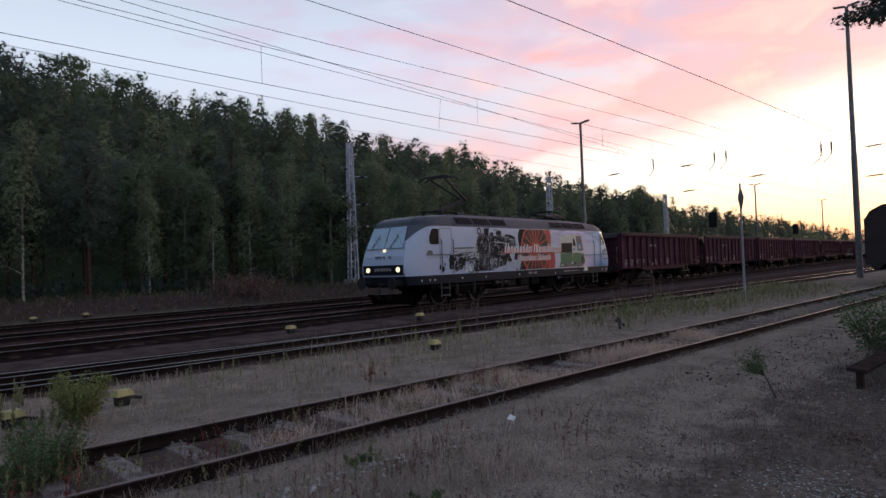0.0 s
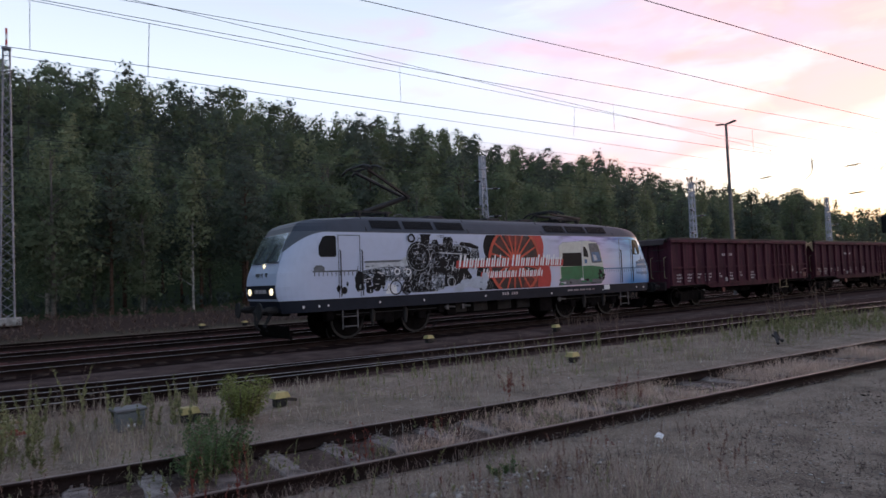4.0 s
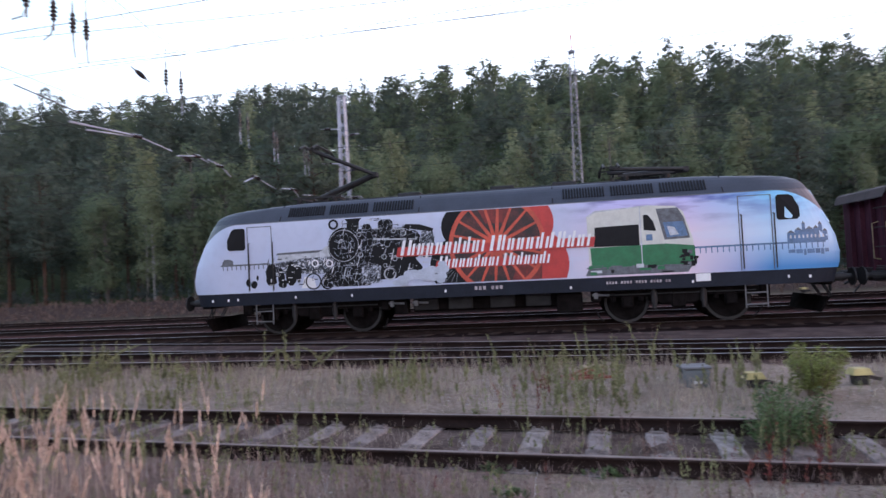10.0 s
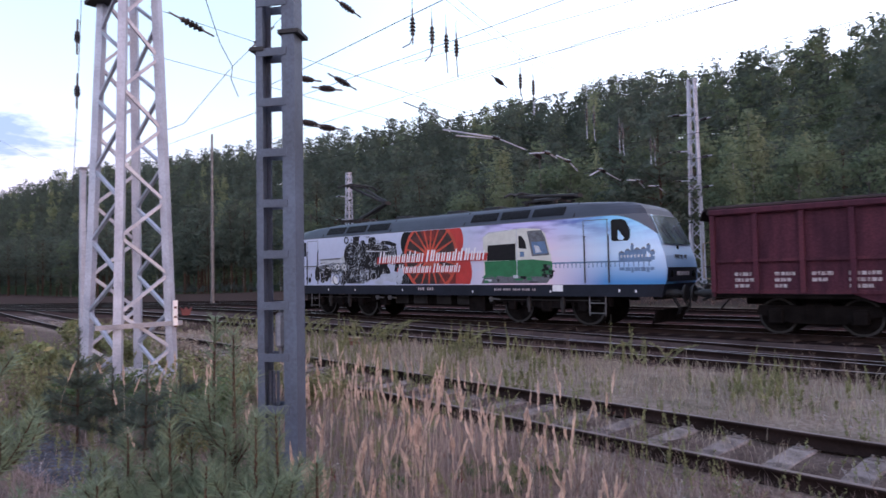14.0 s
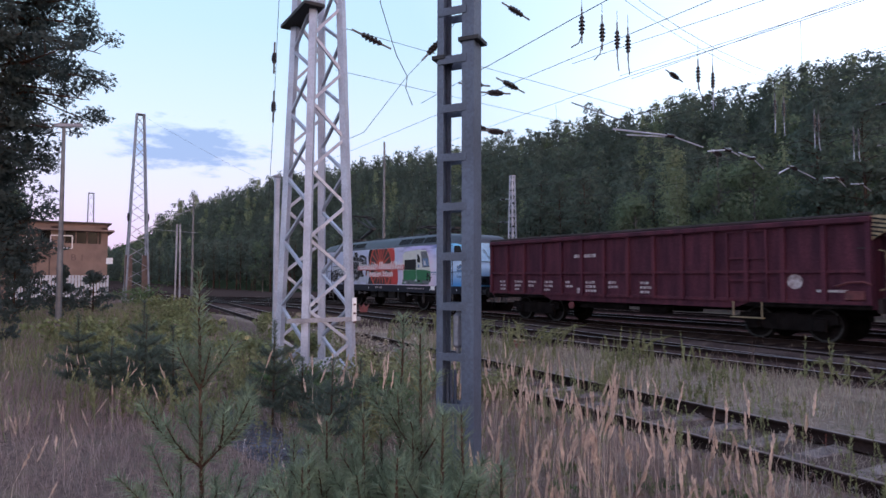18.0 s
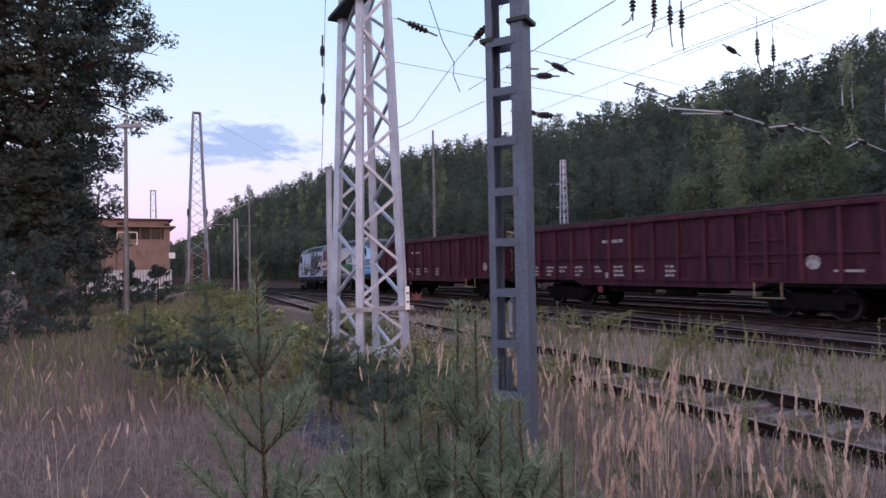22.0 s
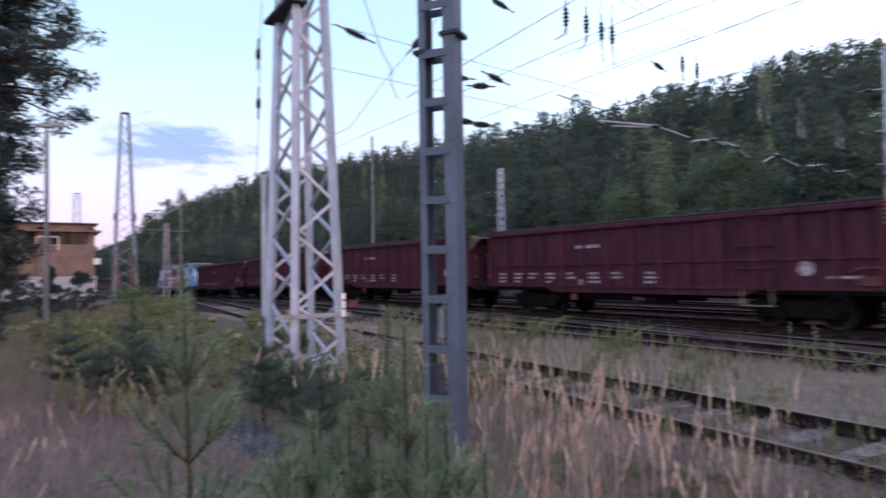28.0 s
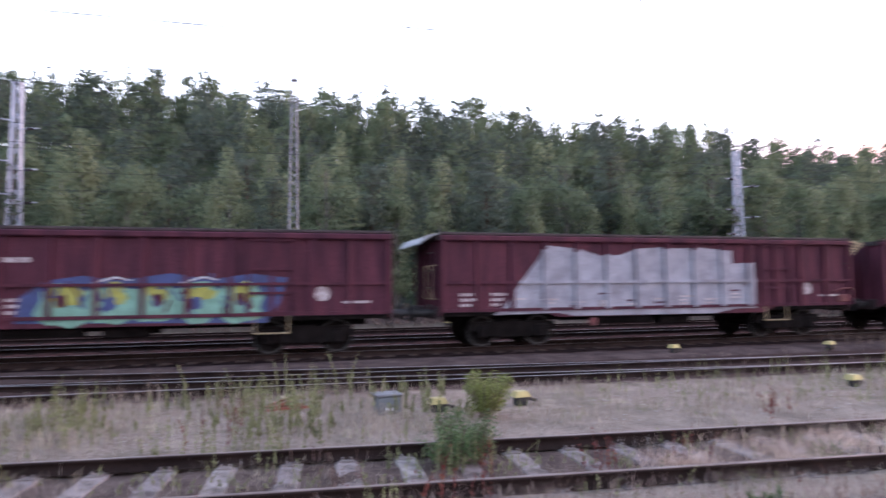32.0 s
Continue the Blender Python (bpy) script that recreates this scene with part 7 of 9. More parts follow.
for z0_, zm_, r in ((12.0, 8.75, 0.009), (11.6, 8.5, 0.007)):
    wire("span_wire", [on_span(4.2 + 29.8 * k / 16, zm_ + (z0_ - zm_) * (2 * k / 16 - 1) ** 2) for k in range(17)], r, "wire", "heavy sagging head-span wire across the tracks", "overhead wire")
wire("span_wire", [on_span(4.2 + 29.8 * k / 12, 6.35 - 0.02 * k) for k in range(13)], 0.007, "wire", "taut lower cross-span wire", "overhead wire")
wire("span_wire", [on_span(4.2 + 29.8 * k / 12, 5.55 - 0.01 * k) for k in range(13)], 0.006, "wire", "taut lower cross-span wire", "overhead wire")
wire("jumper_wire", [(-10.95, 4.9, 8.0), (-10.99, 5.14, 7.0), (-11.03, 5.5, 6.1), (-11.05, 5.75, 5.74), (-11.05, 5.72, 5.5), (-11.06, 5.87, 5.2)], 0.011, "wire", "slack hanging jumper cable", "overhead wire")
wire("jumper_wire", [(-11.0, 4.3, 4.25), (-10.96, 4.8, 4.51), (-11.05, 5.75, 5.74), (-11.11, 6.39, 6.45), (-11.2, 7.2, 7.4)], 0.008, "wire", "slack hanging jumper cable", "overhead wire")


def insulator(p, d, length, r, label):
    """A ribbed insulator along d with end caps and a hanger."""
    d = Vector(d).normalized()
    q = d.to_track_quat("Z", "Y").to_matrix().to_4x4()
    th = thing("insulator", label, "insulator", (0, 0, 0), group="overhead insulators")
    th.matrix_basis = Matrix.Translation(p) @ q
    bm = bmesh.new()
    n = 5
    rod(bm, (0, 0, -length / 2), (0, 0, length / 2), r * 0.45, n=8)
    for k in range(n):
        z = -length / 2 + length * (k + 0.5) / n
        rod(bm, (0, 0, z - 0.018), (0, 0, z + 0.018), r * (1.0 if k not in (0, n - 1) else 0.75), r * 0.6, n=10)
    part("ribbed_body", bm, "insul", th)
    for s in (-1, 1):
        bm = bmesh.new()
        rod(bm, (0, 0, s * length / 2), (0, 0, s * (length / 2 + 0.22)), 0.02, n=6)
        part("end_fitting", bm, "pole_grey", th)
    return th


for k, (y, z, dy, drop) in enumerate(((10.86, 8.02, -0.35, 0.62), (11.63, 8.02, -0.28, 0.75), (12.23, 7.98, 0.05, 0.80), (12.68, 7.97, 0.05, 0.80), (16.0, 7.83, 0.30, 0.75), (16.8, 7.80, 0.0, 0.9), (20.7, 7.66, 0.0, 0.9), (21.34, 7.67, 0.05, 0.9), (23.74, 7.63, 0.0, 1.0), (24.09, 7.50, 0.1, 0.9), (27.3, 7.5, 0.0, 0.9), (27.8, 7.5, 0.1, 0.9))):
    p = on_span(y, z)
    insulator(p, (0, 0, 1), 0.46, 0.085, "dark ribbed insulator hanging from the span wire")
    wire("hanger", [p + Vector((0, 0, 0.25)), Vector((p.x, p.y, 8.75))], 0.009, "wire", "thin hanger rod above an insulator", "overhead wire")
    wire("hanger", [p - Vector((0, 0, 0.25)), p + Vector((0.0, dy * 0.3, -0.75 * drop)), p + Vector((0.0, dy, -drop))], 0.016, "pole_grey" if y < 16.5 else "galv_light", "bent steadying arm below an insulator", "overhead wire")
for y, z, tilt in ((4.95, 6.28, -0.20), (6.39, 6.45, 1.1), (8.48, 6.08, -0.20), (8.04, 5.83, 0.14), (7.45, 5.9, 0.12), (7.54, 5.0, 0.05), (8.04, 4.99, 0.08), (14.78, 7.54, -0.22), (8.65, 7.78, -0.2), (17.0, 5.6, -0.1), (22.0, 5.7, -0.1), (26, 5.7, -0.1)):
    insulator(on_span(y, z), (-0.1, 1, tilt), 0.42, 0.075, "dark spindle-shaped insulator in a cross wire")
wire("span_wire", [on_span(10.48, 6.04), on_span(12.35, 5.91)], 0.016, "pole_grey", "steadying rod of the cross span", "overhead wire")
for pts_ in (((12.03, 5.63), (14.55, 5.81), (16.19, 5.70)), ((16.45, 5.61), (17.6, 5.80), (18.3, 5.70)), ((18.25, 5.80), (19.1, 5.72), (19.82, 5.45)), ((20.84, 5.40), (21.79, 5.73), (23.72, 5.51)), ((24.4, 5.60), (25.6, 5.72), (26.4, 5.45)), ((26.9, 5.6), (28.0, 5.7), (29.0, 5.5))):
    a_, b_, c_ = [on_span(*q) for q in pts_]
    th = thing("registration_arm", "pale steel registration arm of the overhead line", "registration arm", (0, 0, 0), group="registration arms")
    bm = bmesh.new()
    rod(bm, a_, b_, 0.024, n=8)
    if pts_[0][0] < 13:
        rod(bm, a_ + Vector((-0.05, 0.55, -0.07)), b_ + Vector((-0.05, -0.15, -0.04)), 0.02, n=6)
    part("tube", bm, "galv_light", th)
    bm = bmesh.new()
    rod(bm, b_, c_, 0.020, n=8)
    part("tip", bm, "galv_light", th)
    bm = bmesh.new()
    rod(bm, b_ - Vector((0, 0.2, 0.01)), b_ + Vector((0, 0.12, 0)), 0.06, n=8)
    part("insulator_body", bm, "insul", th)
for y, z in ((23.6, 9.3), (18.75, 9.2), (17.9, 9.2), (11.7, 8.7), (11.1, 8.75)):
    p = Vector((48, y, z))
    insulator(p, (0, 0, 1), 0.62, 0.10, "dark ribbed insulator hanging over the far tracks")
    wire("hanger", [p - Vector((0, 0, 0.35)), p - Vector((0, -0.15, 0.7)), p - Vector((0, -0.5, 1.0))], 0.025, "pole_grey", "bent steadying arm below an insulator", "overhead wire")
    wire("hanger", [p + Vector((0, 0, 0.35)), p + Vector((0, 0, 1.9))], 0.008, "wire", "thin hanger rod above an insulator", "overhead wire")
for y, z in ((27.1, 8.9), (20.9, 8.8), (20.8, 6.85), (8.7, 8.45), (8.7, 6.55), (15.8, 7.4)):
    insulator(Vector((48, y, z)), (-0.05, 1, -0.05), 0.75, 0.09, "dark spindle-shaped insulator over the far tracks")
# small weights on the heavy mast's outer side
wire("anchor_wire", [(-12.6, 3.75, 9.0), (-13.0, 3.74, 5.0), (-13.1, 3.7, 3.4)], 0.008, "wire", "anchor cable beside the heavy mast", "overhead wire")
for z in (5.3, 6.3):
    insulator((-13.0, 3.74, z), (0.05, 0, 1), 0.2, 0.06, "small dark insulator in a stay")

# ---------------------------------------------------------------- woods
def leaf_cloud(rng, centres, radii, per, size, flat=0.6, pads=False):
    """Small leaf pieces scattered in clumps: arrays of corners, and with pads the outward direction of each corner too."""
    c = np.repeat(np.asarray(centres, float), per, 0)
    r = np.repeat(np.asarray(radii, float), per, 0)
    n = len(c)
    d = rng.normal(size=(n, 3))
    d /= np.linalg.norm(d, axis=1)[:, None]
    p = c + d * r * (rng.uniform(0.25, 1, (n, 1)) ** 0.5)
    if pads:
        # three-cornered sprays that lie along the outside of their clump
        p = c + d * r * rng.uniform(0.45, 1.08, (n, 1))
        nn = d / r * r.mean(1)[:, None] + rng.normal(size=(n, 3)) * 0.5 + np.array([0, 0, 0.25])
        u = np.cross(nn, rng.normal(size=(n, 3)))
        u /= np.linalg.norm(u, axis=1)[:, None]
        v = np.cross(nn, u)
        v /= np.linalg.norm(v, axis=1)[:, None]
        s = size * rng.uniform(0.5, 1.4, (n, 1))
        k = rng.uniform(-0.25, 0.25, (n, 1))
        axis_ = np.concatenate([p[:, :2] / (np.linalg.norm(p[:, :2], axis=1)[:, None] + 0.3), np.full((n, 1), 0.35)], 1)
        out = d * 0.45 + axis_ * 0.9 + rng.normal(size=(n, 3)) * 0.12
        out /= np.linalg.norm(out, axis=1)[:, None]
        return np.stack([p - u * s * 0.5 - v * s * 0.22, p + u * s * 0.5 - v * s * (0.22 + k), p + v * s * 0.46 + u * s * k], 1).reshape(-1, 3), np.repeat(out, 3, 0)
    u = rng.normal(size=(n, 3))
    u[:, 2] *= flat
    u /= np.linalg.norm(u, axis=1)[:, None]
    v = np.cross(u, rng.normal(size=(n, 3)))
    v /= np.linalg.norm(v, axis=1)[:, None]
    s = size * rng.uniform(0.6, 1.35, (n, 1))
    q = np.stack([p - u * s * 0.5, p - v * s * 0.30 + u * s * 0.1, p + u * s * 0.5, p + v * s * 0.30 + u * s * 0.05], 1)
    return q.reshape(-1, 3)


def crown_mesh(name, corners, out):
    """Loose three-cornered sprays, turned and shaded by the outward direction of their clump."""
    t = corners.reshape(-1, 3, 3)
    face = np.cross(t[:, 1] - t[:, 0], t[:, 2] - t[:, 0])
    wrong = (face * out[::3]).sum(1) < 0
    t = t.copy()
    t[wrong] = t[wrong][:, ::-1]
    me = mesh_np(name, t.reshape(-1, 3), None, np.arange(len(corners)).reshape(-1, 3))
    me.polygons.foreach_set("use_smooth", np.ones(len(me.polygons), bool))
    at = me.attributes.new("custom_normal", "FLOAT_VECTOR", "POINT")
    at.data.foreach_set("vector", np.asarray(out, np.float32).ravel())
    me.update()
    return me


def cone_np(a, b_, r0, r1, n=6):
    a, b_ = np.asarray(a, float), np.asarray(b_, float)
    d = b_ - a
    d = d / np.linalg.norm(d)
    u = np.cross(d, [0.3, 0.9, 0.2])
    u /= np.linalg.norm(u)
    w = np.cross(d, u)
    an = np.arange(n) * 2 * math.pi / n
    ringv = np.cos(an)[:, None] * u + np.sin(an)[:, None] * w
    v = np.concatenate([a + ringv * r0, b_ + ringv * r1])
    i = np.arange(n)
    f = np.stack([i, (i + 1) % n, (i + 1) % n + n, i + n], -1)
    return v, f


def wood_mesh(segs):
    vs, fs, o = [], [], 0
    for s in segs:
        v, f = cone_np(*s)
        vs.append(v)
        fs.append(f + o)
        o += len(v)
    return np.concatenate(vs), np.concatenate(fs)


def tree_template(kind, seed, dense, low=0.20):
    """Unit-free tree about 12 m tall: trunk arrays and crown corners."""
    rng = np.random.RandomState(seed)
    H = 12.0
    segs = []
    bend = rng.uniform(-0.35, 0.35, 2)
    t = lambda z: np.array([bend[0] * (z / H) ** 2, bend[1] * (z / H) ** 2, z])
    r0 = dict(pine=0.17, leaf=0.16, birch=0.11)[kind]
    for k in range(5):
        za, zb = H * 0.95 * k / 5, H * 0.95 * (k + 1) / 5
        segs.append((t(za), t(zb), r0 * (1 - 0.8 * k / 5), r0 * (1 - 0.8 * (k + 1) / 5)))
    cs, rs_ = [], []
    if kind == "pine":
        nb = 30
        for k in range(nb):
            f = k / (nb - 1)
            z = H * (low + (0.98 - low) * f)
            reach = 2.5 * (1 - f) ** 0.8 * rng.uniform(0.45, 1.05) + 0.25
            a = k * 2.4 + rng.uniform(-0.4, 0.4)
            tip = t(z) + np.array([math.cos(a) * reach, math.sin(a) * reach, rng.uniform(0.1, 0.7)])
            segs.append((t(z - 0.1), tip, 0.05, 0.015, 4))
            cs.append(tip)
            rs_.append((0.95, 0.95, 0.62))
            if reach > 1.2:
                cs.append((t(z) + tip) / 2 + np.array([0, 0, 0.2]))
                rs_.append((0.8, 0.8, 0.55))
        size = 0.30
    elif kind == "leaf":
        nb = 26
        for k in range(nb):
            f = rng.uniform(0, 1)
            z = H * (0.12 + 0.80 * f)
            reach = 2.7 * math.sin(math.pi * (0.16 + 0.80 * f)) * rng.uniform(0.35, 1.0)
            a = rng.uniform(0, 2 * math.pi)
            tip = t(z) + np.array([math.cos(a) * reach, math.sin(a) * reach, rng.uniform(0.2, 0.9)])
            segs.append((t(z - 0.8), tip, 0.05, 0.012, 4))
            cs.append(tip)
            rs_.append((1.15, 1.15, 1.0))
        size = 0.30
    else:
        nb = 26
        for k in range(nb):
            f = rng.uniform(0, 1)
            z = H * (0.16 + 0.80 * f)
            reach = 1.55 * (1 - 0.75 * f) * rng.uniform(0.3, 1.1)
            a = rng.uniform(0, 2 * math.pi)
            tip = t(z) + np.array([math.cos(a) * reach, math.sin(a) * reach, rng.uniform(-0.3, 0.5)])
            segs.append((t(z - 0.5), tip, 0.035, 0.010, 4))
            cs.append(tip)
            rs_.append((0.75, 0.75, 1.05))
        size = 0.24
    per = max(4, dense // len(cs))
    return wood_mesh(segs), leaf_cloud(rng, cs, rs_, per, size * (1.05 if dense > 2000 else 1.45 if dense > 900 else 2.6 if dense < 450 else 1.85), pads=True)


CROWN_MAT = dict(pine="pine_leaf", leaf="leaf", birch="leaf_light")
BARK_MAT = dict(pine="bark", leaf="bark_grey", birch="birch")


def tree_thing(kind, seed, dense, label):
    (wv, wf), (lv, ln) = tree_template(kind, seed, dense, 0.34)
    th = thing("tree", label, "tree", group="trees at the edge of the wood")
    part_mesh("trunk", mesh_np("trunk", wv, wf), BARK_MAT[kind], th)
    part_mesh("crown", crown_mesh("crown", lv, ln), CROWN_MAT[kind], th)
    return th


FRONT = [tree_thing("pine", 1, 2800, "dark green pine with a reddish trunk"), tree_thing("pine", 2, 2800, "dark green pine with a reddish trunk"), tree_thing("leaf", 3, 3000, "mid-green broadleaf tree at the wood's edge"),
         tree_thing("birch", 4, 2600, "slender pale-barked birch with light leaves"), tree_thing("leaf", 5, 3000, "mid-green broadleaf tree at the wood's edge"), tree_thing("birch", 6, 2600, "slender pale-barked birch with light leaves")]
rs = np.random.RandomState(17)


def edge_y(x):
    return train_y(x) + 19.0 - 6 * smooth01((-x - 60) / 120) + 1.5 * np.sin(x * 0.13)


spots = []
x = -78.0
k = 0
while x < 92:
    for row in range(2):
        spots.append((x + rs.uniform(-0.8, 0.8), float(edge_y(x)) + row * 3.2 + rs.uniform(-0.9, 0.9), row))
    x += rs.uniform(2.3, 3.5)
used = set()
for i, (x, y, row) in enumerate(spots):
    w = rs.choice(6, p=(0.17, 0.15, 0.16, 0.20, 0.15, 0.17) if x > -34 else (0.42, 0.40, 0.04, 0.06, 0.04, 0.04))
    sc = rs.uniform(0.55, 0.84) + 0.07 * row
    m = Matrix.LocRotScale((x, y, float(ground_z(x, y)) - 0.1), Euler((0, 0, rs.uniform(0, 6.28))), None)
    if w not in used:
        used.add(w)
        ob = FRONT[w]
        ob.matrix_basis = m
    else:
        ob = copy_thing(FRONT[w], m)
    ob.scale = (sc * rs.uniform(0.92, 1.1), sc * rs.uniform(0.92, 1.1), sc)

FAR = {k: [tree_template(k, s, 580 if k != "birch" else 500) for s in seeds] for k, seeds in dict(pine=(11, 12, 13), leaf=(14, 15, 16), birch=(18, 19)).items()}
THIN = {k: [tree_template(k, s, 300) for s in seeds] for k, seeds in dict(pine=(21, 22, 23), leaf=(24, 25, 26), birch=(28, 29)).items()}
far_spots = {"pine": [], "leaf": [], "birch": []}


def grow(x0, x1, y0, y1, cell, follow=True, sc0=0.85, sc1=1.2, pines=0.5):
    for x in np.arange(x0, x1, cell):
        for y in np.arange(y0, y1, cell):
            px, py = x + rs.uniform(0, cell), y + rs.uniform(0, cell)
            if follow:
                py = float(edge_y(px)) + 6 + y
            share = pines * (0.35 if follow and y > 50 and px > -34 else 1.0)  # broadleaves along the ridge
            kind = rs.choice(("pine", "leaf", "birch"), p=(share, 0.88 - share, 0.12))
            rise = 0.85 + 0.15 * float(smooth01((py - float(edge_y(px)) - 4) / 30)) if follow else 1.0
            far_spots[kind].append((px, py, rs.uniform(sc0, sc1) * rise, rs.uniform(0, 6.28), rs.randint(3)))


grow(-95, -34, 0, 78, 3.6, sc0=0.64, sc1=0.98, pines=0.84)
grow(-34, 105, 0, 78, 3.6, sc0=0.60, sc1=0.94)
grow(-95, 105, 46, 76, 5.2, sc0=0.60, sc1=0.94)
grow(105, 330, 0, 62, 5.0, sc0=0.55, sc1=0.85)
grow(330, 620, 0, 30, 7.0, sc0=0.55, sc1=0.8)
grow(-260, -95, 0, 96, 4.7, sc0=0.78, sc1=1.14, pines=0.84)
grow(-560, -260, 0, 128, 7.4, sc0=0.95, sc1=1.4, pines=0.86)
grow(-330, -240, -70, 6, 6.0, False, 1.1, 1.6, 0.6)
grow(-150, -84, -46, -6, 5.5, False, 0.9, 1.3, 0.6)
grow(-560, -470, -60, 90, 10.0, False, 1.4, 2.2, 0.6)
grow(92, 105, 0, 5, 3.0)
grow(-60, 105, 60, 80, 4.0, sc0=0.38, sc1=0.58, pines=0.3)  # young growth under the ridge


SEEDS = dict(pine=(31, 32, 33), leaf=(34, 35, 36), birch=(38, 39))
EDGE = {k: [tree_template(k, s, 1000, 0.34) for s in seeds] for k, seeds in SEEDS.items()}
RIDGE = {k: [tree_template(k, s + 10, 1000, 0.12) for s in seeds] for k, seeds in SEEDS.items()}


def joined(kind, spots_, which):
    vs, ns, fs, o = [], [], [], 0
    for x, y, s, a, v in spots_:
        deep = y - float(edge_y(x))
        kin = THIN[kind] if x > 125 or x < -175 else EDGE[kind] if deep < 13 else RIDGE[kind] if deep > 60 and x > -60 and s > 0.59 else FAR[kind]
        (wv, wf), (lv, ln) = kin[v % len(kin)]
        c, sn = math.cos(a), math.sin(a)
        turn = np.array(((c, sn, 0), (-sn, c, 0), (0, 0, 1)))
        base = np.array((x, y, float(ground_z(x, y)) - 0.2))
        if which == "trunks":
            vs.append(wv * s @ turn + base)
            fs.append(wf + o)
            o += len(wv)
            continue
        keep = np.ones(len(lv) // 3, bool)
        if 14 < deep < 48 and x > -95:
            # deep in the wood only the upper crowns show
            keep = lv[::3, 2] > 4.4
        if x > 200:
            keep[::2] = False
        keep = np.repeat(keep, 3)
        vs.append(lv[keep] * s @ turn + base)
        ns.append(ln[keep] @ turn)
    V = np.concatenate(vs)
    if which == "trunks":
        return mesh_np("far_woods", V, np.concatenate(fs))
    return crown_mesh("far_woods", V, np.concatenate(ns))


for kind in ("pine", "leaf", "birch"):
    tagged(part_mesh("far_woods", joined(kind, far_spots[kind], "crowns"), CROWN_MAT[kind]), "wooded hillside crowns behind the yard", "woods", kind="stuff")
    near_tr = [s for s in far_spots[kind] if s[1] < float(edge_y(s[0])) + 15 and abs(s[0]) < 200]
    tagged(part_mesh("far_trunks", joined(kind, near_tr, "trunks"), BARK_MAT[kind]), "trunks of the wooded hillside", "woods", kind="stuff")


def big_pine(x, y, H, seed, reach, label, low=0.10, limbs=185):
    """An old pine with needle pads on crooked limbs."""
    rng = np.random.RandomState(seed)
    th = thing("pine_tree", label, "tree", (x, y, float(ground_z(x, y))))
    segs, cs, rs_ = [], [], []
    tip_off = rng.uniform(-0.6, 0.6, 2)
    t = lambda z: np.array([tip_off[0] * (z / H) ** 2, tip_off[1] * (z / H) ** 2, z])
    for k in range(8):
        segs.append((t(H * k / 8), t(H * (k + 1) / 8), 0.26 * (1 - 0.11 * k), 0.26 * (1 - 0.11 * (k + 1)), 8))
    for k in range(limbs):
        f = (k + rng.uniform(0, 0.8)) / limbs
        z = H * (low + (0.98 - low) * f)
        a = k * 2.4 + rng.uniform(-0.5, 0.5)
        ln = reach * (1 - f ** 2.6) * (0.42 + 0.58 * float(smooth01((f - 0.28) / 0.14))) * rng.uniform(0.55, 1.05) + 0.5
        p0 = t(z)
        p1 = p0 + np.array([math.cos(a), math.sin(a), 0]) * ln * 0.55 + np.array([0, 0, rng.uniform(-0.3, 0.5)])
        p2 = p0 + np.array([math.cos(a + rng.uniform(-0.3, 0.3)), math.sin(a + rng.uniform(-0.3, 0.3)), 0]) * ln + np.array([0, 0, rng.uniform(-0.4, 0.9)])
        segs += [(p0, p1, 0.07, 0.045, 5), (p1, p2, 0.045, 0.015, 5)]
        for q in range(8):
            g_ = rng.uniform(0.35, 1.0)
            b_ = p1 + (p2 - p1) * max(0, (g_ - 0.5) * 2)
            e = b_ + np.array([rng.normal() * 0.55, rng.normal() * 0.55, rng.uniform(-0.1, 0.75)])
            segs.append((b_, e, 0.02, 0.008, 4))
            cs.append(e)
            rs_.append((0.50, 0.50, 0.36))
    v, f_ = wood_mesh(segs)
    part_mesh("trunk", mesh_np("trunk", v, f_), "bark", th, "reddish trunk and crooked limbs")
    part_mesh("crown", crown_mesh("crown", *leaf_cloud(rng, cs, rs_, 76, 0.17, pads=True)), "old_pine", th, "dark needle pads")


big_pine(-29.5, -2.8, 20, 31, 5.2, "large old pine beside the signal box")
big_pine(-33, -7.5, 19, 33, 4.8, "large old pine beside the signal box")
big_pine(27.0, 3.2, 18, 32, 4.2, "large old pine at the edge of the yard", 0.54, 66)


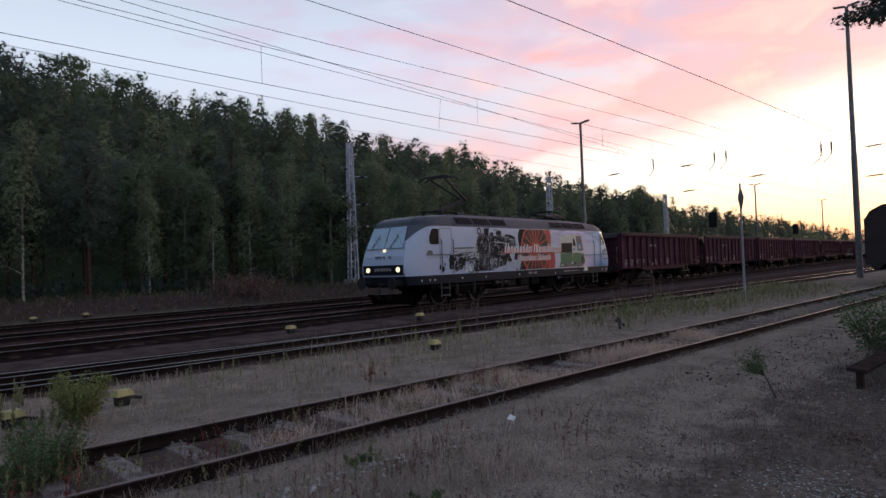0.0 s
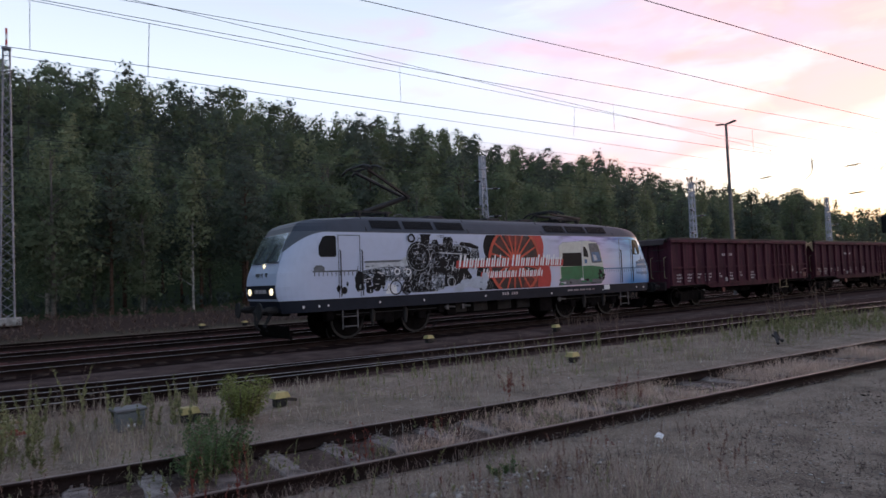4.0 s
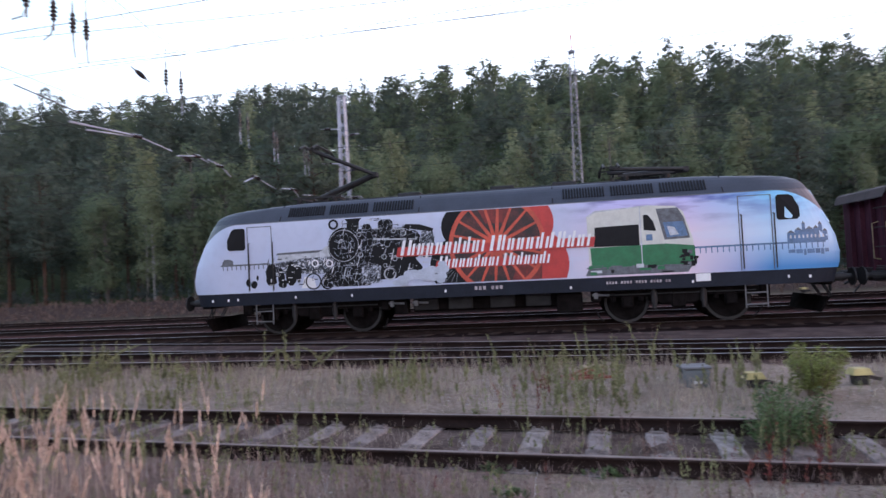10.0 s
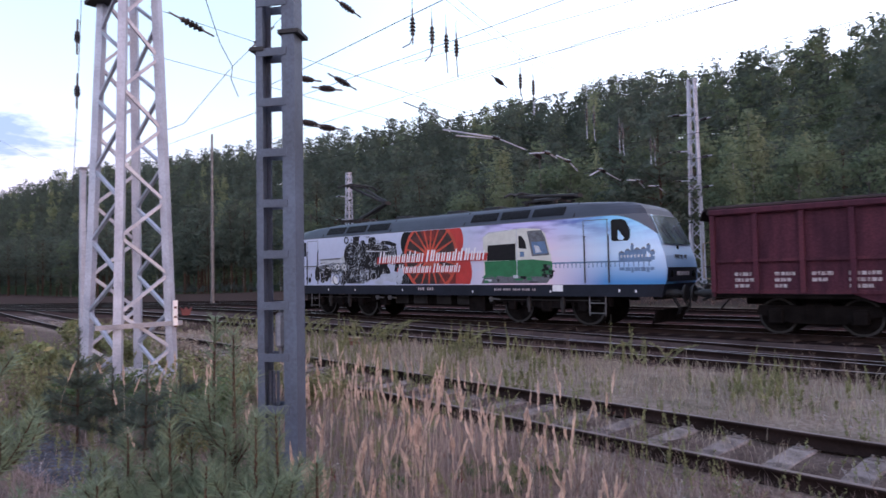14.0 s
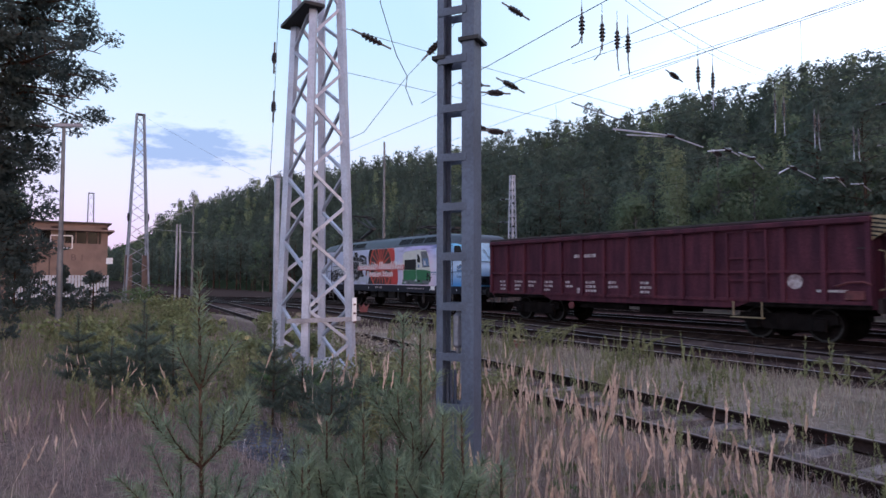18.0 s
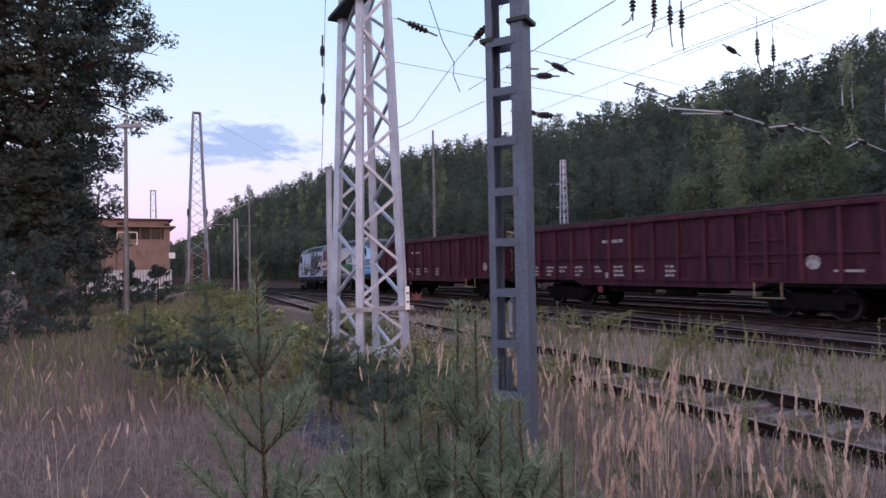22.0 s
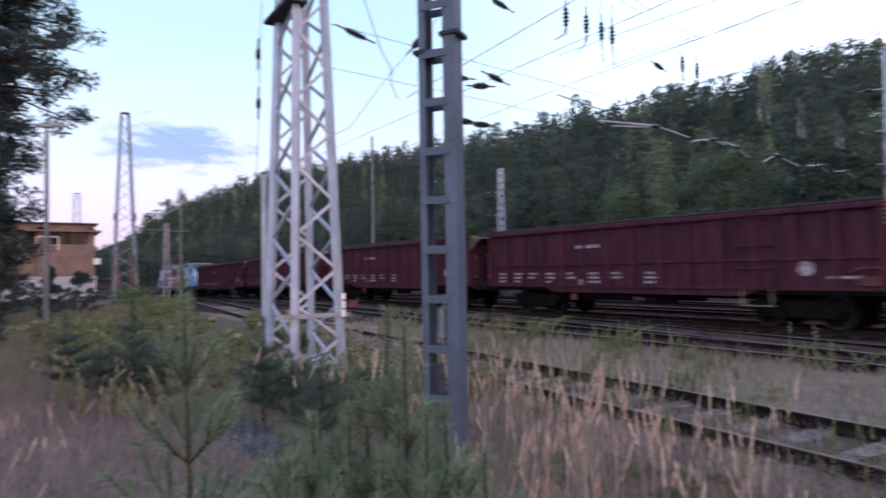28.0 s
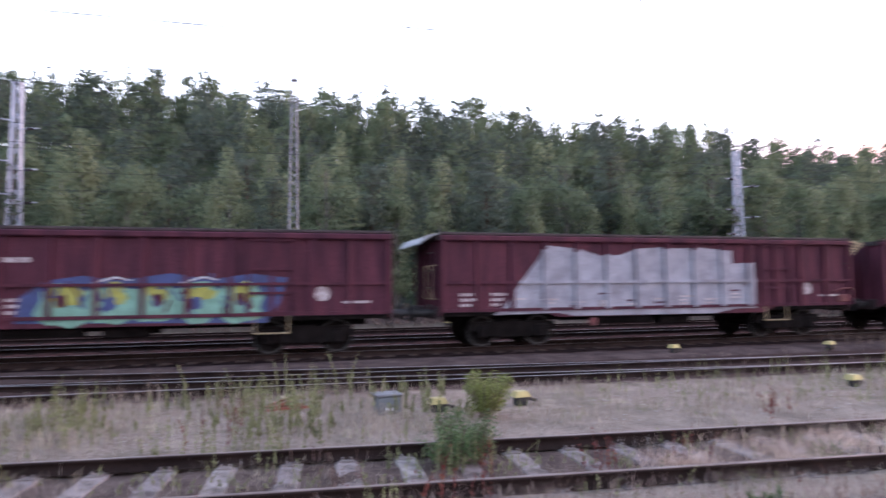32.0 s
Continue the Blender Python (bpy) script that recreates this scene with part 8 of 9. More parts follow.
def needle_pine(x, y, H, seed, label, shoots=5, lush=1.0, step=0.36, rise=1.0, material="young_pine"):
    """A young pine: whorls of upswept shoots set with long needles."""
    rng = np.random.RandomState(seed)
    th = thing("young_pine", label, "young pine", (x, y, float(ground_z(x, y)) - 0.03), group="young pines")
    segs, axes = [], []
    lean = rng.uniform(-0.03, 0.03, 2)
    t = lambda z: np.array([lean[0] * z, lean[1] * z, z])
    lead = min(0.56, H * 0.34)
    zs = [H, H - lead]
    while zs[-1] > step * 0.7:
        zs.append(zs[-1] - step)
    zs = [max(0.0, z) for z in zs][::-1]
    for za, zb in zip(zs, zs[1:]):
        segs.append((t(za), t(zb), 0.006 + 0.012 * (1 - za / H), 0.004 + 0.012 * (1 - zb / H), 6))
        axes.append((t(za), t(zb), 1.0 if zb > H - lead - 0.4 else 0.3))

    def shoot(p0, a, ln, up0, up1):
        """A shoot in three stretches that turns upwards; returns its joints."""
        pts = [p0]
        for k, u in enumerate((up0, (up0 + up1) / 2, up1)):
            h = math.sqrt(max(0.0, 1 - u * u))
            pts.append(pts[-1] + np.array([math.cos(a) * h, math.sin(a) * h, u]) * ln / 3)
        for k in range(3):
            segs.append((pts[k], pts[k + 1], 0.007 - 0.0015 * k, 0.0055 - 0.0015 * k, 4))
            axes.append((pts[k] + (pts[k + 1] - pts[k]) * (0.3 if k == 0 else 0), pts[k + 1], 0.7 if k == 0 else 1.0))
        return pts

    for k, zw in enumerate(zs[1:-1]):
        age = len(zs) - 2 - k
        for j in range(shoots):
            a = j * 2 * math.pi / shoots + rng.uniform(-0.35, 0.35) + k * 0.9
            ln = min(0.30 + 0.11 * (age - 1), 0.60) * rng.uniform(0.7, 1.15) * (1.0 if rise > 0.9 else 0.85)
            pts = shoot(t(zw), a, ln, (0.80 if age < 2 else 0.66) * rise, (0.86 if age < 3 else 0.78) * min(1, rise + 0.1))
            if age > 1:
                for q in (-1, 1):
                    if rng.random_sample() < 0.55:
                        shoot(pts[1], a + q * rng.uniform(0.5, 0.9), ln * rng.uniform(0.45, 0.62), 0.6 * rise, 0.95 * min(1, rise + 0.1))
    v, f_ = wood_mesh(segs)
    part_mesh("stem", mesh_np("stem", v, f_), "bark", th, "thin brown stem and shoots")
    P, D, Ln = [], [], []
    for a, b_, w in axes:
        L = np.linalg.norm(b_ - a)
        n = int(L * 400 * lush * w) + 3
        s = rng.uniform(0, 1, n)
        ax_ = (b_ - a) / L
        r = rng.normal(size=(n, 3))
        r -= (r @ ax_)[:, None] * ax_
        r /= np.linalg.norm(r, axis=1)[:, None]
        d = r * 0.75 + ax_ * 0.75 * rng.uniform(0.6, 1.3, (n, 1))
        d /= np.linalg.norm(d, axis=1)[:, None]
        P.append(a + (b_ - a) * s[:, None])
        D.append(d)
        Ln.append(rng.uniform(0.05, 0.095, n))
    P, D, Ln = np.concatenate(P), np.concatenate(D), np.concatenate(Ln)
    w = np.cross(D, rng.normal(size=D.shape))
    w /= np.linalg.norm(w, axis=1)[:, None]
    w *= 0.0015 * (1.0 + 0.18 * math.hypot(x, y))
    V = np.stack([P - w, P + w, P + D * Ln[:, None]], 1).reshape(-1, 3)
    part_mesh("needles", mesh_np("needles", V, None, np.arange(len(V)).reshape(-1, 3)), material, th, "long blue-green needles")


for args in ((-3.53, 0.59, 1.93, 41), (-2.99, 1.29, 1.73, 42), (-2.85, 1.35, 1.66, 43), (-2.42, 1.47, 1.18, 44)):
    needle_pine(*args, "slender young pine with upswept shoots", 5, 1.6)
for args in ((-2.9, 0.87, 1.24, 49), (-2.9, 1.11, 1.33, 50), (-2.6, 1.28, 1.36, 53), (-2.5, 1.37, 1.36, 57), (-2.75, 1.22, 1.15, 54), (-2.45, 1.22, 1.1, 52), (-2.75, 0.95, 1.05, 56), (-3.1, 0.62, 1.0, 59), (-2.65, 1.1, 1.2, 46), (-3.05, 1.0, 1.28, 81), (-2.85, 0.8, 1.15, 82), (-3.2, 1.2, 1.22, 83), (-3.0, 1.25, 1.2, 84), (-2.8, 1.27, 1.25, 85), (-3.3, 0.95, 1.15, 86)):
    needle_pine(*args, "low young pine with upswept shoots", 6, 2.0, 0.28)
for x, y, h, s in ((-8.1, 2.3, 1.35, 45), (-7.8, 2.55, 0.9, 55), (-10.5, 1.15, 1.35, 47), (-10.9, 0.75, 1.0, 48), (-10.1, 1.5, 1.2, 51), (-6.4, 2.35, 1.05, 87), (-7.1, 3.0, 0.95, 88), (-11.6, 1.3, 1.5, 60), (-11.9, 0.4, 1.3, 66)):
    needle_pine(x, y, h, s, "bushy dark young pine", 7, 1.3, 0.20, 0.55, "old_needles")


def shrub(name, x, y, h, w, seed, material, label, category="shrub", n=420, leaf=0.045, stems=16, tall=1.0):
    rng = np.random.RandomState(seed)
    th = thing(name, label, category, (x, y, float(ground_z(x, y))))
    segs, cs, rs_ = [], [], []
    for k in range(stems):
        a = rng.uniform(0, 6.28)
        e = np.array([math.cos(a) * w / 2 * rng.uniform(0.2, 1), math.sin(a) * w / 2 * rng.uniform(0.2, 1), h * rng.uniform(0.55, 1)])
        b_ = e * np.array([0.25, 0.25, 0])
        segs.append((b_, e, 0.008, 0.004, 4))
        for q in range(5):
            cs.append(b_ + (e - b_) * rng.uniform(0.25, 1.0))
            rs_.append((0.12 * w, 0.12 * w, 0.11 * h * tall))
    v, f_ = wood_mesh(segs)
    part_mesh("woody_base", mesh_np("woody_base", v, f_), "dead", th)
    lv = leaf_cloud(rng, cs, rs_, max(3, n // len(cs)), leaf)
    part_mesh("leaves", mesh_np("leaves", lv, np.arange(len(lv)).reshape(-1, 4)), material, th)


shrub("shrub", 2.42, 9.05, 0.66, 0.95, 61, "bush", "yellow-green leafy shrub in the weedy strip", n=6500, leaf=0.032, stems=26)
shrub("shrub", 1.5, 6.95, 0.55, 0.95, 62, "broom", "dense green broom bush beside the rail", n=9000, leaf=0.026, stems=44, tall=1.6)
shrub("shrub", 12.8, 2.25, 1.25, 1.8, 63, "broom", "dark green broom bush on the cinders", n=4200, leaf=0.05, stems=30, tall=1.4)
shrub("shrub", 14.5, 1.2, 1.4, 2.2, 64, "broom", "dark green broom bush on the cinders", n=3500, leaf=0.05, stems=30, tall=1.4)
th = thing("shrub", "thin leaning young broom with a bare dark stem", "shrub", (8.75, 2.78, 0.0))
srng = np.random.RandomState(65)
segs, cs = [((0, 0, 0), (-0.03, 0.10, 0.26), 0.016, 0.011, 6)], []
for k in range(13):
    f = srng.uniform(0.2, 1.0)
    a_ = np.array([-0.03 - 0.02 * f, 0.10 + 0.08 * f, 0.26 + 0.08 * f])
    e_ = a_ + np.array([srng.uniform(-0.14, 0.06), srng.uniform(-0.06, 0.34), srng.uniform(0.10, 0.36)])
    segs.append((a_, e_, 0.006, 0.003, 4))
    for q in range(5):
        cs.append(a_ + (e_ - a_) * srng.uniform(0.35, 1.0))
v, f_ = wood_mesh(segs)
part_mesh("woody_stem", mesh_np("woody_stem", v, f_), "dead_grey", th)
lv = leaf_cloud(srng, cs, [(0.07, 0.07, 0.09)] * len(cs), 16, 0.024)
part_mesh("leaves", mesh_np("leaves", lv, np.arange(len(lv)).reshape(-1, 4)), "broom", th)
for k, (x, y, h, w, mt) in enumerate(((-8.5, 4.0, 0.8, 1.5, "weed"), (-9.3, 3.0, 0.7, 1.4, "broom"), (-7.6, 3.3, 0.75, 1.2, "broom"), (-9.0, 4.9, 0.7, 1.1, "weed"), (-10.2, 2.6, 0.9, 1.5, "weed"), (-8.0, 5.2, 0.55, 1.0, "weed"), (-17, 2.6, 0.7, 2.4, "bank_green"), (-21, 3.2, 0.8, 3.0, "bank_green"), (-26, 4.2, 0.9, 3.2, "bank_green"), (-33, 4.9, 1.2, 3.6, "bank_green"), (-19, 0.9, 0.8, 2.6, "bank_green"), (-43, 4.6, 1.6, 4.5, "broom"), (-14.5, 1.2, 0.6, 2.2, "bank_green"), (-12.6, 4.9, 0.5, 1.6, "weed"), (-6.7, 2.8, 0.6, 1.1, "weed"), (-7.4, 3.4, 0.65, 1.2, "broom"), (-8.2, 3.6, 0.7, 1.2, "weed"), (-11.0, 5.3, 0.45, 1.4, "weed"), (-14.2, 3.6, 0.6, 1.8, "bank_green"))):
    shrub("shrub", x, y, h, w, 70 + k, mt, "low green thicket on the bank", n=1700, leaf=0.06 if x > -13 else 0.12, stems=22)


wrng = np.random.RandomState(140)
for k in range(15):
    x = -8.6 - 0.95 * k + wrng.uniform(-0.3, 0.3)
    y = float(siding_y(x)) - wrng.uniform(1.15, 1.9)
    shrub("weed_clump", x, y, wrng.uniform(0.45, 0.75), wrng.uniform(1.1, 1.7), 150 + k, ("weed", "bank_green", "dry")[k % 3], "knee-high weeds that hide the old siding", "weeds", n=2200, leaf=0.05 + 0.002 * k, stems=26, tall=1.5)


def bushy_pine(x, y, h, w, seed, label):
    rng = np.random.RandomState(seed)
    th = thing("young_pine", label, "young pine", (x, y, float(ground_z(x, y))), group="young pines by the signal box")
    segs, cs, rs_ = [((0, 0, 0), (0, 0, h), 0.05, 0.012, 6)], [], []
    for k in range(int(h * 14)):
        f = rng.uniform(0.04, 1.0)
        a = rng.uniform(0, 6.28)
        ln = w / 2 * (1 - f) ** 0.75 * rng.uniform(0.5, 1.05) + 0.1
        e = np.array([math.cos(a) * ln, math.sin(a) * ln, h * f + 0.35 * ln])
        segs.append(((0, 0, h * f), e, 0.014, 0.006, 4))
        for q in (0.55, 0.8, 1.0):
            cs.append(np.array([0, 0, h * f]) * (1 - q) + e * q)
            rs_.append((0.16, 0.16, 0.16))
    v, f_ = wood_mesh(segs)
    part_mesh("trunk", mesh_np("trunk", v, f_), "bark", th)
    lv = leaf_cloud(rng, cs, rs_, 22, 0.13, 1.4)
    part_mesh("crown", mesh_np("crown", lv, np.arange(len(lv)).reshape(-1, 4)), "old_pine", th)


for k, (x, y, h, w) in enumerate(((-24, -2.2, 3.0, 2.2), (-22, -3.6, 3.6, 2.6), (-20, -1.6, 1.9, 1.7), (-27, -1.0, 2.4, 2.0), (-18, -3.0, 2.6, 2.2), (-30, 0.4, 2.2, 2.2), (-34, 1.8, 2.0, 2.2), (-15.5, -3.4, 2.8, 2.0), (-13, -3.9, 2.4, 1.9), (-38, -1.0, 3.0, 2.4), (-26, -5.0, 4.5, 3.2), (-20.5, -6.5, 4.2, 3.0), (-11.5, -2.7, 1.5, 1.3))):
    bushy_pine(x, y, h, w, 90 + k, "bushy young pine in rough grass")


# ---------------------------------------------------------------- grass and weeds
def blades(rng, x, y, h, w, lean, bend=0.35, way=None):
    """Tapered, bent grass blades: verts, quads, tris."""
    n = len(x)
    z = ground_z(x, y) - 0.01
    a = rng.uniform(0, 6.28, n)
    la = rng.uniform(0, 6.28, n)
    l_ = lean * rng.uniform(0.2, 1.3, n) * h
    if way is not None:
        la, l_, bend = way + rng.normal(size=n) * 0.2, lean * rng.uniform(0.8, 1.2, n) * h, 0.6
    dx, dy = np.cos(la) * l_, np.sin(la) * l_
    wx, wy = np.cos(a) * w / 2, np.sin(a) * w / 2
    b0 = np.stack([x - wx, y - wy, z], -1)
    b1 = np.stack([x + wx, y + wy, z], -1)
    mx_, my_, mz = x + dx * bend, y + dy * bend, z + h * 0.6
    m0 = np.stack([mx_ - wx * 0.8, my_ - wy * 0.8, mz], -1)
    m1 = np.stack([mx_ + wx * 0.8, my_ + wy * 0.8, mz], -1)
    tp_ = np.stack([x + dx, y + dy, z + h * (1 - 0.25 * lean)], -1)
    V = np.stack([b0, b1, m1, m0, tp_], 1).reshape(-1, 3)
    i = np.arange(n)[:, None] * 5
    return V, i + np.array([0, 1, 2, 3]), i + np.array([3, 2, 4]), np.stack([mx_, my_, mz], -1), tp_


def grass(name, rng, x, y, h, w, lean, material, label):
    V, q, t_, _, _ = blades(rng, x, y, h, w, lean)
    return tagged(part_mesh(name, mesh_np(name, V, q, t_), material), label, "grass", kind="stuff")


def clumped(rng, n, x0, x1, y0, y1, clump, spread):
    k = max(1, n // clump)
    cx, cy = rng.uniform(x0, x1, k), rng.uniform(y0, y1, k)
    j = rng.randint(k, size=n)
    return cx[j] + rng.normal(size=n) * spread, cy[j] + rng.normal(size=n) * spread


rng = np.random.RandomState(77)
x, y = clumped(rng, 9000, -17, 2, 8.2, 11.4, 90, 0.36)
grass("dry_grass", rng, x, y, rng.uniform(0.08, 0.36, len(x)), 0.007, 0.55, "dry", "dry tussocks of the weedy strip")
x, y = clumped(rng, 15000, -32, 40, 8.1, 11.3, 60, 0.34)
grass("dry_grass", rng, x, y, rng.uniform(0.06, 0.26, len(x)), 0.006 + 0.00035 * np.hypot(x, y), 0.6, "dry", "short dry grass of the weedy strip")
x, y = clumped(rng, 5000, -32, 40, 8.2, 11.3, 10, 0.14)
grass("green_grass", rng, x, y, rng.uniform(0.05, 0.22, len(x)), 0.006 + 0.00025 * np.hypot(x, y), 0.5, "weed", "sparse green grass of the weedy strip")
x = rng.uniform(-14, 1.0, 64000)
y = rng.uniform(-2.0, 5.7, 64000)
keep = (np.hypot(x + 0.3, y) > 1.3) & (np.hypot((x + 8.0) / 2.1, (y - 2.0) / 0.34) > 1)
x, y = x[keep], y[keep]
grass("dry_grass", rng, x, y, rng.uniform(0.06, 0.30, len(x)) * np.clip((-x + 1.2) / 3, 0.35, 1), rng.uniform(0.002, 0.005, len(x)), 0.8, "mauve", "matted dry grass in the foreground")
x = rng.uniform(-48, -9, 26000)
y = rng.uniform(-7, 3.4, 26000) + 0.04 * (-x)
grass("dry_grass", rng, x, y, rng.uniform(0.15, 0.5, len(x)), 0.006 + 0.0004 * np.abs(x), 0.6, "mauve", "rough dry grass of the bank")
x, y = clumped(rng, 6000, 3.6, 16.0, 6.0, 7.3, 130, 0.24)
y = siding_y(x) + np.clip(y - 6.65, -0.55, 0.55)
grass("dry_grass", rng, x, y, rng.uniform(0.18, 0.40, len(x)), 0.005, 1.0, "reed", "pale tufts between the siding rails")
x, y = clumped(rng, 2600, 2.5, 20, 3.0, 5.3, 60, 0.4)
grass("dry_grass", rng, x, y, rng.uniform(0.04, 0.16, len(x)), 0.004, 0.9, "dead_grey", "thin dead tufts on the cinders")
x, y = clumped(rng, 25000, 2.0, 15, 0.3, 3.1, 200, 0.42)
keep = (np.hypot(x, y) > 2.4) & (y < 3.35 - 0.03 * x + 0.25 * np.sin(x * 2.1)) & (np.hypot(x - 5.4, y - 1.5) > 0.7)
x, y = x[keep], y[keep]
grass("dry_grass", rng, x, y, rng.uniform(0.03, 0.15, len(x)) * rng.uniform(0.6, 1.3, len(x)), rng.uniform(0.002, 0.005, len(x)), 1.1, "dead_grey", "matted grey dead grass on the cinders")
x, y = clumped(rng, 4200, 14.0, 46, 6.0, 7.3, 60, 0.3)
y = siding_y(x) + np.clip(y - 6.65, -0.6, 0.6)
grass("dry_grass", rng, x, y, rng.uniform(0.08, 0.28, len(x)), 0.008, 0.8, "dry", "thin dry grass between the far siding rails")
x, y = clumped(rng, 6500, 4.0, 22, 4.2, 5.4, 50, 0.2)
y = siding_y(x) - rng.uniform(0.85, 1.25, len(x))
grass("dry_grass", rng, x, y, rng.uniform(0.05, 0.22, len(x)), 0.004, 0.8, "dry", "pale dry grass along the siding rail")


def stalks(name, rng, x, y, h, material, label, leaves=16, leaf=0.06, plume=False, width=0.006, lean=0.25, way=None):
    """Upright stems with small leaves or a feathery seed head."""
    V, q, t_, mid_, tip_ = blades(rng, x, y, h, np.full(len(x), width), lean, 0.3, way)
    n = len(x)
    base = np.stack([x, y, ground_z(x, y)], -1)
    f = rng.uniform(0.76, 1.0, (n, leaves)) if plume else rng.uniform(0.2, 1.0, (n, leaves))
    lo = base[:, None] + (mid_ - base)[:, None] * np.clip(f / 0.6, 0, 1)[..., None]
    p = np.where((f > 0.6)[..., None], mid_[:, None] + (tip_ - mid_)[:, None] * ((f - 0.6) / 0.4)[..., None], lo).reshape(-1, 3)
    if plume:
        ax_ = np.repeat((tip_ - mid_) / np.linalg.norm(tip_ - mid_, axis=1)[:, None], leaves, 0)
        d = rng.normal(size=p.shape) * 0.13 + ax_
    else:
        d = rng.normal(size=p.shape)
        d[:, 2] = np.abs(d[:, 2]) * 0.8 + 0.85
    d /= np.linalg.norm(d, axis=1)[:, None]
    s = leaf * rng.uniform(0.6, 1.3, (len(p), 1)) * (np.sin(np.clip((f.reshape(-1, 1) - 0.70) / 0.3, 0.05, 0.97) * math.pi) * 0.7 + 0.3 if plume else (1.25 - 0.7 * f.reshape(-1, 1)))
    w = np.cross(d, rng.normal(size=p.shape))
    w /= np.linalg.norm(w, axis=1)[:, None]
    w *= s * (0.13 if plume else 0.16)
    L = np.stack([p - w * 0.3, p + w + d * s * 0.45, p + d * s, p - w + d * s * 0.45], 1).reshape(-1, 3)
    nq = np.arange(len(L)).reshape(-1, 4) + len(V)
    me = mesh_np(name, np.concatenate([V, L]), np.concatenate([q, nq]), t_)
    return tagged(part_mesh(name, me, material), label, "weeds", kind="stuff")


# straw-coloured reed grass in the foreground
x, y = clumped(rng, 520, -8.5, -1.0, 1.9, 5.3, 7, 0.30)
k_ = (np.hypot(x, y) > 3.1) & (y < 5.5) & (-x > 0.62 * y) & ((y > 0.52 * (-x - 0.3)) | (rng.uniform(0, 1, len(x)) < 0.25))
stalks("reed_grass", rng, x[k_], y[k_], rng.uniform(0.5, 1.08, k_.sum()), "reed", "tall straw-coloured reed grass with feathery heads", 90, 0.050, True, 0.0035, 0.17)
x, y = clumped(rng, 110, -14, -4, -2.5, 1.2, 3, 0.5)
k_ = np.hypot(x, y) > 3
stalks("reed_grass", rng, x[k_], y[k_], rng.uniform(0.5, 0.9, k_.sum()), "reed", "tall straw-coloured reed grass with feathery heads", 60, 0.040, True, 0.0035, 0.3)
# green fleabane and weeds
x, y = clumped(rng, 400, -18, 1.9, 8.3, 11.2, 14, 0.30)
stalks("weeds", rng, x, y, rng.uniform(0.20, 0.60, len(x)) * rng.choice((0.7, 1.0, 1.35), len(x), p=(0.4, 0.45, 0.15)), "weed", "upright pale green fleabane in the strip", 90, 0.058, width=0.013, lean=0.16)
x, y = clumped(rng, 56, -18, 2.2, 8.4, 11.4, 4, 0.22)
stalks("weeds", rng, x, y, rng.uniform(0.5, 0.95, len(x)), "weed", "tall fleabane with fuzzy pale tops", 110, 0.06, width=0.015, lean=0.14)
x, y = clumped(rng, 380, -16, 2.2, 8.3, 11.2, 5, 0.4)
stalks("dead_weeds", rng, x, y, rng.uniform(0.2, 0.5, len(x)), "dry", "dry grey seed stalks in the strip", 30, 0.035, width=0.006, lean=0.3)
x, y = clumped(rng, 170, -10, 3.2, 5.5, 7.9, 6, 0.25)
stalks("weeds", rng, x, y, rng.uniform(0.2, 0.55, len(x)), "weed", "upright green weeds along the siding", 50, 0.042, width=0.007, lean=0.15)
x, y = clumped(rng, 84, -22, -5.5, 11.1, 11.8, 7, 0.34)
stalks("weeds", rng, x, y, rng.uniform(0.5, 0.85, len(x)), "weed", "leaning green stalks at the track edge", 84, 0.075, width=0.024, lean=1.05, way=np.where(rng.uniform(0, 1, len(x)) < 0.7, 0.1, 2.9))
x, y = clumped(rng, 620, 15.0, 36, 8.3, 11.5, 22, 0.6)
stalks("weeds", rng, x, y, rng.uniform(0.2, 0.62, len(x)), "weed", "green weed thicket of the strip", 50, 0.06, width=0.010, lean=0.2)
x, y = clumped(rng, 40, 8.0, 16, 8.6, 11.2, 6, 0.14)
stalks("weeds", rng, x, y, rng.uniform(0.35, 0.65, len(x)), "weed", "yellowish upright weeds of the strip", 60, 0.045, width=0.009, lean=0.2)
x, y = clumped(rng, 26, 12.0, 26, 11.0, 11.9, 5, 0.2)
stalks("dead_weeds", rng, x, y, rng.uniform(0.9, 1.5, len(x)), "dead", "tall branching seed stalks at the track edge", 60, 0.06, width=0.012, lean=0.25)
x, y = clumped(rng, 150, 2.0, 34, 8.4, 11.4, 5, 0.3)
stalks("weeds", rng, x, y, rng.uniform(0.25, 0.6, len(x)), "weed", "scattered green weeds in the strip", 44, 0.045, width=0.008)
x, y = clumped(rng, 170, -10, 30, 10.6, 11.6, 4, 0.25)
stalks("dead_weeds", rng, x, y, rng.uniform(0.4, 0.9, len(x)), "dead", "brown dead weed stalks at the track edge", 22, 0.045, width=0.006, lean=0.5)
x, y = clumped(rng, 46, -2, 9, 5.5, 9.0, 5, 0.12)
stalks("rust_weeds", rng, x, y, rng.uniform(0.3, 0.65, len(x)), "rust_weed", "rust-red dock stalks along the siding", 30, 0.045, width=0.008)
x, y = clumped(rng, 60, 15, 20, 15.4, 16.6, 5, 0.3)
stalks("dead_weeds", rng, x, y, rng.uniform(0.4, 0.8, len(x)), "dead", "brown dead weed stalks by the path", 22, 0.045, width=0.008, lean=0.4)
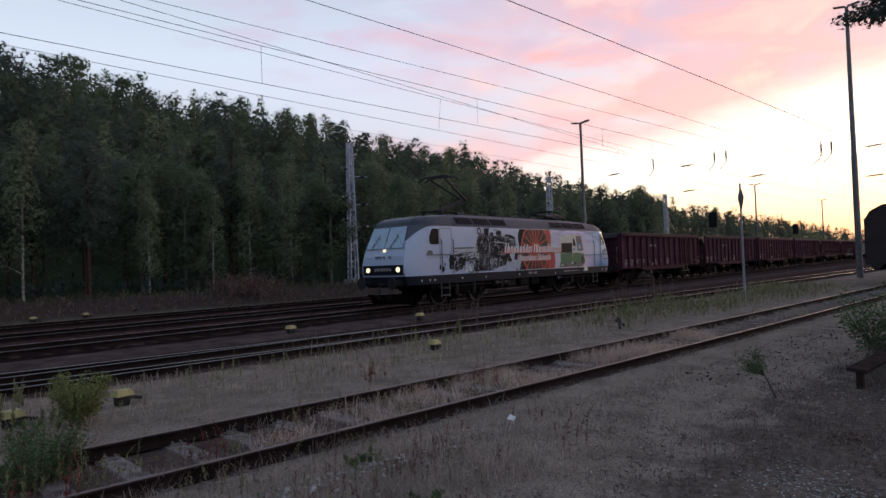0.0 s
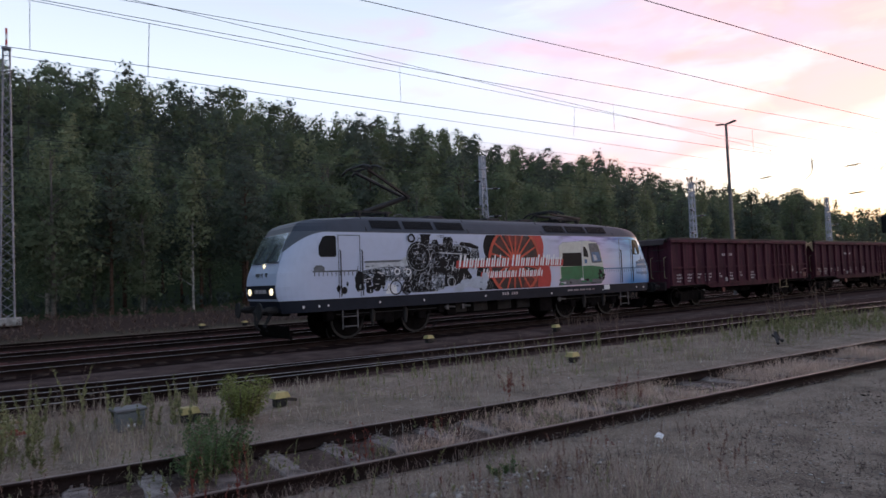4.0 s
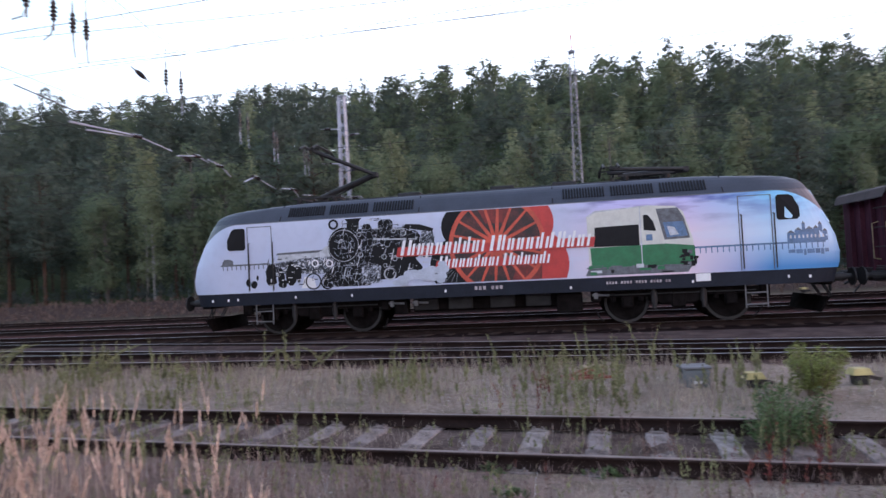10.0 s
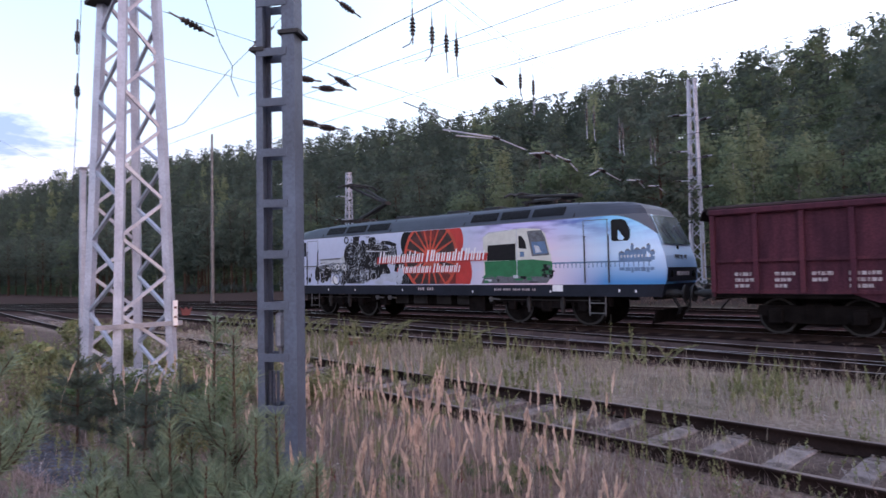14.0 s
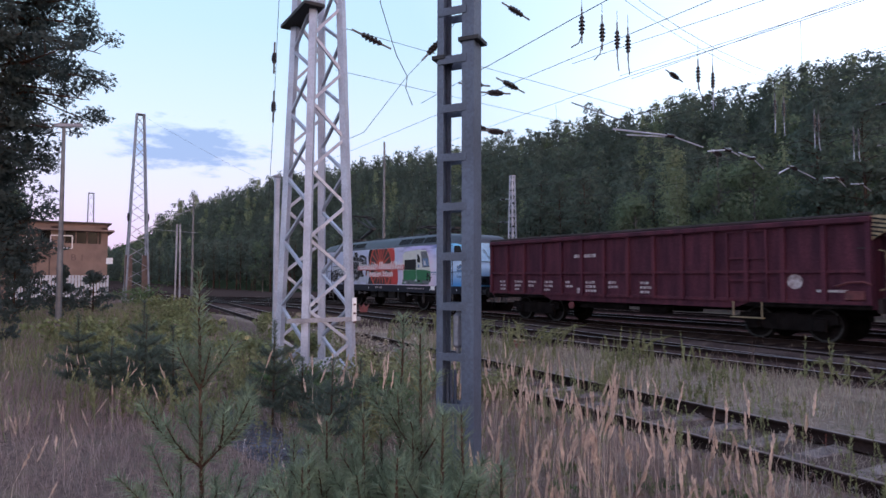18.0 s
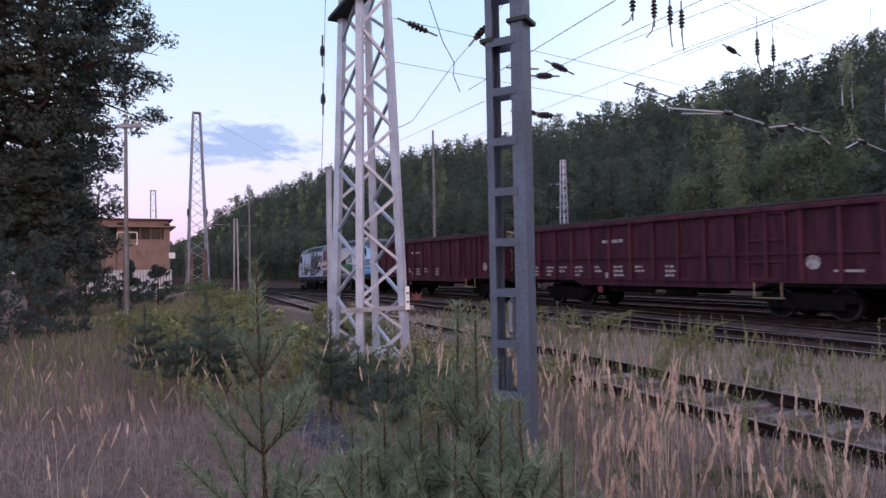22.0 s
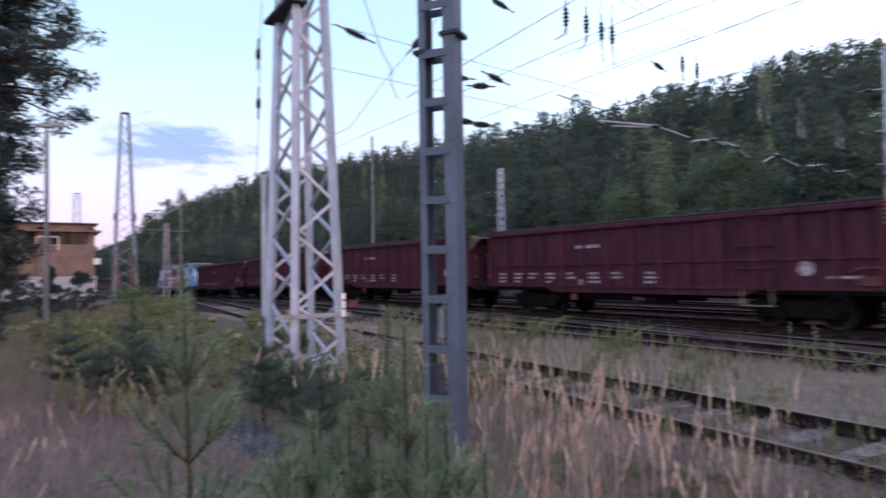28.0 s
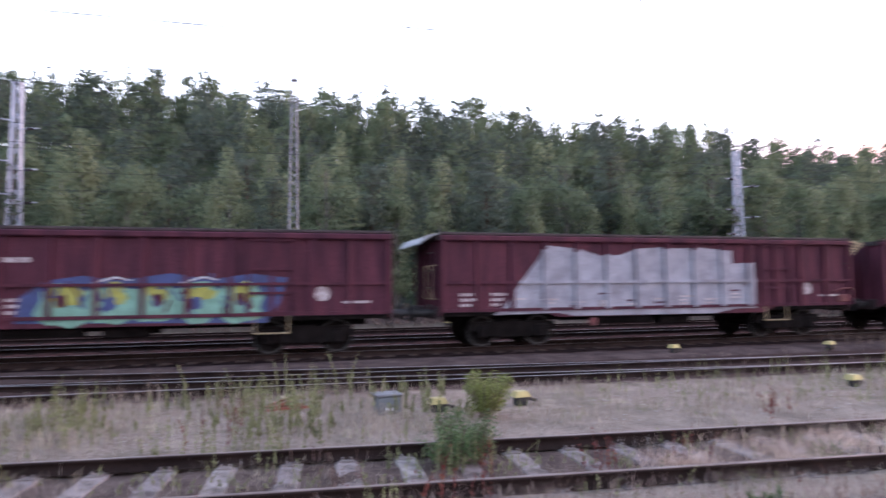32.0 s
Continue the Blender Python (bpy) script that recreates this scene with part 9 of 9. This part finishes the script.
# reddish scrub along the far bank
x = rng.uniform(-40, 70, 3800)
y = train_y(x) + rng.uniform(12.6, 16.5, len(x))
stalks("bank_scrub", rng, x, y, rng.uniform(0.15, 0.5, len(x)), "dead", "reddish-brown low scrub along the far bank", 8, 0.16, width=0.02, lean=0.5)
x, y = clumped(rng, 160, 17, 22, 33.2, 35.6, 160, 0.9)
stalks("rust_weeds", rng, x, y, rng.uniform(0.5, 1.4, len(x)), "brushwood", "heap of rust-brown brushwood at the wood's edge", 16, 0.25, width=0.03, lean=0.7)
x = rng.uniform(-90, 110, 1300)
y = edge_y(x) + rng.uniform(-1.6, 6, len(x))
stalks("undergrowth", rng, x, y, rng.uniform(0.4, 1.5, len(x)), "old_pine", "leafy undergrowth below the trees", 16, 0.34, width=0.02, lean=0.4)


x, y = clumped(rng, 16000, -42, -9.5, -3.0, 4.2, 30, 0.5)
grass("green_grass", rng, x, y + 0.03 * (-x), rng.uniform(0.15, 0.55, len(x)), 0.006 + 0.0004 * np.abs(x), 0.5, "bank_green", "rough green grass of the bank")
x, y = clumped(rng, 420, -30, -9, 0.5, 4.5, 8, 0.4)
stalks("weeds", rng, x, y, rng.uniform(0.35, 0.8, len(x)), "weed", "yellow-green weeds of the bank", 40, 0.08, width=0.012, lean=0.3)
x, y = clumped(rng, 420, -9, -1.0, 1.6, 5.4, 7, 0.3)
k_ = np.hypot(x, y) > 2.6
stalks("weeds", rng, x[k_], y[k_], rng.uniform(0.15, 0.45, k_.sum()), "weed", "grey-green weeds among the reed grass", 40, 0.035, width=0.005, lean=0.3)
x, y = clumped(rng, 160, -9, -1.0, 1.6, 5.4, 4, 0.3)
k_ = np.hypot(x, y) > 2.6
stalks("pale_weeds", rng, x[k_], y[k_], rng.uniform(0.2, 0.4, k_.sum()), "pale_flower", "pale seed heads among the reed grass", 26, 0.02, width=0.004, lean=0.3)
# mixed low weeds before the siding and on its edges
x, y = clumped(rng, 9000, -12, 4.5, 3.3, 6.2, 16, 0.16)
keep = np.hypot(x, y) > 2.6
grass("dry_grass", rng, x[keep], y[keep], rng.uniform(0.06, 0.30, keep.sum()), rng.uniform(0.003, 0.006, keep.sum()), 0.55, "mauve", "thin dry grass before the siding")
x, y = clumped(rng, 420, -12, 4.2, 3.2, 6.1, 6, 0.2)
stalks("weeds", rng, x, y, rng.uniform(0.10, 0.34, len(x)), "weed", "small green weeds before the siding", 30, 0.035, width=0.005, lean=0.4)
x, y = clumped(rng, 520, -12, 5, 3.2, 6.1, 6, 0.22)
stalks("dead_weeds", rng, x, y, rng.uniform(0.10, 0.40, len(x)), "dead", "small brown seed stalks before the siding", 26, 0.026, width=0.004, lean=0.4)
x, y = clumped(rng, 130, -11, 6, 3.2, 7.6, 4, 0.15)
stalks("rust_weeds", rng, x, y, rng.uniform(0.08, 0.26, len(x)), "rust_weed", "small rust-red weeds by the siding", 22, 0.03, width=0.005)
x, y = clumped(rng, 3600, -14, 2.5, 5.9, 7.5, 26, 0.2)
grass("dry_grass", rng, x, y, rng.uniform(0.06, 0.24, len(x)), 0.005, 0.6, "dry", "thin dry grass between the siding rails")
x, y = clumped(rng, 260, -14, 1.5, 7.6, 8.6, 5, 0.2)
stalks("weeds", rng, x, y, rng.uniform(0.2, 0.6, len(x)), "weed", "green weeds behind the siding rail", 44, 0.045, width=0.007, lean=0.2)

x = rng.uniform(-14, 22, 14000)
grass("dead_leaves", rng, x, siding_y(x) + rng.uniform(-0.8, 0.8, len(x)), rng.uniform(0.02, 0.07, len(x)), rng.uniform(0.008, 0.022, len(x)), 1.9, "dead", "brown leaf litter between the siding rails")
x, y = clumped(rng, 240, -12, 9, 3.4, 7.6, 5, 0.16)
stalks("rust_weeds", rng, x, y, rng.uniform(0.10, 0.42, len(x)), "brushwood", "russet seed stalks along the siding", 34, 0.03, width=0.005, lean=0.3)
x, y = clumped(rng, 300, -11, 4.0, 3.2, 5.9, 9, 0.10)
stalks("weeds", rng, x, y, rng.uniform(0.05, 0.16, len(x)), "broom", "low dark green rosettes before the siding", 36, 0.06, width=0.004, lean=0.9)

x, y = clumped(rng, 420, -12, 9, 3.6, 7.4, 6, 0.2)
stalks("pale_weeds", rng, x, y, rng.uniform(0.08, 0.26, len(x)), "pale_flower", "small pale seed heads along the siding", 20, 0.016, width=0.003, lean=0.4)
x, y = clumped(rng, 340, -12, 9, 5.9, 7.5, 6, 0.2)
stalks("weeds", rng, x, y, rng.uniform(0.08, 0.30, len(x)), "weed", "small yellow-green weeds between the siding rails", 40, 0.034, width=0.005, lean=0.35)
x, y = clumped(rng, 7000, -12, 12, 3.4, 5.9, 22, 0.18)
keep = np.hypot(x, y) > 2.8
grass("dry_grass", rng, x[keep], y[keep], rng.uniform(0.03, 0.14, keep.sum()), rng.uniform(0.003, 0.007, keep.sum()), 1.1, "dry", "flattened straw before the siding")

x, y = clumped(rng, 9000, -6, 5, 3.3, 5.7, 34, 0.22)
keep = np.hypot(x, y) > 2.9
grass("dry_grass", rng, x[keep], y[keep], rng.uniform(0.05, 0.24, keep.sum()), rng.uniform(0.003, 0.006, keep.sum()), 0.7, "dry", "pale dry tufts before the siding")

# ---------------------------------------------------------------- stones
def stones(name, rng, x, y, s, label, material="stone"):
    V, F, o = [], [], 0
    base = np.array([(1, 0, 0), (-1, 0, 0), (0, 1, 0), (0, -1, 0), (0, 0, 0.8), (0, 0, -0.6)], float)
    tri = np.array([(0, 2, 4), (2, 1, 4), (1, 3, 4), (3, 0, 4), (2, 0, 5), (1, 2, 5), (3, 1, 5), (0, 3, 5)])
    n = len(x)
    jit = base[None] * rng.uniform(0.55, 1.25, (n, 6, 3)) + rng.normal(size=(n, 6, 3)) * 0.18
    a = rng.uniform(0, 6.28, n)
    c, sn = np.cos(a)[:, None], np.sin(a)[:, None]
    px = (jit[:, :, 0] * c - jit[:, :, 1] * sn) * s[:, None] + x[:, None]
    py = (jit[:, :, 0] * sn + jit[:, :, 1] * c) * s[:, None] + y[:, None]
    pz = jit[:, :, 2] * s[:, None] * 0.7 + (ground_z(x, y) + s * 0.25)[:, None]
    V = np.stack([px, py, pz], -1).reshape(-1, 3)
    F = (np.arange(n)[:, None, None] * 6 + tri[None]).reshape(-1, 3)
    return tagged(part_mesh(name, mesh_np(name, V, None, F), material), label, "stones", kind="stuff")


n = 1500
stones("gravel", rng, 3.1 + rng.normal(size=n) * 0.95, 5.15 + rng.normal(size=n) * 0.30, rng.uniform(0.010, 0.042, n), "pale stones spilled beside the rail")
n = 7500
x = rng.uniform(-12, 26, n)
stones("gravel", rng, x, siding_y(x) + rng.uniform(-0.7, 0.7, n), rng.uniform(0.015, 0.042, n), "rough ballast stones between the siding rails", "ballast_stone")
n = 11000
x, y = rng.uniform(0.5, 22, n), rng.uniform(0.8, 5.6, n)
stones("gravel", rng, x, y, rng.uniform(0.005, 0.018, n), "loose cinders and pebbles", "ballast_stone")
n = 4200
x, y = rng.uniform(-12, 20, n), rng.uniform(1.6, 10.5, n)
stones("gravel", rng, x, y, rng.uniform(0.008, 0.024, n), "loose pale pebbles")
n = 210
x, y = rng.uniform(9.0, 18, n), 3.75 + rng.normal(size=n) * 0.55
stones("gravel", rng, x, np.minimum(y, siding_y(x) - 1.0), rng.uniform(0.010, 0.036, n), "dark clods on the bare cinders", "clod")
n = 900
stones("gravel", rng, 5.4 + rng.normal(size=n) * 0.45, 1.5 + rng.normal(size=n) * 0.32, rng.uniform(0.006, 0.018, n), "patch of pale grey chippings")
# stones added in place of a bluish patch that looks like water
n = 3600
a_, r_ = rng.uniform(0, 6.28, n), np.sqrt(rng.uniform(0, 1, n))
stones("gravel", rng, -8.0 + 2.1 * r_ * np.cos(a_), 2.0 + 0.34 * r_ * np.sin(a_), rng.uniform(0.008, 0.028, n), "blue-grey stones standing in for a bluish, water-like patch among the young pines", "blue_stone")
n = 300
x, y = 7.1 + rng.normal(size=n) * 0.28, 1.62 + rng.normal(size=n) * 0.13
grass("dead_leaves", rng, x, y, rng.uniform(0.03, 0.08, n), 0.012, 1.8, "dead", "rust-brown patch of dead leaves")
bd = thing("plank", "weathered dark plank on short posts among the broom", "plank", (10.1, 2.25, 0.0), -3)
bm = bmesh.new()
slab(bm, [(-0.15, -0.24, 0.21), (2.9, -0.24, 0.27), (2.9, 0.0, 0.29), (-0.15, 0.0, 0.23)], (0, 0, 0.045))
part("board", bm, "sleeper_dark", bd)
for u, v_ in ((0.0, -0.12), (2.6, -0.12)):
    bm = bmesh.new()
    beam(bm, (u, v_, -0.1), (u, v_, 0.225 + 0.02 * u), 0.08)
    part("post", bm, "sleeper_dark", bd)
lt = thing("litter", "small scrap of white paper on the cinders", "litter", (5.85, 4.77, 0.0), 20)
bm = bmesh.new()
slab(bm, [(-0.05, -0.04, 0.01), (0.05, -0.03, 0.03), (0.06, 0.04, 0.05), (-0.03, 0.05, 0.02)], (0, 0, 0.01))
part("paper", bm, "white", lt)
st = thing("scrap", "twisted dark scrap iron in the strip", "scrap", (15.2, 8.6, 0), 30)
bm = bmesh.new()
for a, b_ in (((-0.3, 0, 0.05), (0.1, 0.05, 0.28)), ((0.1, 0.05, 0.28), (0.35, -0.05, 0.08)), ((-0.1, -0.1, 0.1), (0.3, 0.1, 0.2))):
    beam(bm, a, b_, 0.06)
part("iron", bm, "dark_steel", st)

# ---------------------------------------------------------------- sleepers, piece by piece where the camera passes
SL = dict(siding=sleeper_mesh("sleeper"), second=sleeper_mesh("sleeper_dark"))
for nm, x0, x1 in (("siding", -40, 58), ("second", -45, 62)):
    x = x0
    while x < x1:
        o = part_mesh("sleeper", SL[nm], None, TRACKS[nm])
        y = float(LINES[nm](x))
        sl = float(LINES[nm](x + 0.5) - LINES[nm](x - 0.5))
        o.matrix_basis = pose(x + rs.uniform(-0.03, 0.03), y + rs.uniform(-0.04, 0.04), RAIL_Z[nm] - 0.145 + (0.002 if nm == "siding" else 0.012 + float(grade(x))), 0, 0, math.degrees(math.atan(sl)) + rs.uniform(-1.2, 1.2))
        x += 0.64
for nm in ("main", "fourth", "fifth"):
    bm_v, bm_f = [], []
    xs = np.arange(-120, 200, 0.65)
    c8 = np.array([(sx, sy, sz) for sx in (-0.12, 0.12) for sy in (-1.25, 1.25) for sz in (-0.12, 0.004)])
    f6 = np.array([(0, 1, 3, 2), (4, 6, 7, 5), (0, 4, 5, 1), (2, 3, 7, 6), (1, 5, 7, 3), (0, 2, 6, 4)])
    V = (c8[None] + np.stack([xs, LINES[nm](xs), RAIL_Z[nm] - 0.135 + grade(xs)], -1)[:, None]).reshape(-1, 3)
    F = (np.arange(len(xs))[:, None, None] * 8 + f6[None]).reshape(-1, 4)
    tagged(part_mesh("sleepers", mesh_np("sleepers", V, F), "sleeper_dark", TRACKS[nm]), "row of dark sleepers", kind="stuff")

# ---------------------------------------------------------------- how the train moves
S_ROWS = ((0, 18.0), (1, 15.38), (2, 12.72), (3, 10.06), (4, 7.36), (5, 4.62), (6, 1.80), (7, -1.13), (8, -4.16), (9, -7.28), (10, -10.51), (11, -13.82), (12, -17.21), (13, -20.74), (14, -24.33), (15, -28.12), (16, -32.05),
          (17, -36.10), (18, -40.15), (19, -44.27), (20, -48.56), (21, -52.99), (22, -57.48), (23, -62.05), (24, -66.8), (25, -71.8), (26, -76.95), (27, -82.2), (28, -87.5), (29, -93.25), (30, -98.8), (31, -104.45), (32, -110.06))


def train_s(t):
    """How far along the line the train is, smoothed between the rows."""
    k = min(max(int(t), 0), 31)
    p = [S_ROWS[min(max(i, 0), 32)][1] for i in (k - 1, k, k + 1, k + 2)]
    if k == 0:
        p[0] = 2 * p[1] - p[2]
    if k == 31:
        p[3] = 2 * p[2] - p[1]
    u = t - k
    return p[1] + 0.5 * u * (p[2] - p[0] + u * (2 * p[0] - 5 * p[1] + 4 * p[2] - p[3] + u * (3 * (p[1] - p[2]) + p[3] - p[0])))


def on_track(x):
    y = LINES["main"]
    a = math.degrees(math.atan2(float(y(x + 5) - y(x - 5)), 10))
    tip = -math.degrees(math.atan2(float(grade(x + 5) - grade(x - 5)), 10))
    return pose(x, float(y(x - 5) + y(x + 5)) / 2, RAIL_Z["main"] + float(grade(x - 5) + grade(x + 5)) / 2, 0, tip, a)


def motions():
    times = [k * 0.5 for k in range(65)]
    cars = [(LOCO, 7.37, 0.60)] + [(w, 17.55 + WL / 2 + 16.0 * k, 0.46) for k, w in enumerate(WAGONS)]
    for k, (car, off, r) in enumerate(cars):
        walk(car, [(t, on_track(train_s(t) + off)) for t in times])
        if k > 7:
            continue
        fine = [i * 32.0 / 240 for i in range(241)]
        for ws in [c for c in car.children_recursive if c.name.startswith("wheelset")]:
            p = ws.matrix_basis.translation.copy()
            walk(ws, [(t, pose(*p, 0, math.degrees((train_s(t) - train_s(0)) / r), 0)) for t in fine])


motions()
